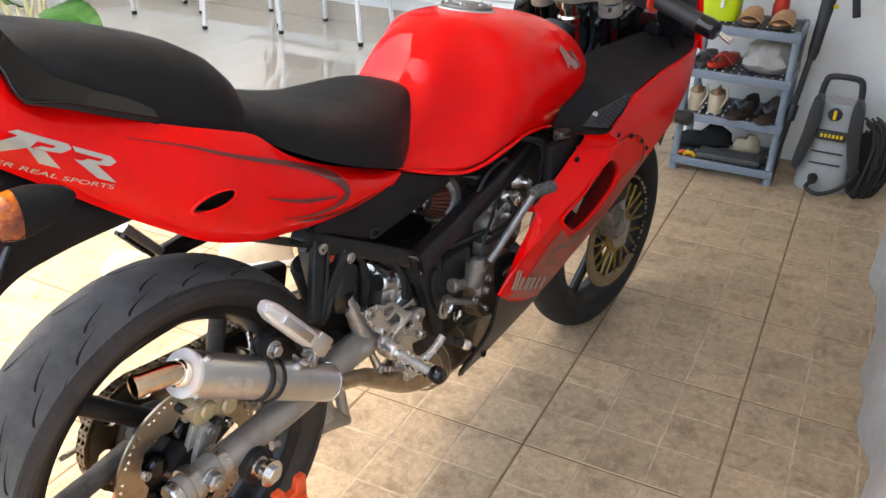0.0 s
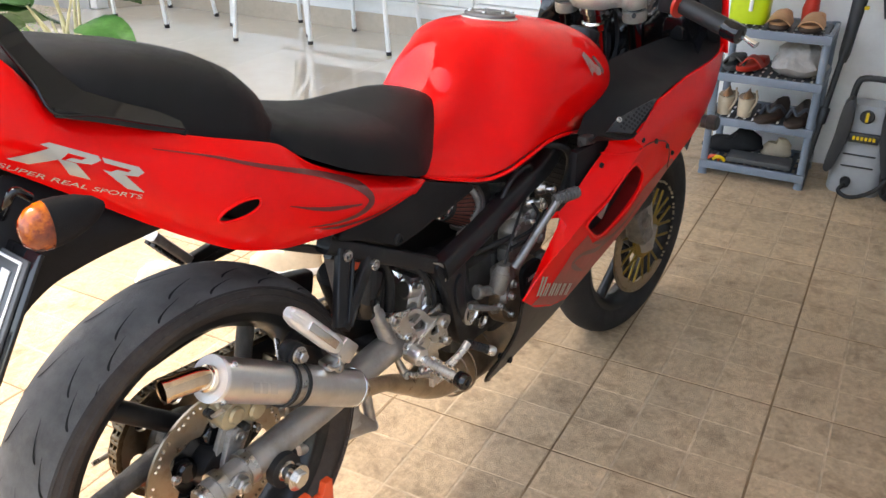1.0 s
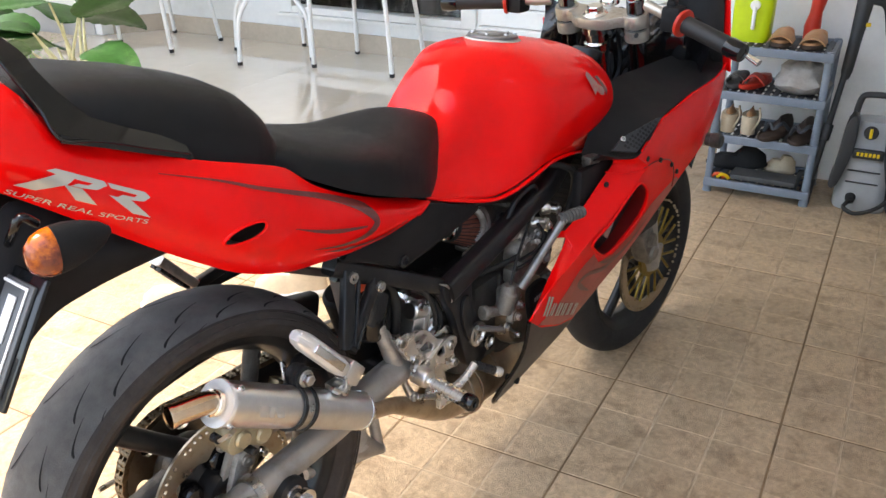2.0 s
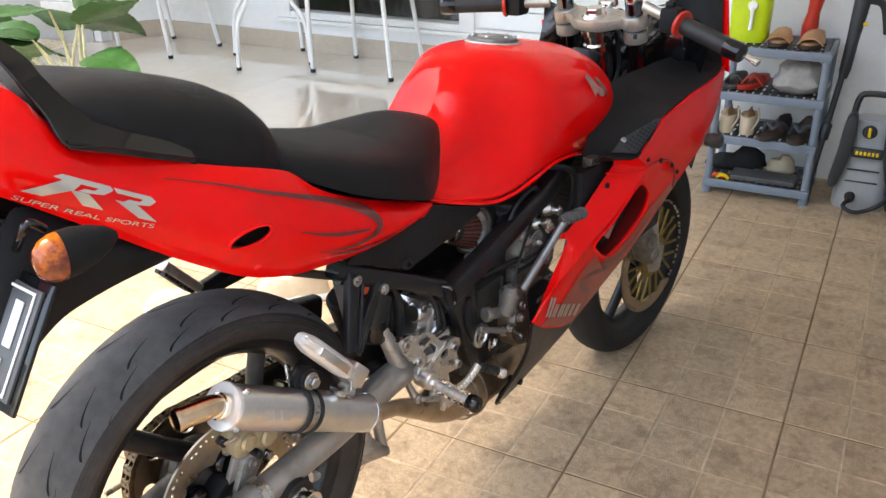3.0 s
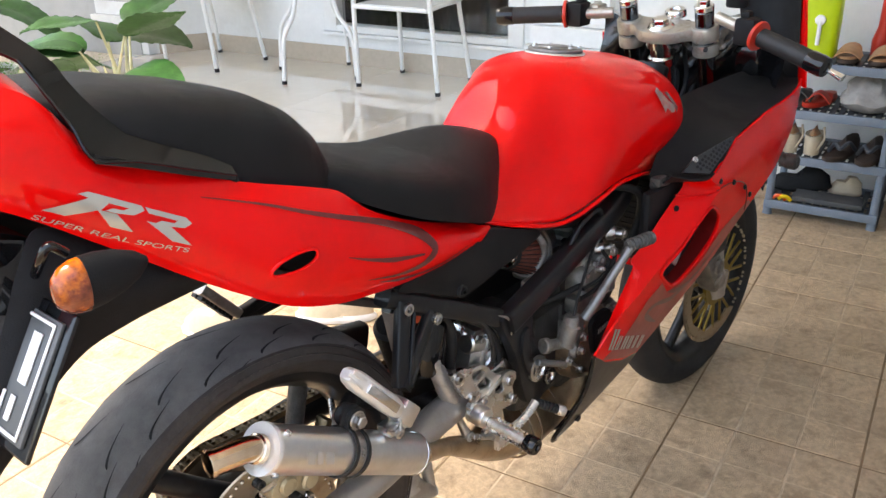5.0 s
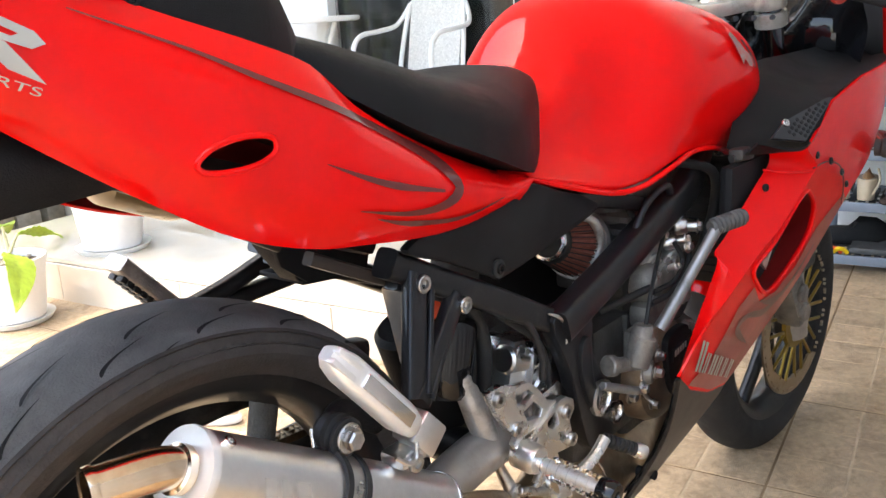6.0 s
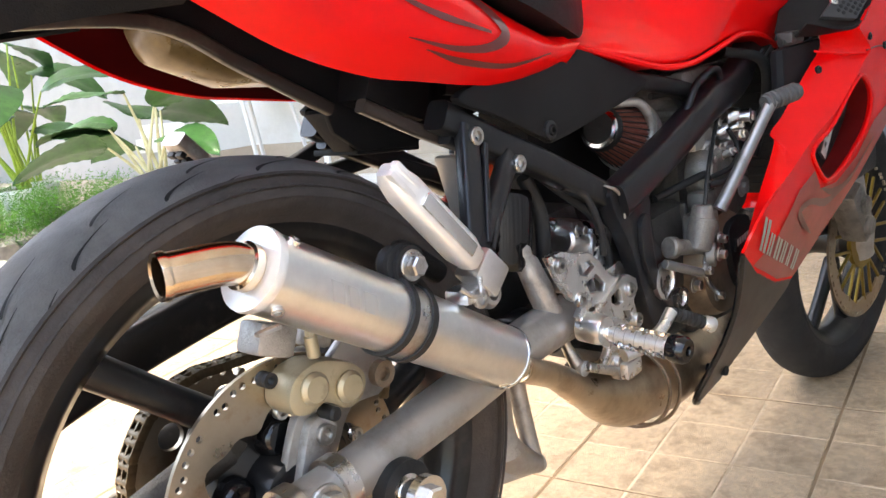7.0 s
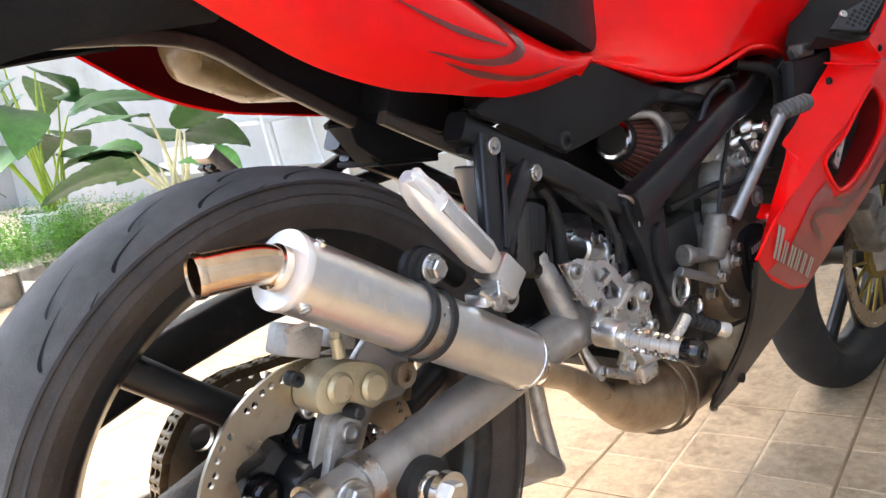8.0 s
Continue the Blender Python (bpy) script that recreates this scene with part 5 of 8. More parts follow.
decal([(0.800, 0.860), (0.812, 0.864), (0.836, 0.838), (0.858, 0.826), (0.856, 0.815), (0.842, 0.817), (0.828, 0.828), (0.821, 0.821), (0.811, 0.837)], tank_y, 0.0035, "tank_mark", M_SILVERDULL, tank, "worn silver angular mark")
decal([(0.832, 0.852), (0.842, 0.852), (0.872, 0.820), (0.866, 0.811)], tank_y, 0.0035, "tank_mark", M_DECALDARK, tank)

# black side cover below seat and tank
cover = part("side_cover", plate(smooth2([(0.205, 0.718), (0.29, 0.735), (0.385, 0.741), (0.45, 0.722), (0.512, 0.700), (0.524, 0.684), (0.44, 0.668), (0.345, 0.655), (0.325, 0.660), (0.26, 0.692)], 4), -0.112, -0.100, bevel=0.004), M_BLACK, bike, "matt black plastic side cover")
part("cover_screw", socket_bolt((0.330, -0.112, 0.668), (0, -1, 0), 0.0095, 0.004), M_RUBBER, cover)
part("cover_screw", socket_bolt((0.330, -0.1125, 0.668), (0, -1, 0), 0.0055, 0.006), M_BLACK, cover)
part("side_cover", plate(smooth2([(0.205, 0.718), (0.29, 0.735), (0.385, 0.741), (0.45, 0.722), (0.512, 0.700), (0.524, 0.684), (0.44, 0.668), (0.345, 0.655), (0.325, 0.660), (0.26, 0.692)], 4), 0.100, 0.112, bevel=0.004), M_BLACK, bike)

# rear fender and what hangs under the tail
FEND = [(-0.02, 0.816), (-0.10, 0.812), (-0.14, 0.808), (-0.18, 0.800), (-0.216, 0.779), (-0.245, 0.748), (-0.285, 0.715), (-0.34, 0.66), (-0.39, 0.60)]
FTOP = [(-0.02, 0.835), (-0.10, 0.875), (-0.15, 0.90), (-0.20, 0.93), (-0.225, 0.90), (-0.245, 0.86), (-0.285, 0.79), (-0.35, 0.72), (-0.41, 0.63)]


def fend_edge(s, line):
    path = spline([(x, 0, z) for x, z in line], 8)
    f = s * (len(path) - 1)
    k = min(int(f), len(path) - 2)
    return path[k].lerp(path[k + 1], f - k)


fender = part("rear_fender", thicken(sheet(lambda s, t: (fend_edge(s, FEND).lerp(fend_edge(s, FTOP), t) + Vector((0, -0.078 - 0.014 * math.sin(math.pi * t), 0))), 40, 8), 0.003), M_FENDER, bike, "matt black rear fender")
part("fender_side", thicken(sheet(lambda s, t: (fend_edge(s, FEND).lerp(fend_edge(s, FTOP), t) + Vector((0, 0.078 + 0.014 * math.sin(math.pi * t), 0))), 40, 8), 0.003), M_FENDER, fender)
part("fender_floor", thicken(sheet(lambda s, t: fend_edge(0.3 + 0.7 * s, FEND) + Vector((0, -0.078 + 0.156 * t, 0.004)), 40, 6), 0.003), M_FENDER, fender)
part("fender_back", thicken(sheet(lambda s, t: fend_edge(0.45 + 0.55 * s, FTOP) + Vector((0, -0.078 + 0.156 * t, -0.004)), 30, 6), 0.003), M_FENDER, fender)
TRAY = [(-0.12, 0.818), (-0.008, 0.812), (0.07, 0.770), (0.150, 0.724), (0.156, 0.700), (0.185, 0.678), (0.262, 0.668), (0.275, 0.71), (0.21, 0.77), (0.1, 0.81), (-0.02, 0.85), (-0.12, 0.86)]
part("fender_skirt", plate(TRAY, 0.000, 0.006, bevel=0.001), M_FENDER, fender, "dull black inner fender side")
part("fender_skirt", plate([(0.200, 0.706), (0.214, 0.684), (0.262, 0.668), (0.275, 0.71), (0.250, 0.745), (0.200, 0.750)], 0.068, 0.074, bevel=0.001), M_FENDER, fender)
part("inner_fender", join(box((0.225, 0.037, 0.672), (0.085, 0.066, 0.006), 0.002, Matrix.Rotation(radians(7), 4, "Y")), box((0.168, 0.020, 0.70), (0.006, 0.030, 0.05), 0.002, Matrix.Rotation(radians(-35), 4, "Y"))), M_FENDER, fender)
part("fender_edge", beam([(-0.15, -0.004, 0.822), (-0.008, -0.004, 0.812), (0.07, -0.004, 0.770), (0.152, -0.004, 0.722)], 0.012, 0.012), M_BELLY, fender, "dusty lower flange")
part("subframe_rail", beam([(0.13, -0.07, 0.725), (0.20, -0.07, 0.69), (0.255, -0.072, 0.665)], 0.012, 0.012), M_BELLY, frame_part)
part("battery_box", box((0.215, 0.0, 0.742), (0.08, 0.08, 0.07), 0.008, Matrix.Rotation(radians(24), 4, "Y")), M_FENDER, bike, "dull black battery box")
part("oil_bottle", loft([[Vector((x, 0.055 + w * math.cos(a), z + h * math.sin(a))) for a in [2 * math.pi * k / 24 for k in range(24)]] for x, z, w, h in ((0.015, 0.812, 0.02, 0.014), (0.025, 0.806, 0.034, 0.026), (0.08, 0.785, 0.040, 0.030), (0.14, 0.772, 0.034, 0.024), (0.155, 0.770, 0.02, 0.014))]), M_OIL, bike, "yellowed translucent oil bottle")
part("chain_guard", beam([(-0.17, 0.085, 0.515), (-0.10, 0.085, 0.535), (-0.02, 0.085, 0.552), (0.10, 0.088, 0.565), (0.22, 0.088, 0.555), (0.32, 0.085, 0.535)], 0.030, 0.045), M_FRAME, bike, "black chain guard")
# turn signal
SIG = Vector((-0.212, -0.160, 0.907))
signal = part("turn_signal", loft([[SIG + Vector((x, -r * 0.62 * math.sin(a) - 0.006, r * math.cos(a))) for a in [2 * math.pi * k / 28 for k in range(28)]] for x, r in ((0.000, 0.0240), (0.014, 0.0232), (0.032, 0.0192), (0.048, 0.0125), (0.058, 0.004))]), M_FENDER, bike, "amber turn signal in a black housing")
part("signal_lens", loft([[SIG + Vector((x, -r * 0.62 * math.sin(a) - 0.006, r * math.cos(a))) for a in [2 * math.pi * k / 28 for k in range(28)]] for x, r in ((-0.025, 0.006), (-0.023, 0.013), (-0.016, 0.0200), (-0.007, 0.0232), (0.0, 0.0236))]), M_AMBER, signal, "ribbed amber lens")
part("signal_stalk", tube([SIG + Vector((0.004, 0.02, 0.018)), SIG + Vector((-0.008, 0.022, 0.028)), SIG + Vector((-0.014, 0.03, 0.015)), SIG + Vector((-0.010, 0.055, -0.005))], 0.0045, 10), M_GLOSS, signal)
# tail light and number plate
light = part("tail_light", box((-0.262, -0.030, 0.905), (0.060, 0.080, 0.048), 0.008, Matrix.Rotation(radians(20), 4, "Y")), M_REDLENS, bike, "red tail light lens")
part("light_bezel", box((-0.235, -0.030, 0.895), (0.045, 0.096, 0.070), 0.008, Matrix.Rotation(radians(20), 4, "Y")), M_GLOSS, light)
# the plate faces the rear, tipped up, and stands out to both sides
PM = Matrix.Translation((-0.250, 0.0, 0.818)) @ Matrix.Rotation(radians(32), 4, "Y")
num = part("number_plate", box((0, 0, 0), (0.004, 0.275, 0.110), 0.002, PM.to_3x3().to_4x4()), M_PLATE, bike, "grey number plate with white bars in a clear frame")
for v in num.data.vertices:
    v.co += PM.translation
def on_plate(y, z, sy, sz):
    return box(PM @ Vector((-0.0032, y, z)), (0.0015, sy, sz), 0.0004, PM.to_3x3().to_4x4(), 1)
for y, z, sy, sz in ((0, 0.050, 0.262, 0.003), (0, -0.050, 0.262, 0.003), (-0.1295, 0, 0.003, 0.1), (0.1295, 0, 0.003, 0.1)):
    part("plate_border", on_plate(y, z, sy, sz), M_WHITEPAINT, num)
for k in range(7):
    part("plate_bar", on_plate(-0.110 + 0.036 * k, 0.016, 0.014, 0.046), M_WHITEPAINT, num)
for k in range(4):
    part("plate_bar", on_plate(-0.105 + 0.018 * k, -0.030, 0.008, 0.022), M_WHITEPAINT, num)
part("plate_frame", box(PM @ Vector((0.004, 0, 0)), (0.005, 0.295, 0.130), 0.004, PM.to_3x3().to_4x4()), M_GLOSS, num, "black plate holder")

# centre stand, folded up
stand = part("centre_stand", join(tube([(0.285, -0.045, 0.445), (0.283, -0.042, 0.415), (0.282, -0.040, 0.375), (0.283, -0.040, 0.345)], [0.017, 0.018, 0.020, 0.024], 20), tube([(0.330, -0.035, 0.42), (0.328, -0.04, 0.375), (0.332, -0.045, 0.315)], 0.0100, 14)), M_ALUCAST, bike, "grey-painted tubular centre stand, folded up")
part("stand_foot", tube([(0.283, -0.040, 0.352), (0.302, -0.043, 0.330), (0.336, -0.048, 0.308)], [0.023, 0.019, 0.0105], 18), M_SWING, stand)
part("stand_bar", tube([(0.338, -0.050, 0.310), (0.322, -0.046, 0.312), (0.262, -0.035, 0.322), (0.185, -0.022, 0.340)], 0.0100, 14), M_ALUCAST, stand)
part("stand_leg", tube([(0.330, 0.070, 0.42), (0.330, 0.085, 0.37), (0.338, 0.09, 0.312), (0.19, 0.09, 0.340)], 0.0105, 12), M_ALUCAST, stand)
for one in (stand, *stand.children):
    one.data.transform(Matrix.Translation((-0.014, -0.004, -0.011)))

# ---------------------------------------------------------------- engine
engine = part("engine", join(box((0.62, 0, 0.44), (0.26, 0.19, 0.17), 0.03), box((0.50, 0, 0.47), (0.14, 0.17, 0.13), 0.03), box((0.70, 0, 0.36), (0.16, 0.17, 0.07), 0.02)), M_ENGINE, bike, "dark oily two-stroke engine block")
barrel = part("cylinder", cyl((0.70, 0, 0.50), (0.74, 0, 0.66), 0.048, None, 24), M_ALUCAST, engine, "finned cast cylinder")
for k in range(7):
    part("cooling_fin", box((0.715 + 0.02 * k / 6, 0, 0.535 + 0.016 * k), (0.115, 0.135, 0.009), 0.004), M_ALUCAST, barrel)
# black block added so that no daylight shows through the engine
part("air_box", box((0.62, 0.05, 0.60), (0.34, 0.09, 0.17), 0.03), M_BLACK, engine, "black filler box added behind the carburettor")
part("cylinder_head", join(box((0.742, -0.005, 0.665), (0.10, 0.13, 0.035), 0.008), cyl((0.748, -0.02, 0.68), (0.752, -0.02, 0.715), 0.012, None, 6)), M_ALUCAST, engine)
cover_c = Vector((0.668, -0.094, 0.437))
part("clutch_cover", lathe([(0.0005, -0.036), (0.052, -0.036), (0.066, -0.030), (0.072, -0.018), (0.074, 0.012), (0.0005, 0.012)], cover_c, (0, 1, 0), 48), M_BRONZE, engine, "bronze-tinted round engine cover")
part("cover_plate", plate(smooth2([(0.653, 0.487), (0.703, 0.492), (0.728, 0.462), (0.718, 0.412), (0.683, 0.397), (0.663, 0.417), (0.653, 0.452)], 4), -0.139, -0.129, bevel=0.002), M_BLACK, engine, "black cover plate with an unreadable badge")
part("badge", plate([(0.660, 0.470), (0.703, 0.475), (0.703, 0.457), (0.660, 0.453)], -0.1415, -0.139), M_GROOVE, engine)
for k in range(5):
    part("badge_bar", box((0.667 + 0.0072 * k, -0.142, 0.4635 + 0.0008 * k), (0.0042, 0.001, 0.009), 0.0003, None, 1), M_SILVER, engine)
part("cover_trim", tube([(0.606, -0.131, 0.476), (0.594, -0.131, 0.452), (0.602, -0.131, 0.428), (0.628, -0.131, 0.404)], 0.0028, 8), M_ALU, engine, "bright cover rim")
for x, z in ((0.625, 0.405), (0.725, 0.425), (0.715, 0.485), (0.620, 0.490)):
    part("cover_bolt", bolt((x, -0.128, z), (0, -1, 0), 0.0055, 0.008), M_STEEL, engine)
part("crankcase_half", join(box((0.63, -0.075, 0.47), (0.19, 0.05, 0.12), 0.02), box((0.69, -0.07, 0.55), (0.15, 0.05, 0.11), 0.02), cyl((0.72, -0.12, 0.53), (0.72, -0.07, 0.53), 0.045, None, 28, 0.006)), M_ENGINE, engine, "grimy grey crankcase")
part("water_pump", join(cyl((0.665, -0.128, 0.555), (0.665, -0.09, 0.555), 0.034, 0.038, 28, 0.006), box((0.64, -0.115, 0.525), (0.05, 0.03, 0.03), 0.008)), M_GRIME, engine, "cast water pump with its pipe")
for k in range(6):
    a = 2 * math.pi * k / 6 + 0.3
    part("pump_screw", bolt((0.665 + 0.032 * math.cos(a), -0.124, 0.555 + 0.032 * math.sin(a)), (0, -1, 0), 0.0042, 0.006), M_STEEL, engine)
for k in range(7):
    part("case_rib", box((0.605 + 0.022 * k, -0.102, 0.50 + 0.005 * k), (0.005, 0.008, 0.06), 0.002), M_ENGINE, engine)
# oil pump body with its pipes
pump = part("oil_pump", join(cyl((0.560, -0.140, 0.483), (0.572, -0.145, 0.522), 0.0165, 0.0165, 24, 0.003), cyl((0.569, -0.144, 0.518), (0.571, -0.145, 0.536), 0.0145, 0.012, 24, 0.002), cyl((0.520, -0.126, 0.496), (0.575, -0.138, 0.484), 0.0095, None, 18, 0.002), cyl((0.518, -0.125, 0.497), (0.530, -0.128, 0.494), 0.0130, None, 18, 0.002), cyl((0.570, -0.144, 0.475), (0.575, -0.156, 0.475), 0.015, None, 20, 0.002), box((0.590, -0.132, 0.498), (0.04, 0.03, 0.05), 0.006)), M_GRIME, engine, "grey cast oil pump")
for p in ((0.555, -0.150, 0.461), (0.577, -0.158, 0.475), (0.597, -0.150, 0.488)):
    part("pump_bolt", bolt(p, (0, -1, 0), 0.006, 0.007), M_STEEL, pump)
part("shift_shaft", cyl((0.484, -0.138, 0.488), (0.546, -0.150, 0.460), 0.0055, None, 14, 0.001), M_KICK, engine, "plain steel shaft end")
part("engine_bolt", bolt((0.585, -0.118, 0.430), (0, -1, 0), 0.007, 0.008), M_STEEL, engine)
# kick-start lever
kick = part("kick_lever", tube([(0.592, -0.156, 0.526), (0.606, -0.164, 0.548), (0.640, -0.181, 0.600), (0.664, -0.193, 0.636), (0.668, -0.196, 0.642)], [0.0085, 0.0078, 0.0072, 0.0075, 0.0082], 16), M_KICK, bike, "dull steel kick-start lever")
k0, k1 = Vector((0.664, -0.190, 0.640)), Vector((0.714, -0.217, 0.649))
kd = (k1 - k0).normalized()
part("kick_rubber", lathe([(0.0005, -0.004), (0.0085, -0.004)] + [(r, 0.0 + 0.0064 * k + q) for k in range(7) for r, q in ((0.0090, 0), (0.0112, 0.0012), (0.0112, 0.0040), (0.0090, 0.0052))] + [(0.009, 0.047), (0.0005, 0.049)], k0, kd, 24), M_GREYRUB, kick, "ribbed grey rubber on the lever")
# carburettor and conical air filter
carb = part("carburettor", join(cyl((0.585, -0.02, 0.612), (0.68, -0.02, 0.605), 0.026, None, 24, 0.004), cyl((0.63, -0.02, 0.575), (0.635, -0.02, 0.66), 0.022, None, 24, 0.004), box((0.632, -0.02, 0.562), (0.045, 0.05, 0.03), 0.008), cyl((0.60, -0.06, 0.560), (0.63, -0.06, 0.552), 0.010, None, 16, 0.002)), M_GRIME, engine, "cast carburettor")
part("carb_bowl", box((0.575, -0.070, 0.572), (0.045, 0.03, 0.018), 0.005), M_ALU, carb)
A0, A1 = Vector((0.526, -0.045, 0.638)), Vector((0.592, -0.040, 0.618))
ad = (A1 - A0).normalized()
au = ad.orthogonal().normalized()
asd = ad.cross(au)
rings = []
for t, r in ((0.0, 0.024), (1.0, 0.040)):
    rings.append([A0.lerp(A1, t) + (r + (0.0022 if k % 2 else -0.0022)) * (math.cos(2 * math.pi * k / 56) * au + math.sin(2 * math.pi * k / 56) * asd) for k in range(56)])
filt = part("air_filter", loft(rings), M_FILTER, engine, "conical pleated red-brown air filter", smooth=False)
part("filter_cap", lathe([(0.0005, -0.004), (0.017, -0.006), (0.024, -0.004), (0.027, 0.0), (0.027, 0.006), (0.0005, 0.006)], A0, ad, 32), M_RUBBER, filt, "black rubber filter end")
part("filter_ring", lathe([(0.0195, -0.008), (0.0235, -0.007), (0.0245, -0.004), (0.0195, -0.004)], A0, ad, 32), M_POLISH, filt, "bright ring on the filter end")
part("filter_base", lathe([(0.030, -0.004), (0.045, -0.004), (0.046, 0.004), (0.040, 0.010), (0.026, 0.016), (0.026, 0.024), (0.020, 0.024)], A1, ad, 36), M_ALUCAST, filt, "metal filter base")
for k in range(28):
    a = 2 * math.pi * k / 28
    dv = math.cos(a) * au + math.sin(a) * asd
    part("pleat_wire", tube([A0 + dv * 0.0268, A0.lerp(A1, 0.5) + dv * 0.0345, A1 + dv * 0.0425], 0.0008, 5, 1), M_RUBBER, filt)
# hoses and cables
for pts, r, m_, lab in (
        ([(0.545, -0.055, 0.665), (0.57, -0.075, 0.66), (0.585, -0.08, 0.63), (0.575, -0.075, 0.60)], 0.006, M_ALUCAST, "pale fuel hose"),
        ([(0.36, -0.10, 0.605), (0.385, -0.108, 0.59), (0.402, -0.112, 0.55), (0.405, -0.11, 0.52)], 0.004, M_RUBBER, "black hose"),
        ([(0.335, -0.07, 0.62), (0.352, -0.072, 0.58), (0.352, -0.072, 0.54), (0.35, -0.07, 0.52)], 0.0085, M_RUBBER, "thick black hose"),
        ([(0.31, -0.075, 0.65), (0.37, -0.085, 0.60), (0.425, -0.09, 0.555), (0.445, -0.09, 0.51), (0.44, -0.09, 0.47)], 0.005, M_RUBBER, "black cable"),
        ([(0.66, -0.07, 0.62), (0.69, -0.08, 0.58), (0.70, -0.09, 0.55), (0.65, -0.10, 0.545)], 0.006, M_RUBBER, "black hose"),
        ([(0.56, -0.09, 0.545), (0.62, -0.12, 0.56), (0.68, -0.115, 0.555), (0.74, -0.10, 0.57)], 0.005, M_RUBBER, "black cable"),
        ([(0.57, -0.04, 0.65), (0.62, -0.05, 0.68), (0.68, -0.05, 0.685), (0.76, -0.05, 0.67)], 0.005, M_RUBBER, "black cable"),
        ([(0.64, -0.05, 0.66), (0.68, -0.06, 0.655), (0.70, -0.07, 0.62), (0.72, -0.08, 0.60)], 0.0045, M_GREYRUB, "grey hose"),
        ([(0.75, -0.10, 0.70), (0.80, -0.13, 0.68), (0.83, -0.12, 0.62), (0.80, -0.11, 0.55)], 0.007, M_RUBBER, "coolant hose")):
    part("hose", tube(pts, r, 10), m_, engine, lab)
casing = part("gear_casing", join(box((0.452, -0.045, 0.500), (0.12, 0.06, 0.085), 0.014, Matrix.Rotation(radians(18), 4, "Y")), cyl((0.398, -0.062, 0.535), (0.462, -0.066, 0.518), 0.017, None, 24, 0.003), cyl((0.430, -0.066, 0.500), (0.452, -0.072, 0.470), 0.022, 0.020, 24, 0.003)), M_ALU, engine, "grey cast gear casing behind the pivot")
for k in range(5):
    part("casing_rib", box((0.425 + 0.017 * k, -0.078, 0.512 - 0.005 * k), (0.005, 0.010, 0.060), 0.002, Matrix.Rotation(radians(18), 4, "Y"), 2), M_ALU, casing)
for x, z in ((0.408, 0.545), (0.470, 0.530), (0.490, 0.500), (0.440, 0.468)):
    part("casing_bolt", bolt((x, -0.078, z), (0, -1, 0), 0.0055, 0.008), M_STEEL, casing)
part("gear_cover", join(box((0.42, 0.0, 0.50), (0.14, 0.06, 0.12), 0.02), cyl((0.48, -0.075, 0.49), (0.48, -0.06, 0.49), 0.03, None, 24, 0.004)), M_ENGINE, engine)
for p, r_ in (((0.66, -0.115, 0.585), 0.012), ((0.69, -0.11, 0.615), 0.010), ((0.645, -0.11, 0.610), 0.009), ((0.71, -0.115, 0.575), 0.014), ((0.735, -0.12, 0.520), 0.016), ((0.75, -0.12, 0.47), 0.012)):
    part("engine_fitting", join(cyl(p, Vector(p) + Vector((0.01, 0.03, 0.012)), r_, r_ * 0.8, 16, 0.002), bolt(p, (0, -1, 0), r_ * 0.55, 0.006)), M_ALUCAST, engine)
part("thermostat", join(box((0.655, -0.095, 0.60), (0.05, 0.035, 0.025), 0.006), cyl((0.70, -0.09, 0.59), (0.71, -0.09, 0.64), 0.014, None, 18, 0.003), box((0.69, -0.085, 0.565), (0.04, 0.03, 0.02), 0.004)), M_ALUCAST, engine, "bright cast water housing")
# unions, clamps and thin lines over the barrel
for p, ax, r_ in (((0.700, -0.108, 0.600), (0.3, -1, 0.3), 0.010), ((0.728, -0.104, 0.588), (-0.2, -1, 0.2), 0.012), ((0.672, -0.112, 0.570), (0, -1, 0.4), 0.008), ((0.752, -0.100, 0.612), (0.3, -1, 0), 0.014)):
    d = Vector(ax).normalized()
    part("hose_union", join(cyl(p, Vector(p) + d * 0.016, r_, r_ * 0.85, 18, 0.002), cyl(Vector(p) + d * 0.014, Vector(p) + d * 0.030, r_ * 0.55, None, 14, 0.001), bolt(Vector(p) + d * 0.028, ax, r_ * 0.5, 0.005)), M_ALU, engine, "bright hose union")
for pts, r_ in (([(0.690, -0.128, 0.606), (0.705, -0.132, 0.580), (0.680, -0.134, 0.560), (0.630, -0.128, 0.556)], 0.0032), ([(0.740, -0.126, 0.590), (0.715, -0.134, 0.566), (0.665, -0.136, 0.548), (0.600, -0.140, 0.552)], 0.0038), ([(0.575, -0.146, 0.534), (0.600, -0.140, 0.566), (0.650, -0.124, 0.592), (0.700, -0.112, 0.630)], 0.0026)):
    part("oil_line", tube(pts, r_, 10), M_RUBBER, engine, "thin black oil line")
part("head_casting", join(box((0.765, -0.062, 0.625), (0.085, 0.035, 0.055), 0.010, Matrix.Rotation(radians(-14), 4, "Y")), cyl((0.765, -0.085, 0.632), (0.765, -0.06, 0.632), 0.024, None, 24, 0.004)), M_ALUCAST, engine, "bright cast cylinder head side")
# dark filler added where bright sky would show below the tank
part("tank_mount", box((0.82, 0.01, 0.705), (0.34, 0.15, 0.045), 0.012), M_BLACK, frame_part, "black filler box added under the tank")
part("radiator", box((0.985, 0, 0.56), (0.03, 0.26, 0.22), 0.006, Matrix.Rotation(radians(-14), 4, "Y")), M_BLACK, bike, "black radiator")
radiator = bike.children[-1]
for k in range(14):
    part("radiator_fin", box((0.968 - 0.0035 * (k - 7), 0, 0.47 + 0.0135 * k), (0.004, 0.25, 0.003), 0.0005, None, 1), M_BLACK, radiator)
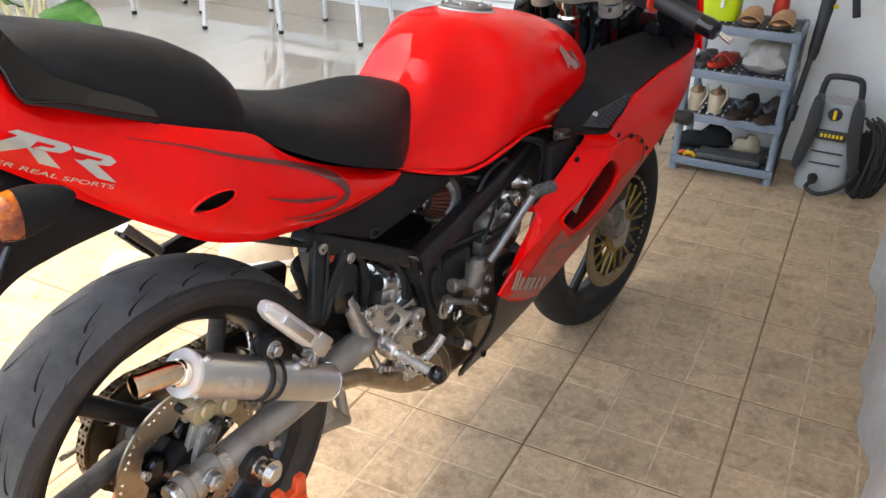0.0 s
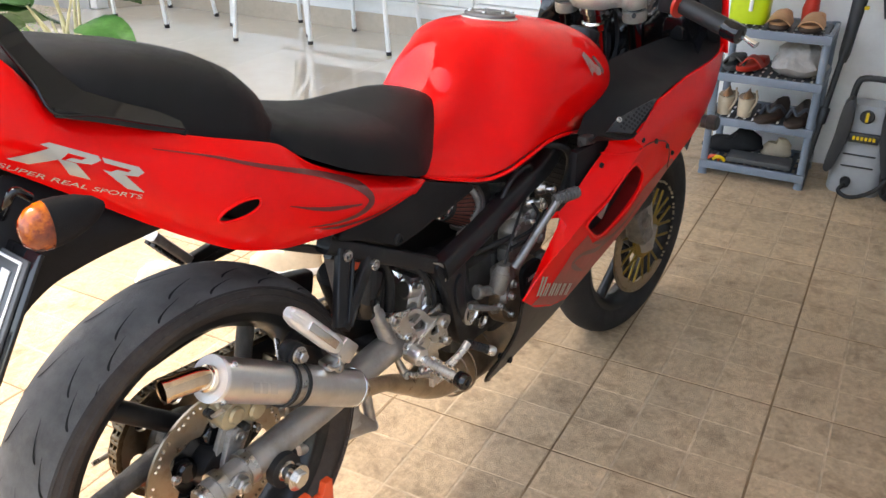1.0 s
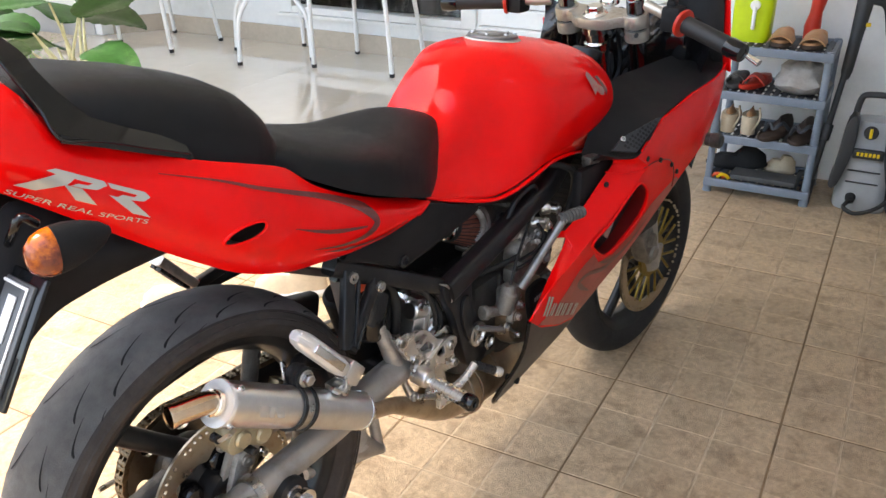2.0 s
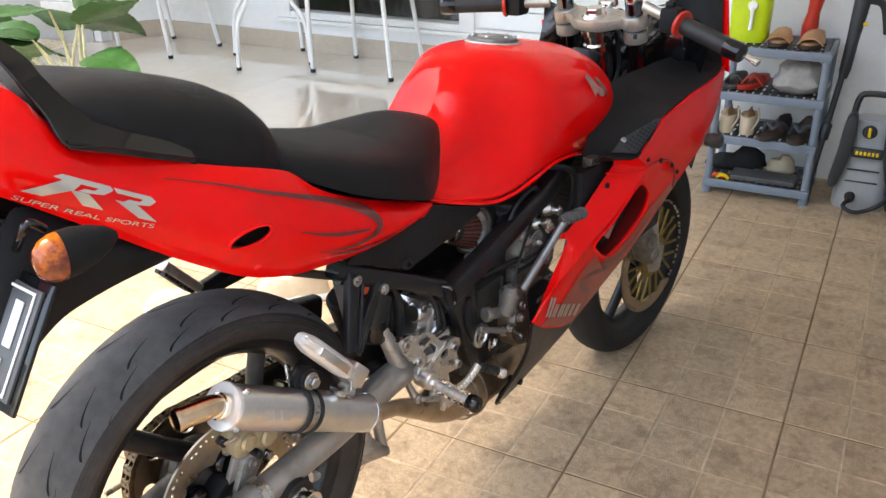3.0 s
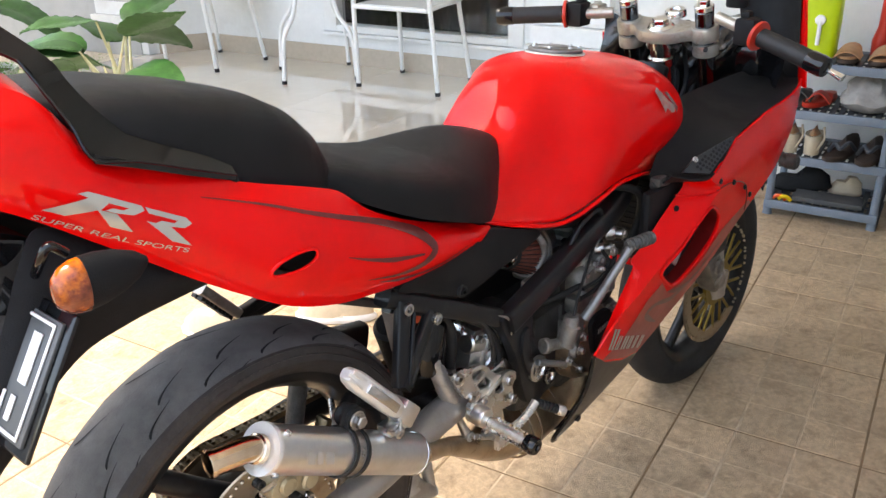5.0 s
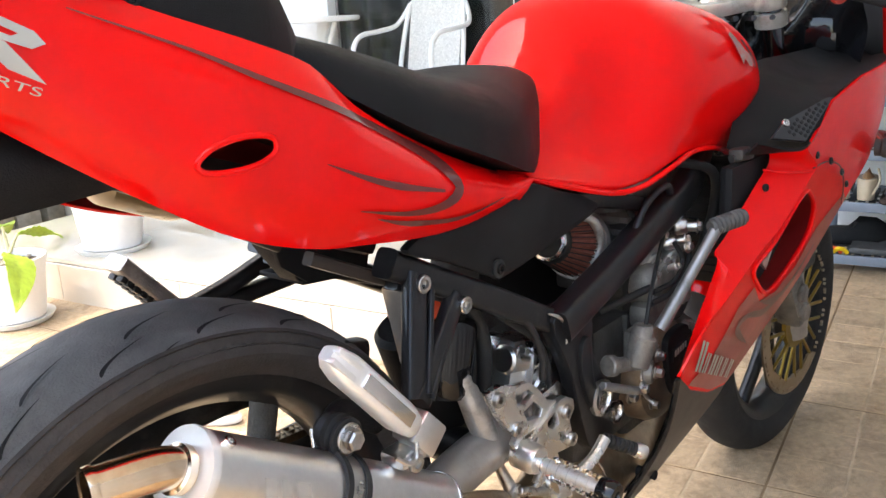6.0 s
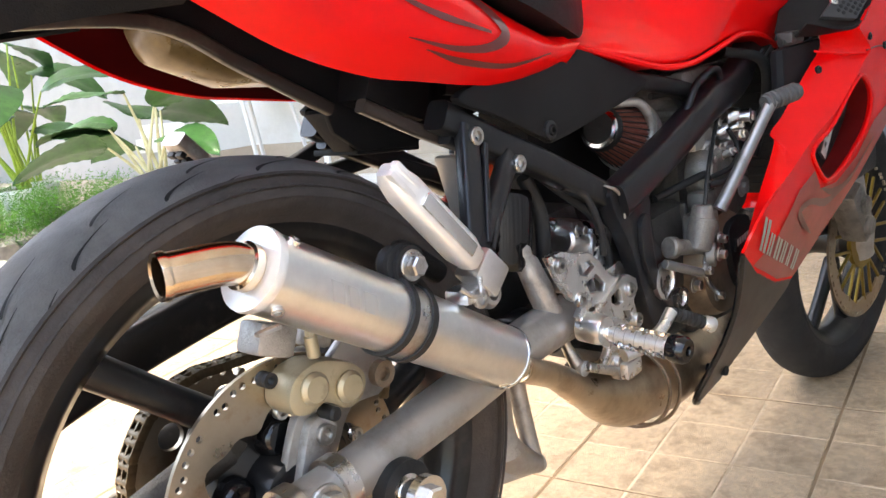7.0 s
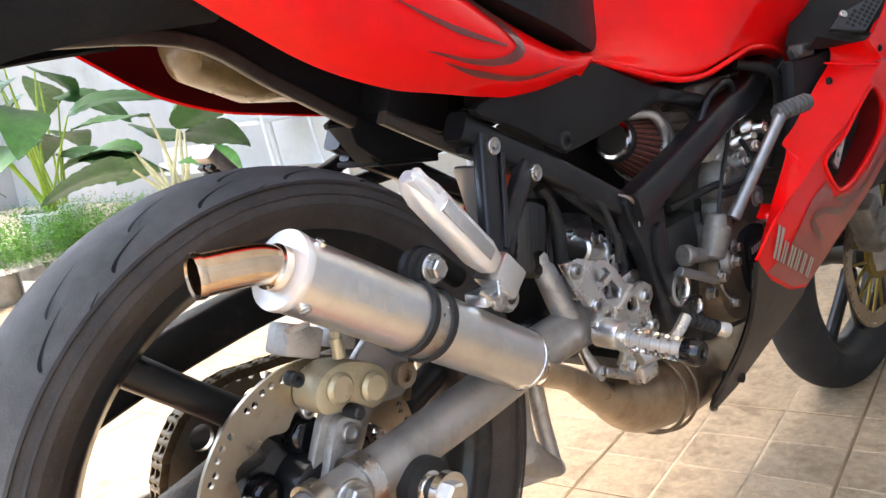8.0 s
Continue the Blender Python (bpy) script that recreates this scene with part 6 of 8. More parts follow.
part("floor_pan", box((0.62, 0, 0.365), (0.30, 0.12, 0.02), 0.008), M_ENGINE, engine)

# ---------------------------------------------------------------- fairing
def fair_y(x, z):
    """How far out the side fairing stands."""
    y = curve1(z, [(0.24, 0.098), (0.30, 0.128), (0.38, 0.165), (0.48, 0.194), (0.56, 0.207), (0.64, 0.221), (0.71, 0.234), (0.80, 0.238)])
    return y + 0.012 * max(0.0, min(1.0, (x - 0.85) / 0.35)) - 0.05 * max(0.0, (x - 1.12) / 0.25) ** 2


# the outline of the red side, from the upper rear corner round
OUT = [(0.866, 0.706), (0.915, 0.675), (0.896, 0.655), (0.83, 0.608), (0.753, 0.582), (0.68, 0.550), (0.60, 0.512), (0.566, 0.481), (0.62, 0.440), (0.70, 0.402), (0.765, 0.385), (0.83, 0.42), (0.93, 0.475), (1.04, 0.545), (1.13, 0.605), (1.20, 0.640), (1.255, 0.70), (1.31, 0.765), (1.345, 0.80), (1.22, 0.793), (1.07, 0.783), (0.945, 0.760)]


def fair_shell(outline, thick, step=0.016, hole=()):
    """A shell over an outline, following the fairing's surface."""
    bm = bmesh.new()
    edges = []
    for loop in (outline, hole) if hole else (outline,):
        vs = [bm.verts.new((x, 0, z)) for x, z in loop]
        edges += [bm.edges.new((vs[i], vs[(i + 1) % len(vs)])) for i in range(len(vs))]
    bmesh.ops.triangle_fill(bm, edges=edges, use_beauty=True)
    for _ in range(5):
        long = [e for e in bm.edges if e.calc_length() > step]
        if not long:
            break
        bmesh.ops.subdivide_edges(bm, edges=long, cuts=1)
        bmesh.ops.triangulate(bm, faces=list(bm.faces))
    for v in bm.verts:
        v.co.y = -fair_y(v.co.x, v.co.z)
    got = bmesh.ops.extrude_face_region(bm, geom=list(bm.faces))
    bmesh.ops.translate(bm, vec=(0, thick, 0), verts=[q for q in got["geom"] if isinstance(q, bmesh.types.BMVert)])
    return bm


slot_o = smooth2([(0.890, 0.638), (0.930, 0.628), (0.958, 0.600), (0.955, 0.565), (0.915, 0.535), (0.858, 0.512), (0.818, 0.512), (0.775, 0.540), (0.756, 0.566), (0.82, 0.588)], 4)
fairing = part("side_fairing", fair_shell(OUT, 0.004, 0.016, slot_o), M_RED, bike, "red side fairing with a cooling slot and a faded lower edge", angle=50)
far_side = fair_shell(OUT, 0.004, 0.03)
bmesh.ops.scale(far_side, vec=(1, -1, 1), verts=far_side.verts)
bmesh.ops.reverse_faces(far_side, faces=far_side.faces)
part("side_fairing", far_side, M_RED, bike, "red side fairing of the far side", angle=50)
lip = [Vector((x, -fair_y(x, z) - 0.0005, z)) for x, z in slot_o]
part("slot_lip", tube(lip + [lip[0]], 0.0035, 8, 1, smooth=False), M_RED, fairing)
inner = [p + Vector((0.012, 0.035, 0.004)) for p in lip]
# slot wall in darkened red, for the shade of the recess
part("slot_wall", loft([lip, inner], cap=False), M_REDDARK, fairing, "inside of the slot in darkened red")
# the rear-facing edge strip
STRIP_IN = [(0.860, -0.185, 0.703), (0.856, -0.185, 0.683), (0.817, -0.182, 0.660), (0.777, -0.180, 0.637), (0.733, -0.178, 0.611), (0.701, -0.176, 0.596), (0.698, -0.182, 0.583), (0.641, -0.185, 0.531), (0.608, -0.187, 0.500), (0.576, -0.189, 0.473)]
STRIP_OUT = [(x, -fair_y(x, z), z) for x, z in ((0.866, 0.7065), (0.915, 0.675), (0.896, 0.655), (0.83, 0.608), (0.753, 0.582), (0.715, 0.566), (0.68, 0.550), (0.64, 0.533), (0.60, 0.512), (0.566, 0.481))]
si, so = spline(STRIP_IN, 5), spline(STRIP_OUT, 5)
part("edge_strip", thicken(loft([si, [a.lerp(b, 0.5) + Vector((-0.002, -0.003, 0.001)) for a, b in zip(si, so)], so], cap=False, closed=False), 0.003), M_RED, fairing, "red flat edge of the fairing")
part("edge_highlight", tube([(0.812, -0.195, 0.684), (0.85, -0.215, 0.675), (0.905, -0.2285, 0.668)], 0.0018, 8), M_RED, fairing)
for p, ax in (((0.813, -0.1975, 0.660), (-0.35, -0.9, 0.2)), ((0.908, -0.2325, 0.690), (0, -1, 0.1)), ((0.965, -0.2345, 0.672), (0, -1, 0.1)), ((1.025, -0.2335, 0.645), (0, -1, 0.1)), ((1.06, -0.2315, 0.62), (0, -1, 0.1))):
    part("fairing_screw", socket_bolt(p, ax, 0.0052, 0.003), M_BLACK, fairing, "black fairing screw")
part("side_stud", lathe([(0.0005, 0.0), (0.014, 0.0), (0.014, 0.010), (0.016, 0.012), (0.016, 0.030), (0.012, 0.034), (0.0005, 0.034)], (1.195, -0.238, 0.655), (0, -1, 0), 24), M_ENGINE, fairing, "dark fairing stud")
part("seam", tube([(0.905, -0.2300, 0.672), (0.96, -0.2325, 0.672), (1.02, -0.233, 0.655), (1.045, -0.2325, 0.625), (1.05, -0.2295, 0.59)], 0.0012, 6), M_REDDARK, fairing)


# faded lower colours: two overlays with ragged upper edges
decal([(0.600, 0.455), (0.66, 0.470), (0.72, 0.520), (0.77, 0.535), (0.80, 0.505), (0.86, 0.500), (0.93, 0.523), (0.985, 0.565), (1.03, 0.582), (1.085, 0.600), (1.10, 0.588), (1.04, 0.547), (0.93, 0.478), (0.83, 0.424), (0.768, 0.390), (0.70, 0.407), (0.63, 0.441)], fair_y, 0.0012, "fade", M_FADE, fairing, "brownish red fade", 0.016)
swoosh([(0.79, 0.445), (0.75, 0.470), (0.73, 0.490), (0.765, 0.495), (0.83, 0.480), (0.90, 0.487)], [0.001, 0.005, 0.006, 0.004, 0.006, 0.001], fair_y, 0.0022, "swoosh", M_DECALDARK, fairing)
swoosh([(0.80, 0.505), (0.85, 0.490), (0.91, 0.495), (0.99, 0.540)], [0.001, 0.005, 0.005, 0.001], fair_y, 0.0022, "swoosh", M_DECALDARK, fairing)
# maker's name as plain slanted bars
for k, (w, h) in enumerate(((0.022, 0.040), (0.016, 0.026), (0.020, 0.026), (0.016, 0.026), (0.014, 0.026), (0.016, 0.026))):
    x0 = 0.607 + 0.0265 * k
    z0 = 0.473 - 0.0125 * k
    for q in ((0.0, 0.35), (0.55, 0.95)):
        decal([(x0 + w * q[0], z0 - 0.5 * w * q[0]), (x0 + w * q[1], z0 - 0.5 * w * q[1]), (x0 + w * q[1] + 0.006, z0 + h - 0.5 * w * q[1]), (x0 + w * q[0] + 0.006, z0 + h - 0.5 * w * q[0])], fair_y, 0.0024, "maker_bar", M_SILVER, fairing)
# lower belly panel
BELLY = [(0.566, 0.480), (0.575, 0.440), (0.583, 0.400), (0.580, 0.360), (0.572, 0.320), (0.565, 0.297), (0.570, 0.278), (0.586, 0.270), (0.632, 0.283), (0.70, 0.330), (0.765, 0.375), (0.768, 0.386), (0.70, 0.403), (0.62, 0.441)]
belly = part("belly_panel", fair_shell(BELLY, 0.004), M_BELLY, fairing, "dark grey-brown belly panel with scratches", angle=50)
part("belly_lip", tube([(x, -fair_y(x, z) + 0.002, z) for x, z in BELLY[:8]], 0.0038, 8, 3), M_GLOSS, belly)
# black plug standing for the shade in a screw hole
part("belly_hole", cyl((0.630, -0.1320, 0.299), (0.630, -0.10, 0.299), 0.0065, None, 16), M_GROOVE, belly)
part("belly_keel", thicken(sheet(lambda s, t: Vector((0.60 + 0.35 * s, -0.105 + 0.21 * t, 0.262 + 0.10 * s + 0.02 * (2 * t - 1) ** 2)), 12, 8), 0.004), M_BELLY, belly)
# far side of the fairing, simpler, as it is only seen past the front wheel
far = fair_shell(OUT, 0.004, 0.03)
bmesh.ops.scale(far, vec=(1, -1, 1), verts=far.verts)
# darkened red stands for the shade on its inner side
part("side_fairing", far, M_REDDARK, bike, "far side fairing in darkened red")
# black inner panel with its drilled vent
IN_A = [(0.80, -0.150, 0.715), (0.85, -0.138, 0.745), (0.91, -0.120, 0.790), (0.99, -0.112, 0.810), (1.10, -0.115, 0.812), (1.24, -0.130, 0.815), (1.33, -0.17, 0.815)]
IN_B = [(0.800, -0.190, 0.722), (0.866, -0.2325, 0.7085), (0.945, -0.2365, 0.761), (1.02, -0.2385, 0.777), (1.08, -0.2395, 0.783), (1.22, -0.238, 0.793), (1.34, -0.20, 0.800)]
ia, ib = spline(IN_A, 6), spline(IN_B, 6)
panel = part("inner_panel", thicken(loft([ia, [a.lerp(b, 0.33) + Vector((0, 0, -0.010)) for a, b in zip(ia, ib)], [a.lerp(b, 0.66) + Vector((0, 0, -0.012)) for a, b in zip(ia, ib)], ib], cap=False, closed=False), 0.003), M_BLACK, bike, "matt black inner fairing panel")
V0, VX, VY = Vector((0.866, -0.2260, 0.7150)), Vector((0.072, -0.0070, 0.0435)), Vector((-0.041, 0.0260, 0.0085))
vent = [V0 - VX * 0.06, V0 + VX * 1.04, V0 + VX * 1.04 + VY * 0.16, V0 + VX * 0.36 + VY * 1.05, V0 - VX * 0.06 + VY * 1.1]
vn = VX.cross(VY).normalized()
if vn.z < 0:
    vn = -vn
bmv = bmesh.new()
lo = [bmv.verts.new(p + vn * 0.004) for p in vent]
hi = [bmv.verts.new(p + vn * 0.010) for p in vent]
bmv.faces.new(lo)
bmv.faces.new(hi)
for i in range(5):
    bmv.faces.new((lo[i], lo[(i + 1) % 5], hi[(i + 1) % 5], hi[i]))
ventp = part("vent_panel", bmv, M_WASHBLK, panel, "drilled black vent panel")
# flat black discs for the holes, their shade put into the colour
for i in range(9):
    for j in range(5):
        f, q = 0.06 + 0.102 * i + (0.05 if j % 2 else 0), 0.12 + 0.19 * j
        if q > 1.22 - 1.05 * f or f > 1 or (i < 3 and j > 3):
            continue
        c = V0 + VX * f + VY * q
        part("vent_hole", cyl(c + vn * 0.0095, c + vn * 0.0108, 0.0027, None, 8), M_GROOVE, ventp)
part("vent_screw", socket_bolt(V0 + VX * 0.30 + VY * 1.0 + vn * 0.010, vn, 0.0055, 0.004), M_STEEL, ventp)
part("hinge_clip", join(box((0.806, -0.165, 0.706), (0.03, 0.02, 0.014), 0.003), cyl((0.79, -0.16, 0.70), (0.82, -0.175, 0.702), 0.006, None, 12)), M_ENGINE, panel)
# perforated bracket seen in the slot
BR0, BR1 = Vector((0.845, -0.186, 0.540)), Vector((0.925, -0.190, 0.640))
bdir = (BR1 - BR0)
part("slot_bracket", plate([(-0.010, 0), (0.010, 0), (0.010, bdir.length), (-0.010, bdir.length)], -0.002, 0.002, [circle2(0, 0.018 + 0.016 * k, 0.0042, 10) for k in range(4)] + [smooth2([(-0.004, 0.090), (0.004, 0.090), (0.004, 0.122), (-0.004, 0.122)], 2)],
            place=lambda x, y, z: BR0 + bdir * (z / bdir.length) + Vector((0.75, 0, -0.62)) * x + Vector((0, y - 0.1 * abs(x), 0))), M_ALU, fairing, "perforated silver bracket inside the slot")
# black box added behind the slot, standing for the dark inside the fairing
part("slot_black", box((0.945, -0.165, 0.580), (0.37, 0.02, 0.23), 0.01), M_BLACK, fairing)
# upper cowl and the wrapped space in front of the forks
cowl = part("upper_cowl", thicken(sheet(lambda s, t: Vector((1.30 + 0.10 * s - 0.05 * t + 0.12 * math.sin(math.pi * min(1, s)) * t, -0.235 + 0.175 * s + 0.02 * t, 0.78 + 0.02 * s + 0.30 * t)), 14, 14), 0.004), M_RED, bike, "red upper cowl")
part("cowl_lining", sheet(lambda s, t: Vector((1.292 + 0.10 * (0.1 + 0.9 * s) - 0.05 * t + 0.12 * math.sin(math.pi * min(1, 0.1 + 0.9 * s)) * t, -0.232 + 0.175 * (0.1 + 0.9 * s) + 0.02 * t, 0.785 + 0.02 * s + 0.29 * t)), 14, 14), M_BLACK, cowl, "black inner lining")
part("cowl_far", thicken(sheet(lambda s, t: Vector((1.30 + 0.10 * s - 0.05 * t, 0.235 - 0.175 * s - 0.02 * t, 0.74 + 0.02 * s + 0.12 * t)), 14, 14), 0.004), M_RED, cowl)
part("cowl_nose", thicken(sheet(lambda s, t: Vector((1.40 - 0.05 * t, -0.06 + 0.12 * s, 0.76 + 0.12 * t)), 4, 10), 0.004), M_RED, cowl)
wrap = part("wrapping", sheet(lambda s, t: Vector((1.225 + 0.03 * math.sin(9 * s + 5 * t) * math.sin(7 * t) + 0.012 * math.sin(31 * s + 17 * t), -0.20 + 0.40 * s, 0.57 + 0.33 * t + 0.006 * math.sin(40 * s))), 60, 60), M_WRAP, bike, "wrinkled black plastic film behind the forks")
part("meter_box", box((1.255, -0.10, 0.835), (0.06, 0.12, 0.06), 0.012), M_GLOSS, wrap)

# ---------------------------------------------------------------- front end
RAKE = Vector((-0.25, 0, 0.968)).normalized()
fork_base = FRONT + Vector((-0.035, 0, 0.0))
fork = None
for sy in (-1, 1):
    b = fork_base + Vector((0, sy * 0.086, 0))
    bm = cyl(STEER @ (b + RAKE * 0.30 - FRONT), STEER @ (b + RAKE * 0.677 - FRONT), 0.0185, None, 28, 0.002)
    if fork is None:
        fork = part("front_fork", bm, M_BLUESTEEL, bike, "polished telescopic fork with grey lower legs")
    else:
        part("fork_tube", bm, M_BLUESTEEL, fork)
    part("fork_leg", join(cyl(STEER @ (b + RAKE * -0.03 - FRONT), STEER @ (b + RAKE * 0.32 - FRONT), 0.026, None, 28, 0.004), cyl(STEER @ (b + Vector((0.02, sy * 0.0, -0.02)) - FRONT), STEER @ (b + Vector((0.03, 0, 0.03)) - FRONT), 0.02, None, 20, 0.003)), M_SWING, fork, "grey fork leg")
    part("fork_cap", join(cyl(STEER @ (b + RAKE * 0.677 - FRONT), STEER @ (b + RAKE * 0.689 - FRONT), 0.019, None, 24, 0.002), cyl(STEER @ (b + RAKE * 0.687 - FRONT), STEER @ (b + RAKE * 0.699 - FRONT), 0.0115, None, 6, 0.001)), M_POLISH, fork)
    part("clamp_ring", lathe([(0.0185, -0.014), (0.026, -0.014), (0.027, -0.011), (0.027, 0.011), (0.0255, 0.014), (0.0185, 0.014)], STEER @ (b + RAKE * 0.632 - FRONT), STEER.to_3x3() @ RAKE, 32), M_CHAMP, fork)
ctr = fork_base + RAKE * 0.632
top_outline = smooth2([(-0.086, 0.024), (-0.05, 0.022), (0.0, 0.028), (0.05, 0.022), (0.086, 0.024), (0.090, -0.018), (0.06, -0.026), (0.03, -0.050), (-0.03, -0.050), (-0.06, -0.026), (-0.090, -0.018)], 5)
ex = RAKE.cross(Vector((0, 1, 0))).normalized()
if ex.x < 0:
    ex = -ex
part("top_clamp", plate(top_outline, -0.012, 0.012, bevel=0.004, place=lambda x, y, z: STEER @ (ctr + Vector((0, 1, 0)) * x + ex * z + RAKE * y - FRONT)), M_CHAMP, fork, "champagne-coloured top clamp")
part("stem_nut", join(lathe([(0.0005, 0.010), (0.026, 0.010), (0.027, 0.013), (0.022, 0.018), (0.0005, 0.018)], STEER @ (ctr + ex * -0.02 - FRONT), STEER.to_3x3() @ RAKE, 28), cyl(STEER @ (ctr + ex * -0.02 + RAKE * 0.016 - FRONT), STEER @ (ctr + ex * -0.02 + RAKE * 0.030 - FRONT), 0.017, None, 6, 0.002)), M_POLISH, fork, "polished steering stem nut")
part("ignition_lock", lathe([(0.0005, 0.012), (0.022, 0.012), (0.022, 0.022), (0.019, 0.026), (0.012, 0.026), (0.010, 0.022), (0.0005, 0.022)], STEER @ (ctr + ex * 0.038 - FRONT), STEER.to_3x3() @ RAKE, 28), M_POLISH, fork, "round ignition lock")
part("steering_stem", lathe([(0.0005, -0.14), (0.024, -0.14), (0.024, -0.07), (0.030, -0.065), (0.030, -0.050), (0.026, -0.046), (0.026, -0.030), (0.032, -0.026), (0.032, -0.012), (0.0005, -0.012)], STEER @ (ctr + ex * -0.02 - FRONT), STEER.to_3x3() @ RAKE, 32), M_POLISH, fork, "bright steering bearing collar")
lowc = fork_base + RAKE * 0.44
part("lower_clamp", plate(top_outline, -0.016, 0.016, bevel=0.004, place=lambda x, y, z: STEER @ (lowc + Vector((0, 1, 0)) * x + ex * z + RAKE * y - FRONT)), M_ENGINE, fork)
# clip-on bars, grips and levers
for sy in (-1, 1):
    inner_p = Vector((1.112, -0.112, 0.936)) if sy < 0 else Vector((1.10, 0.105, 0.930))
    outer_p = Vector((1.052, -0.333, 0.878)) if sy < 0 else Vector((1.005, 0.333, 0.918))
    bd = (outer_p - inner_p).normalized()
    bars = part("handlebar", join(cyl(inner_p, outer_p - bd * 0.01, 0.011, None, 20), lathe([(0.0185, -0.012), (0.0255, -0.012), (0.0265, 0.0), (0.0255, 0.012), (0.0185, 0.012)], STEER @ (fork_base + Vector((0, sy * 0.086, 0)) + RAKE * 0.60 - FRONT), RAKE, 28)), M_CHAMP, bike, "clip-on handlebar with a black grip")
    part("grip", lathe([(0.0005, 0.105), (0.0175, 0.105)] + [(0.0168 + 0.0008 * (k % 2), 0.107 + 0.0028 * k) for k in range(36)] + [(0.017, 0.209), (0.0005, 0.210)], inner_p, bd, 28), M_RUBBER, bars, "ribbed black rubber grip")
    part("grip_flange", lathe([(0.010, 0.094), (0.027, 0.094), (0.028, 0.097), (0.027, 0.1005), (0.010, 0.1005)], inner_p, bd, 32), M_REDPL, bars, "red throttle ring")
    part("bar_end", lathe([(0.0005, 0.208), (0.0178, 0.208), (0.0188, 0.212), (0.0188, 0.236), (0.0172, 0.243), (0.009, 0.244), (0.008, 0.242), (0.0005, 0.242)], inner_p, bd, 32), M_GLOSS, bars, "gloss black bar end")
    part("switch_box", join(box(inner_p + bd * 0.072, (0.045, 0.04, 0.05), 0.010), box(inner_p + bd * 0.066 + Vector((0, 0, 0.028)), (0.02, 0.018, 0.012), 0.004)), M_BLACK, bars, "black switch housing")
    part("lever", tube([inner_p + bd * 0.055 + Vector((0.035, 0, 0.0)), inner_p + bd * 0.10 + Vector((0.060, 0, -0.008)), inner_p + bd * 0.17 + Vector((0.060, 0, -0.014)), inner_p + bd * 0.235 + Vector((0.052, 0, -0.018)), inner_p + bd * 0.262 + Vector((0.050, 0, -0.020))], [0.008, 0.007, 0.006, 0.0055, 0.008], 12, 6, flat=0.7), M_POLISH, bars, "polished hand lever")
    part("lever_perch", join(box(inner_p + bd * 0.045 + Vector((0.02, 0, 0.004)), (0.04, 0.03, 0.026), 0.006), cyl(inner_p + bd * 0.05 + Vector((0.034, 0, -0.015)), inner_p + bd * 0.05 + Vector((0.034, 0, 0.02)), 0.008, None, 16, 0.001)), M_CHAMP, bars)
    part("reservoir", lathe([(0.0005, 0), (0.019, 0), (0.021, 0.004), (0.021, 0.03), (0.018, 0.034), (0.0005, 0.034)], inner_p + bd * 0.02 + Vector((0.045, 0, 0.02)), (0, 0, 1), 28), M_BLACK, bars) if sy < 0 else None
for k in range(5):
    y0 = -0.06 + 0.03 * k
    part("cable", tube([(1.12, y0 - 0.03, 0.87), (1.19, y0 + 0.02 * math.sin(k), 0.86), (1.20, y0 * 0.6, 0.78), (1.14, y0 * 0.4, 0.70), (1.05, y0 * 0.5, 0.66)], 0.0045, 8), M_RUBBER, fork, "black control cable")
# front wheel
def steered(bm):
    bmesh.ops.transform(bm, matrix=Matrix.Translation(FRONT_SET) @ STEER @ Matrix.Translation(-FRONT), verts=bm.verts)
    return bm


F_OUT, F_RIM, F_HALF = 0.2766, 0.208, 0.047
front_rim = part("front_wheel", steered(wheel_rim(FRONT, F_RIM, 0.036)), M_RIM, bike, "black-painted alloy front wheel")
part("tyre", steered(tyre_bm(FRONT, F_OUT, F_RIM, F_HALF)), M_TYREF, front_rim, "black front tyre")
for k in range(3):
    for a1 in (0, 45):
        part("spoke", steered(spoke(20 + 120 * k, 0.045, a1 + 120 * k, F_RIM - 0.024, FRONT)), M_RIM, front_rim)
part("hub", steered(lathe([(0.010, -0.055), (0.034, -0.055), (0.040, -0.04), (0.034, -0.02), (0.034, 0.02), (0.040, 0.04), (0.034, 0.055), (0.010, 0.055)], FRONT, (0, 1, 0), 32)), M_RIM, front_rim)
part("brake_disc", steered(disc_bm(0.150, 0.120, -0.066, FRONT, 10, 26, 0.004)), M_DISC, front_rim, "drilled steel front brake disc")
for k in range(10):
    a = 2 * math.pi * k / 10
    p0 = FRONT + Vector((0.050 * math.cos(a + 0.25), -0.066, 0.050 * math.sin(a + 0.25)))
    p1 = FRONT + Vector((0.124 * math.cos(a), -0.066, 0.124 * math.sin(a)))
    a2 = a + 0.36
    p2 = FRONT + Vector((0.124 * math.cos(a2), -0.066, 0.124 * math.sin(a2)))
    part("spider_arm", steered(beam([p0, p0.lerp(p1, 0.5), p1], 0.005, 0.006, 2)), M_GOLD, front_rim)
    part("spider_arm", steered(beam([p0, p0.lerp(p2, 0.5), p2], 0.005, 0.006, 2)), M_GOLD, front_rim)
part("disc_spider", steered(join(lathe([(0.036, -0.07), (0.056, -0.07), (0.056, -0.062), (0.036, -0.062)], FRONT, (0, 1, 0), 32))), M_GOLD, front_rim, "gold lattice disc carrier")
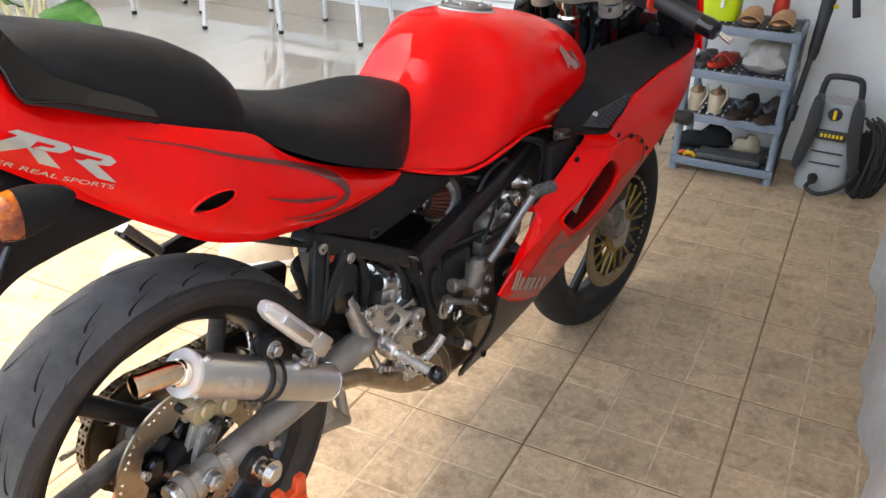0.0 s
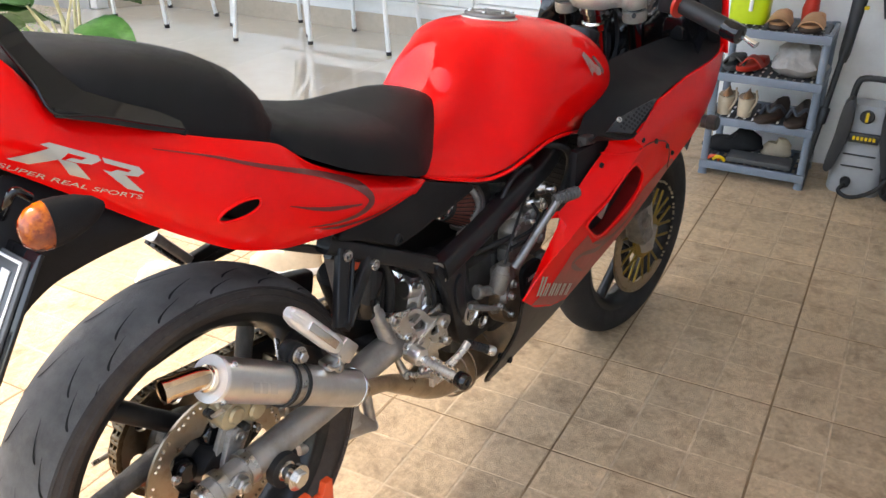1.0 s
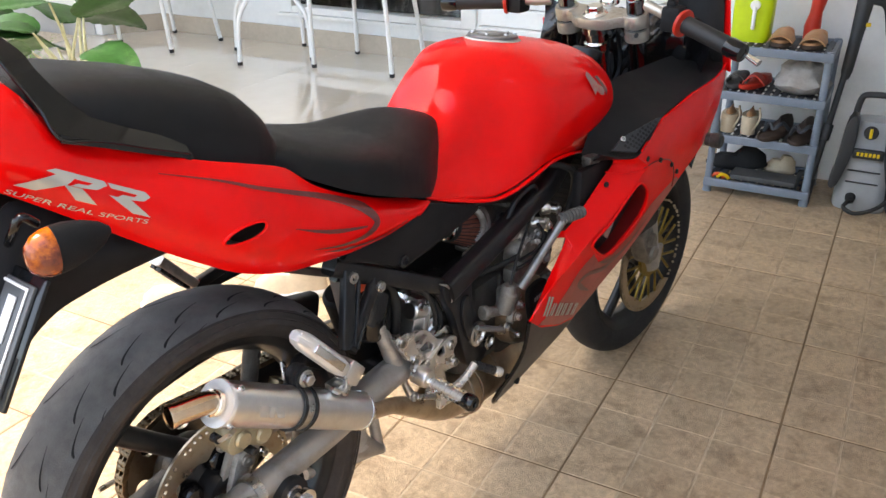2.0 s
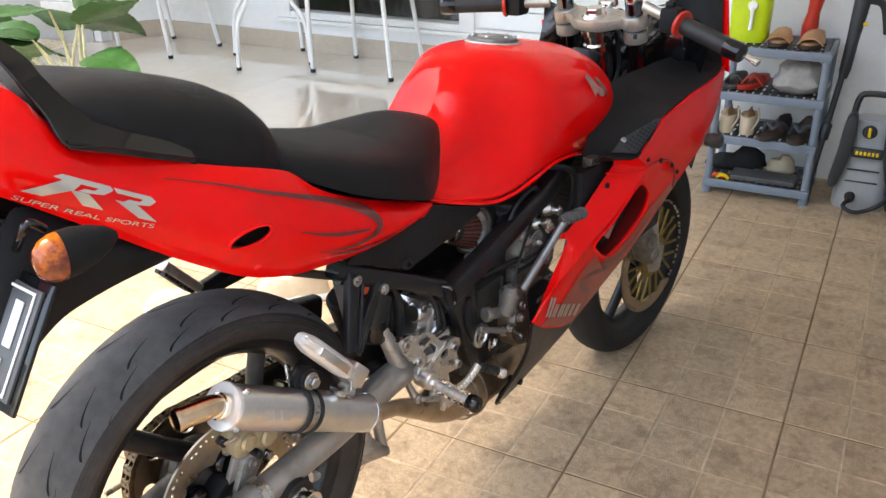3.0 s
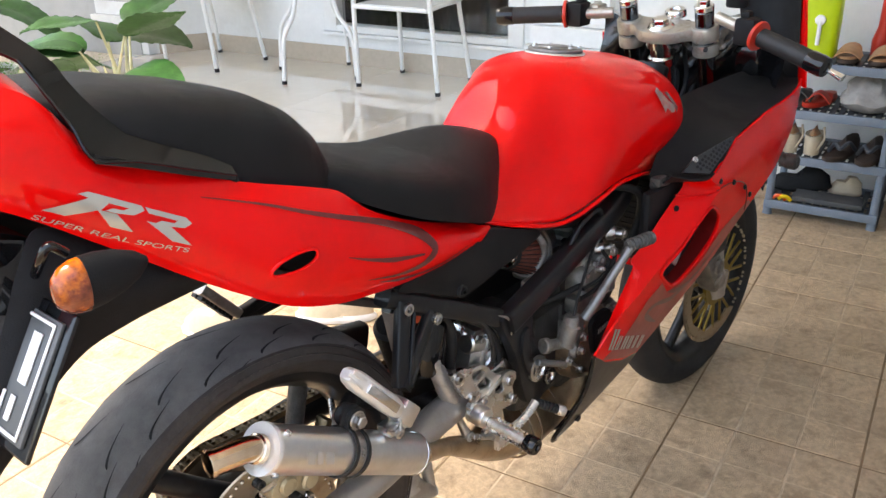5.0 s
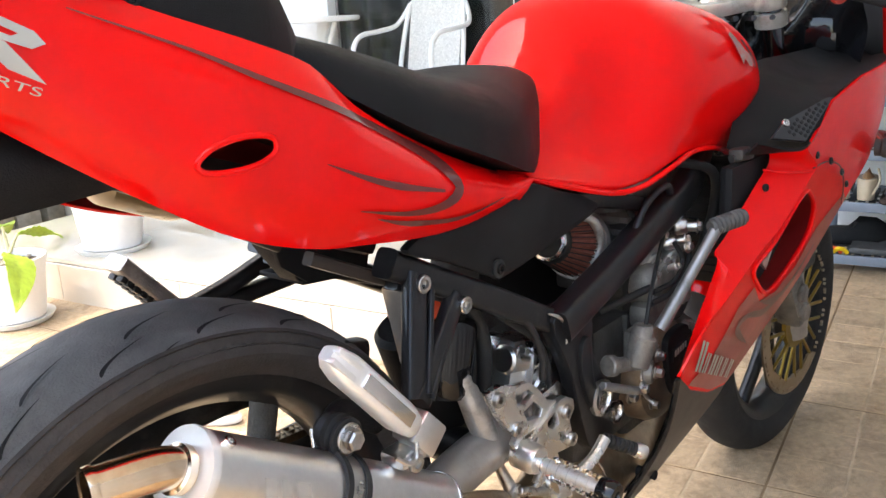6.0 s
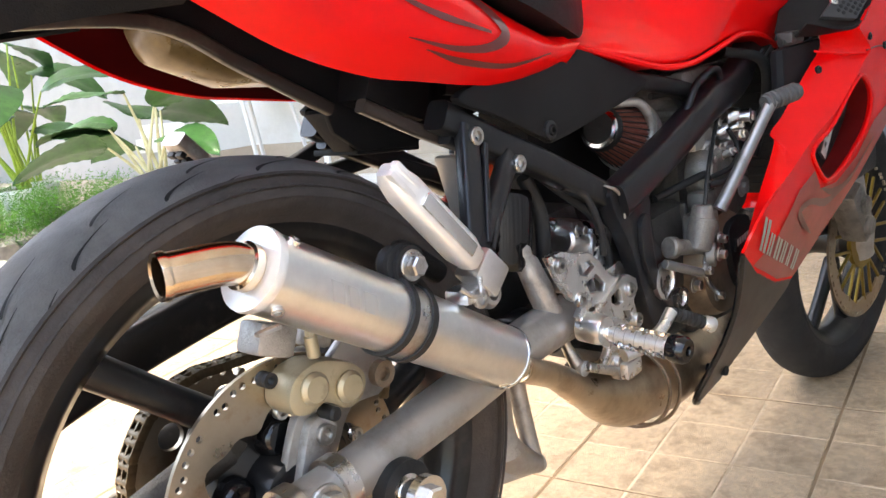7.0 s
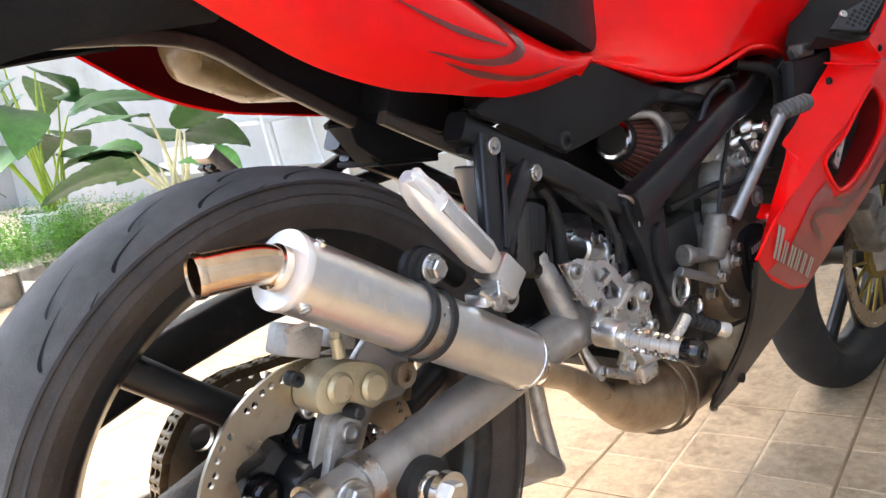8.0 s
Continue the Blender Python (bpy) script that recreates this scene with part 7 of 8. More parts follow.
part("front_caliper", steered(join(box(FRONT + Vector((-0.095, -0.088, 0.075)), (0.05, 0.05, 0.11), 0.012, Matrix.Rotation(radians(-30), 4, "Y")), cyl(FRONT + Vector((-0.10, -0.12, 0.09)), FRONT + Vector((-0.10, -0.10, 0.09)), 0.018, None, 20, 0.003), cyl(FRONT + Vector((-0.085, -0.12, 0.05)), FRONT + Vector((-0.085, -0.10, 0.05)), 0.018, None, 20, 0.003))), M_GRIME, bike, "grey front brake caliper")
part("front_fender", steered(thicken(sheet(lambda s, t: FRONT + Vector((0.305 * math.cos(radians(160 - 115 * s)), -0.055 + 0.11 * t, 0.305 * math.sin(radians(160 - 115 * s)) + 0.022 * math.sin(math.pi * t))), 24, 10), 0.003)), M_RED, bike, "red front fender")

# ---------------------------------------------------------------- paddock stand
pad = thing("paddock_stand", "orange tubular paddock stand under the rear wheel", "stand")
pad.matrix_world = Matrix.Translation((0.0, 0.050, 0.0)) @ Matrix.Rotation(-0.0131, 4, "Z") @ Matrix.Diagonal((1.036, 1.036, 0.95, 1.0))
for sy in (-1, 1):
    part("stand_side", beam([(0.10, sy * 0.165, 0.37), (0.085, sy * 0.17, 0.30), (-0.02, sy * 0.175, 0.10), (-0.10, sy * 0.18, 0.045), (-0.42, sy * 0.18, 0.045)], 0.030, 0.030), M_ORANGE, pad)
    part("stand_hook", plate([(0.060, 0.405), (0.075, 0.405), (0.082, 0.385), (0.098, 0.385), (0.104, 0.405), (0.118, 0.405), (0.118, 0.350), (0.060, 0.350)], sy * 0.172, sy * 0.160, bevel=0.002), M_ORANGE, pad)
    part("stand_leg", beam([(0.06, sy * 0.170, 0.30), (0.14, sy * 0.172, 0.15), (0.18, sy * 0.175, 0.06)], 0.026, 0.026), M_ORANGE, pad)
    part("castor", lathe([(0.008, -0.014), (0.042, -0.014), (0.045, -0.009), (0.045, 0.009), (0.042, 0.014), (0.008, 0.014)], (0.18, sy * 0.205, 0.0452), (0, 1, 0), 28), M_RUBBER, pad, "black castor wheel")
    part("stand_foot", box((-0.40, sy * 0.18, 0.016), (0.05, 0.04, 0.030), 0.006), M_RUBBER, pad)
    part("castor_pin", cyl((0.18, sy * 0.17, 0.0452), (0.18, sy * 0.222, 0.0452), 0.007, None, 14), M_STEEL, pad)
part("stand_cross", beam([(-0.42, -0.18, 0.045), (-0.43, 0, 0.045), (-0.42, 0.18, 0.045)], 0.03, 0.03), M_ORANGE, pad)
part("stand_gusset", plate([(-0.10, 0.06), (0.02, 0.12), (0.08, 0.30), (0.14, 0.16), (0.17, 0.06)], -0.178, -0.172, bevel=0.001), M_ORANGE, pad)

# ---------------------------------------------------------------- the place, in room axes (u right, v ahead)
def placed(ob):
    ob.matrix_world = ROOM
    return ob


def structure(name, bm, material, label, category, smooth=False):
    return tagged(placed(to_object(name, bm, material, smooth)), label, category, "", "structure")


STEP_V, STEP_U, STEP_H = 1.38, 0.12, 0.15
PORCH_U = -0.35  # the raised porch ends here
BACK_V, RACK_V, LEFT_U, CORNER_U = 3.56, 2.96, -3.90, -3.64
structure("ground", box((0, 0, -0.30), (120, 120, 0.3), 0), M_PAVE, "pale concrete ground round the house", "ground")
floor = structure("floor", box((-0.95, -0.05, -0.0758), (6.1, 7.3, 0.15), 0), M_GROUT, "carport floor of mottled brown stone-look tiles", "floor")
# walls with thickness
structure("wall_rack", box((1.62, RACK_V + 0.09, 1.40), (3.0, 0.18, 2.9), 0.004), M_WALL, "white-painted plaster wall behind the shoe rack", "wall")
structure("wall_return", box((STEP_U + 0.09, (RACK_V + 0.18 + BACK_V) / 2 + 0.002, 1.40), (0.18, BACK_V - RACK_V - 0.184, 2.9), 0), M_WALL, "white plaster return wall", "wall")
# unseen wall closing the right side, cut short to let daylight in
structure("wall_side", box((3.2, 1.3, 1.40), (0.18, 3.7, 2.9), 0), M_WALL, "unseen white plaster side wall", "wall")
WL, WR, WZ, WT = -2.64, -1.32, 0.345, 2.45
structure("wall_porch", join(box(((LEFT_U - 0.2 + WL) / 2, BACK_V + 0.09, 1.40), (WL - LEFT_U + 0.2, 0.18, 2.9), 0), box(((WR + 0.30) / 2, BACK_V + 0.09, 1.40), (0.30 - WR, 0.18, 2.9), 0),
          box(((WL + WR) / 2, BACK_V + 0.09, WZ / 2 - 0.025), (WR - WL, 0.18, WZ + 0.05), 0), box(((WL + WR) / 2, BACK_V + 0.09, (WT + 2.85) / 2), (WR - WL, 0.18, 2.85 - WT), 0)), M_WALL, "white porch wall with a tall dark window", "wall")
# unseen roof; its edges shape the daylight, the last slab shades the garden wall
structure("ceiling", join(box((1.05, 1.8, 2.93), (4.5, 4.4, 0.12), 0), box((-2.71, 2.6, 2.93), (3.02, 2.8, 0.12), 0), box((-5.22, 3.0, 2.93), (2.0, 2.0, 0.12), 0)), M_WALL, "unseen white carport ceiling, with a slab added to shade the garden wall", "ceiling")
structure("wall_garden", box((-6.3, 0.5, 1.0), (0.18, 12, 2.0), 0), M_GARDEN, "white garden boundary wall", "wall")
structure("wall_garden_end", box((-5.05, 3.3, 1.3), (2.3, 0.18, 2.6), 0), M_GARDEN, "white wall behind the planted bed", "wall")
# window: frame, glass, curtain behind
win = thing("window_1", "dark window with a white frame and drawn dark curtains", "window", "", "structure", ROOM)
for c, s in (((WL + 0.045, BACK_V + 0.03, (WZ + WT) / 2), (0.09, 0.10, WT - WZ)), ((WR - 0.045, BACK_V + 0.03, (WZ + WT) / 2), (0.09, 0.10, WT - WZ)), (((WL + WR) / 2, BACK_V + 0.03, WT - 0.03), (WR - WL - 0.18, 0.10, 0.06)), (((WL + WR) / 2, BACK_V + 0.03, WZ + 0.02), (WR - WL - 0.18, 0.10, 0.04))):
    part("window_frame", box(c, s, 0.006), M_WHITE, win)
part("window_sill", box(((WL + WR) / 2, BACK_V - 0.018, WZ - 0.012), (WR - WL + 0.02, 0.036, 0.020), 0.004), M_WHITE, win, "white-tiled sill")
part("pane", box(((WL + WR) / 2, BACK_V + 0.05, (WZ + WT) / 2), (WR - WL - 0.19, 0.006, WT - WZ - 0.1), 0), mat("window_glass", (0.9, 0.92, 0.92), 0.03, var=0.0, trans=1.0), win)
part("curtain", sheet(lambda s, t: Vector((WL + 0.05 + (WR - WL - 0.1) * s, BACK_V + 0.13 + 0.018 * math.sin(60 * s), WZ + (WT - WZ) * t)), 160, 2), M_CURTAIN, win, "drawn black curtain")
# skirting and stepped plinths
structure("baseboard", join(box(((CORNER_U + STEP_U) / 2, BACK_V - 0.006, STEP_H + 0.0535), (STEP_U - CORNER_U, 0.012, 0.107), 0.002), ), M_SKIRT, "beige tiled skirting along the porch wall", "skirting")
# the wall turns forward at a slant from the corner to the pilaster
slant = Matrix.Translation((CORNER_U - 0.095, BACK_V - 0.130, 0)) @ Matrix.Rotation(math.atan2(0.26, 0.19), 4, "Z")
structure("baseboard_side", box((0, -0.006, STEP_H + 0.0535), (0.322, 0.012, 0.107), 0.002), M_SKIRT, "beige tiled skirting along the slanted wall", "skirting").matrix_world = ROOM @ slant
structure("wall_porch_left", box((-0.02, 0.09, 1.4), (0.36, 0.18, 2.9), 0), M_WALL, "white slanted porch wall", "wall").matrix_world = ROOM @ slant
for u0, v0, nm in ((-1.02, BACK_V - 0.012, "trim_plinth"), (-4.06, 3.30, "trim_plinth_left")):
    steps = [box((u0, v0 - 0.02 - 0.018 * k, 0.345 + 0.092 * (2 - k)), (0.42 + 0.03 * k, 0.07 + 0.036 * k, 0.089), 0.005) for k in range(3)]
    structure(nm, join(*steps, box((u0, v0 - 0.02, 1.6), (0.38, 0.08, 2.2), 0.006), box((u0, v0 - 0.03, 0.225), (0.44, 0.10, 0.145), 0.004)), M_WALL, "white pilaster with a stepped plinth", "pilaster")
# porch slab and its polished tiles
porch = structure("porch_floor", join(box(((PORCH_U + LEFT_U) / 2, (2.2 + BACK_V) / 2, STEP_H / 2 - 0.008), (PORCH_U - LEFT_U, BACK_V - 2.2, STEP_H - 0.016), 0), box(((PORCH_U - 2.42) / 2, (STEP_V + 2.2) / 2 + 0.001, STEP_H / 2 - 0.0085), (PORCH_U + 2.42, 2.2 - STEP_V - 0.002, STEP_H - 0.017), 0)), M_PORCHG, "raised porch of polished beige porcelain tiles", "floor")
tile_mesh = None
for i in range(7):
    for j in range(5):
        u0, v0 = PORCH_U - 0.6 * (i + 1), STEP_V + 0.6 * j
        if (i >= 4 and j < 2) or v0 > BACK_V or u0 + 0.3 < LEFT_U - 0.2:
            continue
        if tile_mesh is None:
            bm = box((0, 0, 0), (0.5992, 0.5992, 0.012), 0)
            ob = to_object("porch_tile", bm, M_PORCH, False)
            tile_mesh = ob.data
        else:
            ob = new("porch_tile", tile_mesh)
        ob.parent = porch
        ob.location = (u0 + 0.3, min(v0 + 0.3, (v0 + BACK_V) / 2), STEP_H - 0.006)
        ob.scale.y = min(1.0, (BACK_V - v0) / 0.6)
for i in range(5):
    ob = to_object("riser_tile", box((0, 0, 0), (0.5975, 0.010, STEP_H - 0.014), 0.0015, None, 1), M_PORCH, False)
    ob.parent = porch
    ob.location = (PORCH_U - 0.3 - 0.6 * i + (0.19 if i == 4 else 0), STEP_V - 0.004, (STEP_H - 0.014) / 2)
    if i == 4:
        ob.scale.x = 0.35
for j in range(3):
    ob = to_object("riser_tile", box((0, 0, 0), (0.010, 0.5975, STEP_H - 0.014), 0.0015, None, 1), M_PORCH, False)
    ob.parent = porch
    ob.location = (PORCH_U + 0.004, STEP_V + 0.3 + 0.6 * j if j < 2 else RACK_V - 0.19, (STEP_H - 0.014) / 2)
    if j == 2:
        ob.scale.y = 0.62

# ---------------------------------------------------------------- porch furniture
def garden_chair(m):
    """A tubular armchair with a woven seat and back; its front is -y."""
    ch = thing("garden_chair", "white tubular garden armchair with a woven seat", "chair", "chairs on the porch", "", m)
    for sx in (-1, 1):
        part("leg", tube([(sx * 0.250, -0.170, 0.0), (sx * 0.240, -0.190, 0.30), (sx * 0.225, -0.20, 0.56), (sx * 0.225, -0.13, 0.655), (sx * 0.225, 0.05, 0.675), (sx * 0.215, 0.20, 0.70), (sx * 0.16, 0.265, 0.80), (sx * 0.10, 0.275, 0.835)], 0.0125, 10), M_WHITE, ch)
        part("leg", tube([(sx * 0.225, 0.225, 0.0), (sx * 0.205, 0.185, 0.25), (sx * 0.19, 0.16, 0.44), (sx * 0.18, 0.20, 0.62), (sx * 0.16, 0.25, 0.80)], 0.0125, 10), M_WHITE, ch)
        part("foot_cap", cyl((sx * 0.250, -0.170, 0.0), (sx * 0.2495, -0.1705, 0.02), 0.0145, None, 14), M_RUBBER, ch)
        part("foot_cap", cyl((sx * 0.225, 0.225, 0.0), (sx * 0.2245, 0.2245, 0.02), 0.0145, None, 14), M_RUBBER, ch)
        part("seat_rail", tube([(sx * 0.22, -0.21, 0.43), (sx * 0.20, 0.0, 0.435), (sx * 0.185, 0.17, 0.43)], 0.011, 10), M_WHITE, ch)
    part("top_rail", tube([(-0.10, 0.275, 0.835), (0.0, 0.28, 0.845), (0.10, 0.275, 0.835)], 0.0125, 10), M_WHITE, ch)
    part("front_rail", cyl((-0.22, -0.21, 0.43), (0.22, -0.21, 0.43), 0.011, None, 12), M_WHITE, ch)
    part("seat", thicken(sheet(lambda s, t: Vector((-0.205 + 0.41 * s, -0.215 + 0.40 * t, 0.446 - 0.012 * math.sin(math.pi * s) * math.sin(math.pi * t))), 12, 12), 0.012), M_WEAVE, ch, "woven white seat")
    part("backrest", thicken(sheet(lambda s, t: Vector((-0.155 + 0.31 * s, 0.185 + 0.085 * t + 0.02 * math.sin(math.pi * s), 0.45 + 0.385 * t)), 12, 12), 0.010), M_WEAVE, ch, "woven white backrest")
    for k in range(9):
        x = -0.145 + 0.0363 * k
        part("back_strand", tube([(x, 0.180 + 0.02 * math.sin(math.pi * (x + 0.155) / 0.31), 0.45), (x, 0.222 + 0.02 * math.sin(math.pi * (x + 0.155) / 0.31), 0.64), (x, 0.265 + 0.02 * math.sin(math.pi * (x + 0.155) / 0.31), 0.835)], 0.006, 6, 2), M_WEAVE, ch)
    return ch


def at_room(u, v, z, turn):
    return ROOM @ Matrix.Translation((u, v, z)) @ Matrix.Rotation(radians(turn), 4, "Z")


chair = garden_chair(at_room(-1.845, 3.285, STEP_H, 0))
chair2 = copy_thing(chair, at_room(-3.30, 3.25, STEP_H, -8))
table = thing("garden_table", "white round garden table on bent tubular legs", "table", "", "", at_room(-2.49, 3.262, STEP_H, -25))
part("tabletop", lathe([(0.0005, 0.735), (0.27, 0.735), (0.285, 0.740), (0.288, 0.75), (0.285, 0.762), (0.0005, 0.765)], (0, 0, 0), (0, 0, 1), 48), M_WHITE, table)
for k in range(4):
    a = math.pi / 2 * k + 0.4
    c, s = math.cos(a), math.sin(a)
    part("leg", tube([(0.20 * c, 0.20 * s, 0.735), (0.13 * c, 0.13 * s, 0.55), (0.17 * c, 0.17 * s, 0.36), (0.26 * c, 0.26 * s, 0.24), (0.285 * c, 0.285 * s, 0.0)], 0.0125, 10), M_WHITE, table)
    part("foot_cap", cyl((0.285 * c, 0.285 * s, 0.0), (0.285 * c, 0.285 * s, 0.018), 0.0145, None, 14), M_RUBBER, table)
part("leg_ring", lathe([(0.125, 0.545), (0.135, 0.545), (0.135, 0.555), (0.125, 0.555)], (0, 0, 0), (0, 0, 1), 32), M_WHITE, table)

# ---------------------------------------------------------------- shoe rack
RU0, RU1, RV0, RV1 = 0.145, 0.535, 2.60, 2.90
rack = thing("shoe_rack", "blue-grey plastic shoe rack with four shelves", "shoe rack", "", "", ROOM)
ZS = (0.045, 0.225, 0.395, 0.565)
for z in ZS:
    sh = part("shelf", join(box(((RU0 + RU1) / 2, RV0 + 0.008, z), (RU1 - RU0, 0.016, 0.032), 0.005), box(((RU0 + RU1) / 2, RV1 - 0.008, z), (RU1 - RU0, 0.016, 0.032), 0.005), box((RU0 + 0.008, (RV0 + RV1) / 2, z), (0.016, RV1 - RV0 - 0.032, 0.032), 0.005), box((RU1 - 0.008, (RV0 + RV1) / 2, z), (0.016, RV1 - RV0 - 0.032, 0.032), 0.005)), M_BLUEGREY, rack)
    for k in range(12):
        part("slat", box((RU0 + 0.03 + (RU1 - RU0 - 0.06) * k / 11, (RV0 + RV1) / 2, z + 0.006), (0.020, RV1 - RV0 - 0.03, 0.006), 0.001, None, 1), M_RACKDARK, sh)
    for k in range(4):
        part("slat", box(((RU0 + RU1) / 2, RV0 + 0.05 + 0.066 * k, z + 0.001), (RU1 - RU0 - 0.03, 0.012, 0.006), 0.001, None, 1), M_RACKDARK, sh)
for u in (RU0 + 0.015, RU1 - 0.015):
    for v in (RV0 + 0.02, RV1 - 0.02):
        part("post", loft([[Vector((u + r * 1.2 * math.cos(a), v + r * math.sin(a), z)) for a in [2 * math.pi * k / 12 for k in range(12)]] for z, r in ((0.0, 0.015), (0.02, 0.013), (0.05, 0.012), (0.21, 0.011), (0.225, 0.013), (0.39, 0.011), (0.565, 0.012), (0.585, 0.011))]), M_BLUEGREY, rack)


def shoe_bm(length, wide, heel, toe_h, m, heel_w=0.7):
    """A closed low shoe: sole outline lofted up to a rounded upper."""
    rings = []
    for k, (z, s) in enumerate(((0.0, 0.92), (0.006, 1.0), (0.016, 1.0), (0.02, 0.96), (toe_h * 0.6, 0.90), (toe_h, 0.60), (toe_h + 0.002, 0.15))):
        ring = []
        for i in range(24):
            a = 2 * math.pi * i / 24
            y = math.cos(a) * length / 2 * (s if k < 5 else s)
            w = wide / 2 * s * (0.80 + 0.25 * math.cos(a)) if math.cos(a) > 0 else wide / 2 * s * (0.80 - 0.12 * -math.cos(a))
            zz = z + heel * max(0, -math.cos(a)) ** 1.5
            if k >= 4:
                zz += (0.02 if math.cos(a) < -0.2 else 0.0)
            ring.append(Vector((w * math.sin(a), y, zz)))
        rings.append(ring)
    bm = loft(rings)
    bmesh.ops.transform(bm, matrix=m, verts=bm.verts)
    return bm


def put(u, v, z, turn):
    return Matrix.Translation((u, v, z)) @ Matrix.Rotation(radians(turn), 4, "Z")


top = ZS[3] + 0.016
for u, tr in ((0.345, 178), (0.455, 172)):
    sh = thing("shoe", "tan leather clog shoe on the rack's top shelf", "shoe", "tan clogs", "", ROOM)
    part("footbed", shoe_bm(0.21, 0.092, 0.004, 0.020, put(u, 2.72, top + 0.008, tr)), M_TAN, sh)
    part("sole", shoe_bm(0.215, 0.094, 0.0, 0.010, put(u, 2.72, top, tr)), M_BROWN, sh)
    part("vamp", thicken(sheet(lambda s, t: Vector((u - 0.044 + 0.088 * s, 2.70 - 0.085 * t, top + 0.022 + (0.042 - 0.018 * t) * math.sin(math.pi * s) ** 0.7)), 14, 8), 0.004), M_TAN, sh)
# lime jerrycan-like watering bottle and a red bottle on the top shelf
can = thing("lime_container", "lime green plastic container with a white cap", "container", "", "", ROOM)
part("body", loft([[Vector((0.225 + w * math.copysign(abs(math.cos(a)) ** 0.5, math.cos(a)), 2.74 + 0.055 * math.copysign(abs(math.sin(a)) ** 0.5, math.sin(a)), top + z)) for a in [2 * math.pi * k / 28 for k in range(28)]] for z, w in ((0.0, 0.062), (0.01, 0.070), (0.12, 0.072), (0.20, 0.070), (0.235, 0.055), (0.25, 0.03))]), M_LIME, can)
part("cap", join(cyl((0.235, 2.675, top + 0.135), (0.235, 2.69, top + 0.135), 0.018, None, 24, 0.003), tube([(0.235, 2.678, top + 0.13), (0.236, 2.672, top + 0.09), (0.236, 2.674, top + 0.05)], 0.007, 10)), M_WHITE, can, "white tap and cap")
red = thing("red_bottle", "red plastic brush handle standing behind the clogs", "bottle", "", "", ROOM)
part("body", loft([[Vector((0.425 + w * math.cos(a) + q, 2.84 + w * math.sin(a), top + z)) for a in [2 * math.pi * k / 20 for k in range(20)]] for z, w, q in ((0.0, 0.028, 0), (0.05, 0.030, 0), (0.10, 0.022, 0.005), (0.14, 0.026, 0.01), (0.22, 0.030, 0.015), (0.26, 0.022, 0.018))]), M_REDPL, red)
# second shelf: bag, pink slipper
z1 = ZS[2] + 0.016
bag = thing("plastic_bag", "crumpled grey plastic bag on the rack", "bag", "", "", ROOM)
rings = []
for k in range(9):
    t = k / 8
    r = 0.092 * math.sin(math.pi * (0.22 + 0.72 * t)) ** 0.8 * (1 + 0.12 * math.sin(9 * t))
    rings.append([Vector((0.43 + r * (1 + 0.13 * math.sin(5 * a + 3 * t) + 0.06 * math.sin(11 * a - 7 * t)) * math.cos(a), 2.72 + 0.9 * r * (1 + 0.10 * math.cos(4 * a + 5 * t)) * math.sin(a), z1 + 0.125 * t + 0.006 * math.sin(6 * a))) for a in [2 * math.pi * i / 30 for i in range(30)]])
for i in range(30):
    rings[0][i].z = z1
part("body", loft(rings), M_BAG, bag)
for u, c, lab, tr in ((0.27, M_REDPL, "pinkish red slipper beside the bag", 160), (0.205, M_GREYRUB, "grey slipper on the rack", 175)):
    sh = thing("slipper", lab, "slipper", "", "", ROOM)
    part("sole", shoe_bm(0.22, 0.085, 0.0, 0.018, put(u, 2.74, z1, tr)), c, sh)
    part("strap", thicken(sheet(lambda s, t: Vector((u - 0.042 + 0.084 * s, 2.66 + 0.06 * t, z1 + 0.02 + 0.035 * math.sin(math.pi * s))), 12, 4), 0.004), c, sh)
# third shelf: cream heeled sandal and two dark flip-flops
z2 = ZS[1] + 0.016
for u in (0.20, 0.275):
    sh = thing("heeled_sandal", "cream wedge sandal with thin straps", "sandal", "cream sandals", "", ROOM)
    part("wedge", loft([[Vector((u + w * math.cos(a), 2.70 + dv + l * math.sin(a), z2 + z)) for a in [2 * math.pi * i / 20 for i in range(20)]] for z, w, l, dv in ((0.0, 0.026, 0.030, -0.035), (0.03, 0.028, 0.033, -0.035), (0.06, 0.031, 0.045, -0.02), (0.068, 0.033, 0.060, 0.0))]), M_CREAM, sh)
    part("footbed", shoe_bm(0.18, 0.068, 0.03, 0.012, put(u, 2.74, z2 + 0.03, 0)), M_TAN, sh)
    part("strap", tube([(u + 0.03, 2.68, z2 + 0.10), (u + 0.038, 2.66, z2 + 0.06), (u + 0.02, 2.645, z2 + 0.02)], 0.004, 8), M_CREAM, sh)
for u, tr in ((0.375, -18), (0.47, -8)):
    sh = thing("flip_flop", "dark brown flip-flop leaning on the shelf", "sandal", "dark flip-flops", "", ROOM)
    part("sole", shoe_bm(0.24, 0.092, 0.03, 0.02, put(u, 2.69, z2, tr + 180)), M_BROWN, sh)
    part("strap", tube([(u - 0.04, 2.66, z2 + 0.02), (u - 0.02, 2.63, z2 + 0.06), (u + 0.0, 2.60, z2 + 0.05), (u + 0.025, 2.635, z2 + 0.065), (u + 0.045, 2.68, z2 + 0.03)], 0.007, 8), M_RACKDARK, sh)
# lowest shelf: dark shoes, brush, grey mat, orange clips
z3 = ZS[0] + 0.016
sh = thing("shoe", "black shoes at the back of the lowest shelf", "shoe", "", "", ROOM)
part("upper", shoe_bm(0.24, 0.09, 0.02, 0.055, put(0.235, 2.77, z3, 90)), M_BLACK, sh)
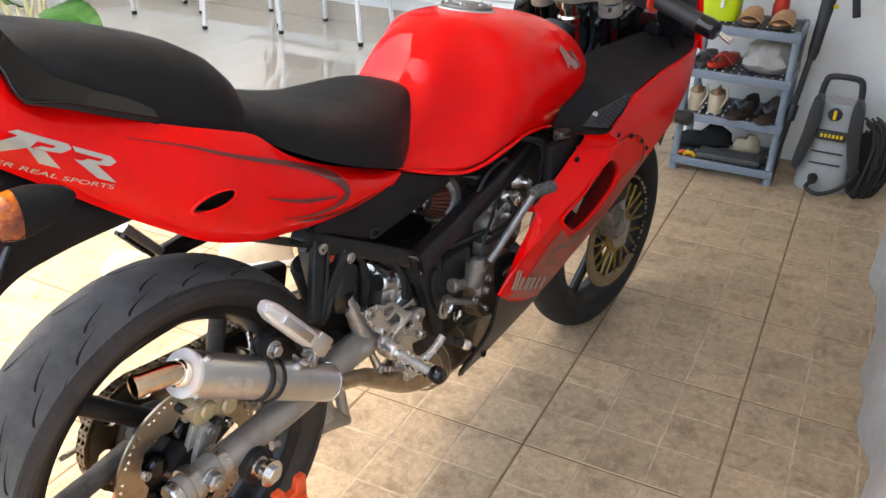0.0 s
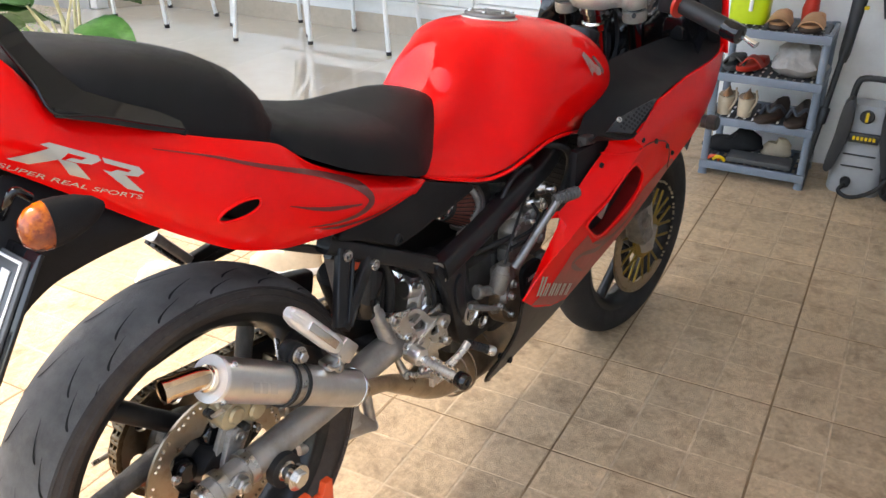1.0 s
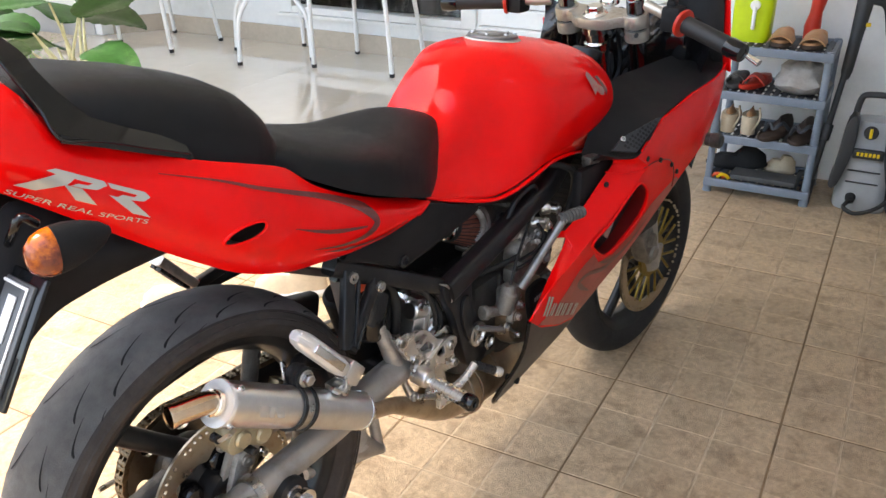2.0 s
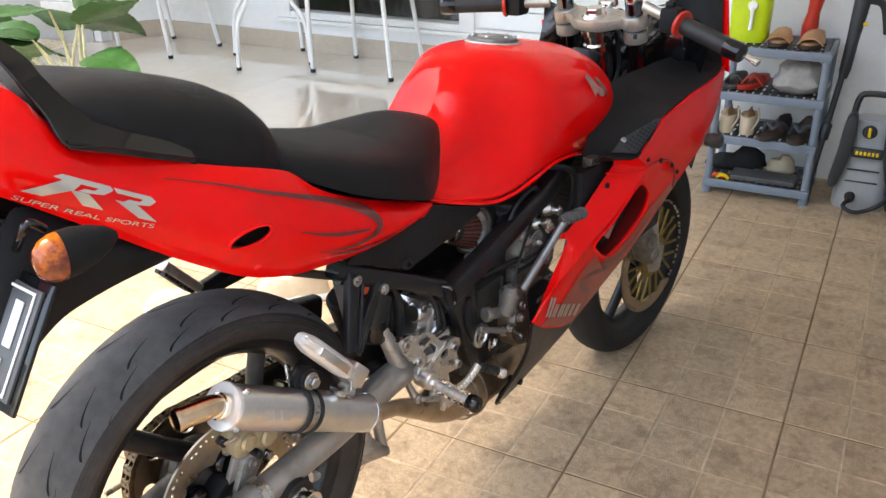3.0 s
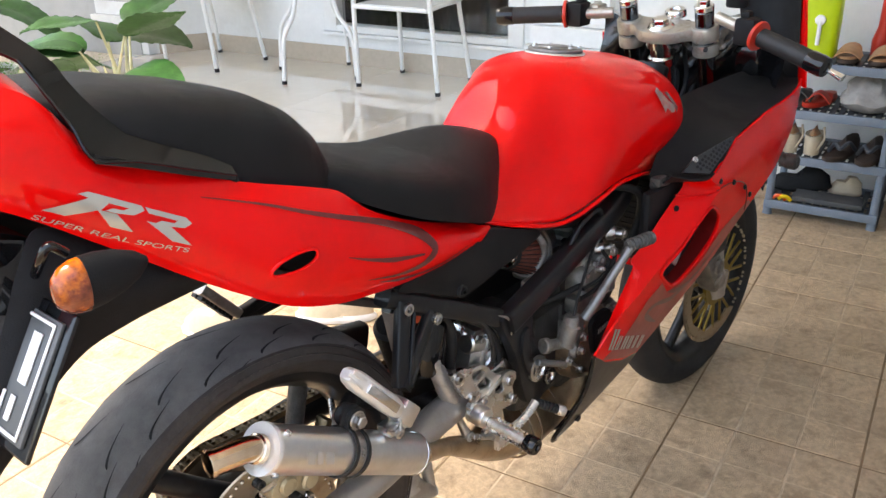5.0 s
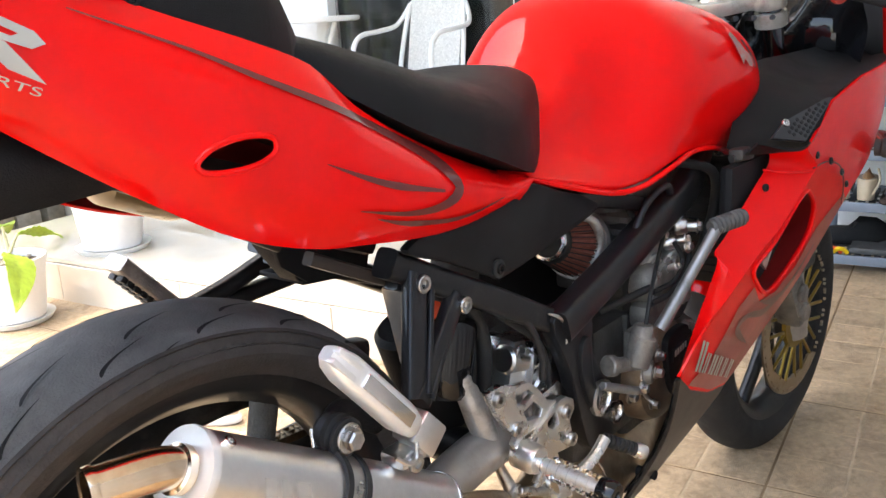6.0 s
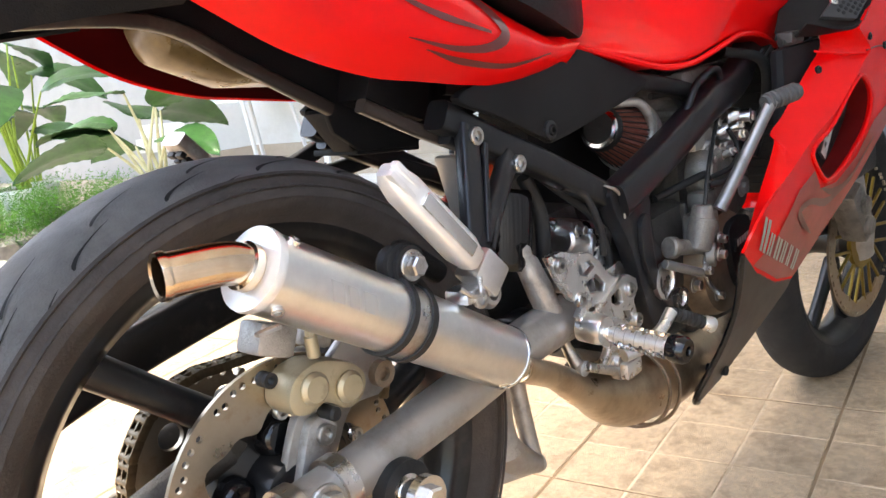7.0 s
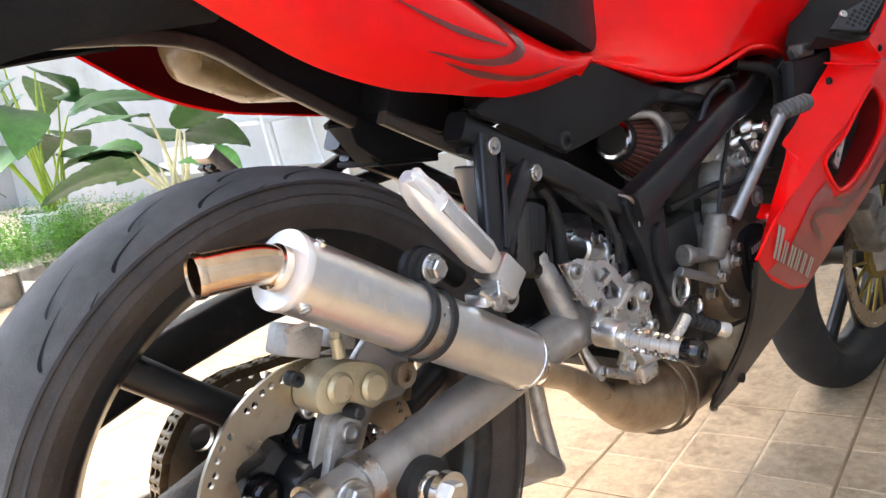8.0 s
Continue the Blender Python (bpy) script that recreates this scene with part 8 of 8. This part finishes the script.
sh = thing("scrubbing_brush", "pale bristle brush on the lowest shelf", "brush", "", "", ROOM)
part("bristles", shoe_bm(0.12, 0.07, 0.0, 0.05, put(0.40, 2.80, z3, 90)), M_CREAM, sh)
sh = thing("folded_mat", "folded dark grey mat on the lowest shelf", "mat", "", "", ROOM)
part("mat", box((0.36, 2.67, z3 + 0.012), (0.24, 0.10, 0.022), 0.008), M_GREYRUB, sh)
for k, (u, v) in enumerate(((0.175, 2.625), (0.195, 2.622))):
    sh = thing("orange_clip", "small orange plastic clip hanging at the shelf edge", "clip", "orange clips", "", ROOM)
    part("body", tube([(u, v, z3 + 0.004), (u + 0.012, v - 0.012, z3 + 0.018), (u + 0.03, v - 0.006, z3 + 0.016), (u + 0.042, v, z3 + 0.002)], 0.007, 8), M_YELLOW if k else M_ORANGE, sh)

# ---------------------------------------------------------------- pressure washer and its lance
WU, WV = 0.705, 2.74
washer = thing("pressure_washer", "grey and charcoal pressure washer with a yellow dial and coiled hose", "pressure washer", "", "", ROOM)


def washer_ring(z, w, d, p=0.5, du=0.0):
    return [Vector((WU + du + w * math.copysign(abs(math.cos(a)) ** p, math.cos(a)), WV + d * math.copysign(abs(math.sin(a)) ** p, math.sin(a)), z)) for a in [2 * math.pi * k / 32 for k in range(32)]]


body = part("body", loft([washer_ring(0.0, 0.088, 0.085), washer_ring(0.012, 0.096, 0.092), washer_ring(0.12, 0.092, 0.09), washer_ring(0.22, 0.080, 0.080), washer_ring(0.31, 0.066, 0.068), washer_ring(0.335, 0.055, 0.055)]), M_WASHER, washer, "pale grey body")
for sx in (-1, 1):
    part("side_frame", plate(smooth2([(WU + sx * 0.115, 0.10), (WU + sx * 0.085, 0.10), (WU + sx * 0.050, 0.25), (WU + sx * 0.056, 0.36), (WU + sx * 0.088, 0.34), (WU + sx * 0.100, 0.22)], 3), WV - 0.115, WV - 0.02, bevel=0.006), M_WASHBLK, washer)
part("carry_handle", tube([(WU - 0.070, WV - 0.03, 0.33), (WU - 0.062, WV - 0.03, 0.405), (WU - 0.04, WV - 0.03, 0.428), (WU + 0.04, WV - 0.03, 0.428), (WU + 0.062, WV - 0.03, 0.405), (WU + 0.070, WV - 0.03, 0.33)], 0.0115, 14), M_WASHBLK, washer, "charcoal carrying handle")
part("front_shield", box((WU, WV - 0.098, 0.228), (0.105, 0.02, 0.036), 0.006), M_WASHBLK, washer)
for k in range(6):
    part("brand_bar", box((WU - 0.034 + 0.0135 * k, WV - 0.1095, 0.229), (0.009, 0.003, 0.014), 0.001, None, 1), M_YELLOW, washer)
part("dial", lathe([(0.0005, 0), (0.024, 0), (0.025, -0.006), (0.021, -0.010), (0.0005, -0.010)], (WU - 0.005, WV - 0.082, 0.305), (0, 1, 0), 28), M_WASHBLK, washer)
part("dial_knob", box((WU - 0.005, WV - 0.097, 0.305), (0.011, 0.016, 0.034), 0.004), M_YELLOW, washer, "yellow switch knob")
for z in (0.16, 0.115):
    part("vent_line", box((WU - 0.003, WV - 0.093, z), (0.11, 0.008, 0.004), 0.001, None, 1), M_WASHBLK, washer)
part("outlet", join(cyl((WU - 0.03, WV - 0.085, 0.055), (WU - 0.03, WV - 0.115, 0.05), 0.019, 0.016, 22, 0.003), tube([(WU - 0.03, WV - 0.11, 0.05), (WU - 0.045, WV - 0.14, 0.03), (WU + 0.0, WV - 0.155, 0.018), (WU + 0.07, WV - 0.14, 0.05), (WU + 0.12, WV - 0.12, 0.12)], 0.0075, 10)), M_RUBBER, washer, "black hose outlet")
for k in range(16):
    q = 0.006 * k
    r1 = random.uniform(-0.02, 0.02)
    part("hose_coil", tube([(WU + 0.095 + q * 0.6, WV - 0.10 + 0.3 * q, 0.30 + r1), (WU + 0.135 + q * 0.7, WV - 0.12 + 0.2 * q, 0.26 + r1), (WU + 0.130 + q + r1, WV - 0.125 + r1, 0.14), (WU + 0.105 + 0.8 * q, WV - 0.12 + 0.4 * q, 0.012 + abs(r1)), (WU + 0.085 + 0.6 * q, WV - 0.09 + 0.4 * q, 0.10), (WU + 0.090 + 0.6 * q, WV - 0.09 + 0.5 * q, 0.25 + r1)], 0.0055, 8, 5), M_RUBBER, washer, "coiled black hose")
lance = thing("spray_lance", "black spray lance and trigger gun leaning on the wall", "spray lance", "", "", ROOM)
part("tube", cyl((0.520, 2.64, 0.005), (0.572, 2.78, 0.50), 0.011, None, 16), M_WASHBLK, lance)
part("lower_grip", cyl((0.520, 2.64, 0.003), (0.530, 2.667, 0.10), 0.018, 0.016, 18, 0.003), M_WASHBLK, lance)
part("mid_grip", cyl((0.545, 2.708, 0.24), (0.552, 2.725, 0.30), 0.018, 0.018, 18, 0.003), M_WASHBLK, lance)
part("gun", loft([[Vector((0.572 + 0.02 * t + w * math.cos(a), 2.78 + 0.05 * t + w * 0.8 * math.sin(a), 0.46 + 0.30 * t)) for a in [2 * math.pi * k / 18 for k in range(18)]] for t, w in ((0, 0.014), (0.1, 0.020), (0.5, 0.022), (0.75, 0.026), (1.0, 0.030))]), M_WASHBLK, lance)
part("trigger_ring", box((0.612, 2.81, 0.655), (0.022, 0.014, 0.014), 0.004), M_YELLOW, lance, "yellow lock ring")
part("gun_grip", tube([(0.60, 2.82, 0.74), (0.66, 2.84, 0.72), (0.69, 2.84, 0.62)], 0.014, 12), M_WASHBLK, lance)

# ---------------------------------------------------------------- covered vehicle at the side
cov = thing("covered_car", "car under a loose grey cloth cover that hangs to the floor", "car", "", "", ROOM)


def cover_point(s, t):
    """s round the car, t from the hem up to the roof."""
    v = -2.0 + 4.35 * s
    fold = 0.014 * math.sin(9 * s * 4.35) + 0.009 * math.sin(23 * s * 4.35 + 1)
    z = 0.004 + 1.42 * min(1.0, t / 0.6) if t < 0.6 else 1.424 + 0.06 * math.sin((t - 0.6) / 0.4 * math.pi / 2)
    u = 0.93 + fold * (1 - 0.6 * t) + (0.05 * t / 0.6 if t < 0.6 else 0.05 + 0.9 * (t - 0.6) / 0.4)
    u += 0.5 * max(0, (s - 0.93) / 0.07) ** 2 * 0.3
    return Vector((u, v, z))


part("cloth", thicken(sheet(cover_point, 130, 30), 0.003), M_COVER, cov)
part("cloth_end", thicken(sheet(lambda s, t: Vector((1.07 + 0.85 * s, 2.352, 0.004 + 1.45 * t)) if t < 1 else Vector((1.07 + 0.85 * s, 2.352, 1.47)), 10, 10), 0.003), M_COVER, cov)

# ---------------------------------------------------------------- shoes on the floor behind the wheel
for (x, y, tr), lab in (((0.74, 1.13, 20), "cream slip-on shoe lying on the floor"), ((1.02, 0.94, 35), "cream slip-on shoe on the floor")):
    sh = thing("slip_on_shoe", lab, "shoe", "cream shoes", "", Matrix.Translation((x, y, 0.002)) @ Matrix.Rotation(radians(tr), 4, "Z"))
    part("upper", shoe_bm(0.24, 0.10, 0.0, 0.075, Matrix.Identity(4)), M_CREAM, sh)
    part("sole", shoe_bm(0.246, 0.104, 0.0, 0.012, Matrix.Identity(4)), M_WHITE, sh)

# ---------------------------------------------------------------- plants
def leaf_bm(length, wide, droop, fold=0.22):
    """A broad pointed leaf along +x with a sunken midrib and ribbed blade, drooping towards its tip."""
    def at(s, t):
        w = wide * (math.sin(math.pi * min(1.0, s ** 0.72)) ** 0.72) * (1 - 0.12 * s)
        y = (2 * t - 1) * w / 2
        rib = 0.0022 * math.sin(46 * (s - 0.55 * abs(2 * t - 1) * wide / length))
        z = -droop * s * s * length + fold * abs(y) * (1 - 0.5 * abs(2 * t - 1)) + rib + 0.005 * math.sin(9 * s) * (2 * t - 1)
        return Vector((length * s, y, z))
    return thicken(sheet(at, 36, 10), 0.0012)


def stem_to(base, tip, bend, r):
    mid = (Vector(base) + Vector(tip)) / 2 + Vector(bend)
    return tube([base, mid, tip], [r, r * 0.8, r * 0.5], 8, 5)


def leaf_plant(root, leaves, m_leaf, stem_mat, seed):
    """Leaves: (height, reach, compass, length, width, droop)."""
    rnd = random.Random(seed)
    for h, reach, compass, length, wide, droop in leaves:
        a = radians(compass)
        tip = Vector((reach * math.cos(a), reach * math.sin(a), h))
        base = Vector((rnd.uniform(-0.03, 0.03), rnd.uniform(-0.03, 0.03), 0.0))
        st = part("stalk", stem_to(base, tip, (0, 0, 0.05 * h), 0.008), stem_mat, root)
        bm = leaf_bm(length * 1.28, wide * 1.62, droop * 0.75)
        pitch = rnd.uniform(-0.55, 0.05)
        bmesh.ops.transform(bm, matrix=Matrix.Translation(tip) @ Matrix.Rotation(a + rnd.uniform(-0.3, 0.3), 4, "Z") @ Matrix.Rotation(-pitch - 0.45, 4, "Y") @ Matrix.Rotation(rnd.uniform(-0.7, 0.7), 4, "X"), verts=bm.verts)
        part("leaf", bm, m_leaf, root)


def pot(name_label, m, r, h, saucer=True):
    p = thing("flower_pot", name_label, "flower pot", "white pots", "", m)
    part("pot", lathe([(0.0005, 0.012), (r * 0.72, 0.012), (r * 0.76, 0.016), (r * 0.95, h * 0.9), (r, h * 0.91), (r, h), (r * 0.93, h), (r * 0.90, h * 0.9), (r * 0.88, h * 0.86), (0.0005, h * 0.86)], (0, 0, 0), (0, 0, 1), 40), M_POT, p)
    part("soil", lathe([(0.0005, h * 0.85), (r * 0.87, h * 0.85), (r * 0.87, h * 0.88), (0.0005, h * 0.9)], (0, 0, 0), (0, 0, 1), 24), M_SOIL, p, "gravelly potting soil")
    if saucer:
        part("saucer", lathe([(0.0005, 0), (r * 0.88, 0), (r * 0.98, 0.018), (r * 0.95, 0.018), (r * 0.85, 0.010), (0.0005, 0.010)], (0, 0, 0), (0, 0, 1), 40), M_POT, p, "white saucer")
    for k in range(40):
        a, q = random.uniform(0, 6.28), random.uniform(0.1, 0.8) * r
        part("pebble", box((q * math.cos(a), q * math.sin(a), h * 0.9), (random.uniform(0.01, 0.02), random.uniform(0.01, 0.02), 0.012), 0.004, Matrix.Rotation(a, 4, "Z"), 1), M_ROCK, p)
    return p


pot_b = pot("white plastic pot on a saucer on the porch", at_room(-2.08, 1.56, STEP_H, 0), 0.135, 0.25)
pl = thing("potted_plant", "broad-leaved potted plant with pale stalks", "plant", "", "", at_room(-2.08, 1.56, STEP_H + 0.22, 0))
leaf_plant(pl, [(0.20, 0.16, -15, 0.22, 0.115, 0.5), (0.30, 0.05, 20, 0.24, 0.12, 0.1), (0.34, 0.06, 80, 0.24, 0.12, 0.1), (0.26, 0.12, 150, 0.25, 0.13, 0.4), (0.22, 0.16, 190, 0.26, 0.13, 0.5), (0.18, 0.14, 230, 0.24, 0.125, 0.6), (0.36, 0.05, 250, 0.22, 0.11, 0.2),
                 (0.28, 0.12, 110, 0.25, 0.125, 0.4), (0.24, 0.14, 205, 0.24, 0.12, 0.5), (0.16, 0.16, 160, 0.22, 0.11, 0.7)], M_LEAF, M_STALK, 3)
pot_f = pot("white plastic pot on a saucer on the carport floor", at_room(-2.12, 1.17, 0.003, 0), 0.125, 0.215)
pl = thing("potted_plant", "young potted plant with a yellowing leaf", "plant", "", "", at_room(-2.12, 1.17, 0.19, 0))
leaf_plant(pl, [(0.06, 0.12, -20, 0.15, 0.07, 1.0), (0.12, 0.06, 140, 0.12, 0.05, 0.5), (0.10, 0.05, 60, 0.10, 0.045, 0.4)], M_LEAFY, M_STALK, 8)
# the planted bed with its stone edge
structure("ground_bed", box((-4.75, 1.45, 0.06), (2.9, 3.5, 0.16), 0.02), M_GRAVEL, "pale gravel planting bed beside the porch", "planting bed")
edge = thing("stone_edging", "row of rough edging stones round the bed", "stone edging", "", "structure", ROOM)
for k in range(26):
    u, v = (-3.28, -0.25 + 0.14 * k) if k < 18 else (-3.28 - 0.15 * (k - 17), 2.27)
    if k >= 18:
        continue
    part("stone", box((u + random.uniform(-0.02, 0.02), v, 0.07), (0.11 + random.uniform(-0.02, 0.03), 0.125, 0.13 + random.uniform(-0.02, 0.03)), 0.03, Matrix.Rotation(random.uniform(-0.3, 0.3), 4, "Z")), M_ROCK, edge)
big_pot = pot("white pot standing in the gravel bed", at_room(-3.55, 1.92, 0.14, 0), 0.16, 0.20, False)
pl = thing("large_leaf_plant", "large broad-leaved plant on tall green stems", "plant", "", "", at_room(-3.55, 1.92, 0.32, 0))
leaf_plant(pl, [(0.62, 0.12, 200, 0.36, 0.15, 0.5), (0.55, 0.20, 170, 0.34, 0.16, 0.7), (0.48, 0.25, 215, 0.36, 0.17, 0.8), (0.70, 0.10, 100, 0.32, 0.14, 0.4), (0.66, 0.10, 300, 0.30, 0.14, 0.4), (0.40, 0.25, 150, 0.34, 0.17, 0.9), (0.38, 0.22, 260, 0.34, 0.17, 0.9),
                 (0.52, 0.18, 320, 0.34, 0.16, 0.6), (0.46, 0.22, 20, 0.32, 0.16, 0.7), (0.34, 0.22, -40, 0.32, 0.16, 0.9), (0.28, 0.25, 190, 0.30, 0.15, 1.0), (0.78, 0.06, 240, 0.30, 0.13, 0.4)], M_LEAF, M_LEAFY, 21)
pl = thing("large_leaf_plant", "thin dark-leaved shrub against the wall", "plant", "", "", at_room(-4.25, 1.75, 0.14, 0))
leaf_plant(pl, [(0.2 + 0.06 * k, 0.12 + 0.02 * (k % 5), 47 * k, 0.16, 0.06, 0.5) for k in range(0, 16, 2)], M_LEAF, M_LEAF, 33)
pl = thing("large_leaf_plant", "tall broad-leaved plant at the back of the bed", "plant", "", "", at_room(-4.0, 2.25, 0.14, 0))
leaf_plant(pl, [(0.45 + 0.05 * k, 0.10 + 0.04 * (k % 4), 61 * k, 0.34, 0.15, 0.6) for k in range(0, 12, 2)], M_LEAF, M_LEAFY, 41)


def fern(m, seed, n, r, h):
    rnd = random.Random(seed)
    f = thing("asparagus_fern", "feathery bright green asparagus fern", "fern", "", "stuff", m)
    verts, faces = [], []
    for _ in range(n):
        a, q = rnd.uniform(0, 6.283), r * rnd.uniform(0, 1) ** 0.6
        x, y, z = q * math.cos(a), q * math.sin(a), 0.0
        lean = Vector((math.cos(a), math.sin(a), 0)) * rnd.uniform(0.1, 0.7)
        top_h = h * rnd.uniform(0.5, 1.0)
        for k in range(14):
            t = k / 13
            p = Vector((x, y, z)) + lean * t * t * h + Vector((0, 0, top_h * (t - 0.25 * t * t)))
            d = Vector((rnd.uniform(-1, 1), rnd.uniform(-1, 1), rnd.uniform(-0.2, 0.9))).normalized() * rnd.uniform(0.012, 0.028)
            w = Vector((rnd.uniform(-1, 1), rnd.uniform(-1, 1), rnd.uniform(-1, 1))).normalized() * 0.0028
            i = len(verts)
            verts += [p - w, p + w, p + d]
            faces.append((i, i + 1, i + 2))
    me = bpy.data.meshes.new("fronds")
    me.from_pydata(verts, [], faces)
    me.materials.append(M_FERN)
    ob = new("fronds", me)
    ob.parent = f
    return f


fern(at_room(-3.42, 1.66, 0.13, 0), 5, 700, 0.24, 0.36)
fern(at_room(-3.36, 2.03, 0.13, 0), 6, 520, 0.20, 0.30)
fern(at_room(-4.1, 1.1, 0.13, 0), 7, 300, 0.22, 0.30)
# pale gravel scattered on the bed
rnd = random.Random(11)
gv, gf = [], []
for _ in range(2200):
    u, v = rnd.uniform(-3.9, -3.2), rnd.uniform(0.6, 2.4)
    s = rnd.uniform(0.008, 0.022)
    i = len(gv)
    for dx, dy, dz in ((1, 0, 0), (-1, 0, 0), (0, 1, 0), (0, -1, 0), (0, 0, 1)):
        gv.append((u + dx * s * rnd.uniform(0.7, 1.2), v + dy * s * rnd.uniform(0.7, 1.2), 0.14 + dz * s))
    gf += [(i, i + 2, i + 4), (i + 2, i + 1, i + 4), (i + 1, i + 3, i + 4), (i + 3, i, i + 4)]
me = bpy.data.meshes.new("gravel")
me.from_pydata(gv, [], gf)
me.materials.append(M_GRAVEL)
tagged(placed(new("gravel", me)), "loose pale gravel on the planting bed", "gravel", "", "stuff")

# ---------------------------------------------------------------- carport tiles, each moulded in nine
T = 0.405
TU, TV = 0.254, 1.160


def tile_bm():
    bms = []
    for i in (-1, 0, 1):
        for j in (-1, 0, 1):
            bms.append(box((i * T / 3 * 0.996, j * T / 3 * 0.996, 0), (T / 3 - 0.0050, T / 3 - 0.0050, 0.016), 0.0012, None, 1))
    count = sum(len(b.faces) for b in bms)
    bm = join(*bms, box((0, 0, -0.00065), (T - 0.0055, T - 0.0055, 0.0155), 0))
    for f in list(bm.faces)[count:]:
        f.material_index = 1
    return bm


tm = None
for i in range(-9, 5):
    for j in range(-5, 5):
        u, v = TU + T * (i + 0.5), TV + T * (j + 0.5)
        if v - T / 2 > STEP_V - 0.03 and u + T / 2 < PORCH_U + 0.01 and u > -2.5:
            continue
        if u < -3.2 or u > 1.95 or v > RACK_V + 0.05:
            continue
        if tm is None:
            ob = to_object("floor_tile", tile_bm(), M_TILE, False)
            ob.data.materials.append(M_JOINT)
            tm = ob.data
        else:
            ob = new("floor_tile", tm)
        ob.parent = floor
        ob.location = (u, v, -0.007 + random.uniform(-0.0004, 0.0004))
        ob.rotation_euler = (0, 0, math.pi / 2 * random.randrange(4))
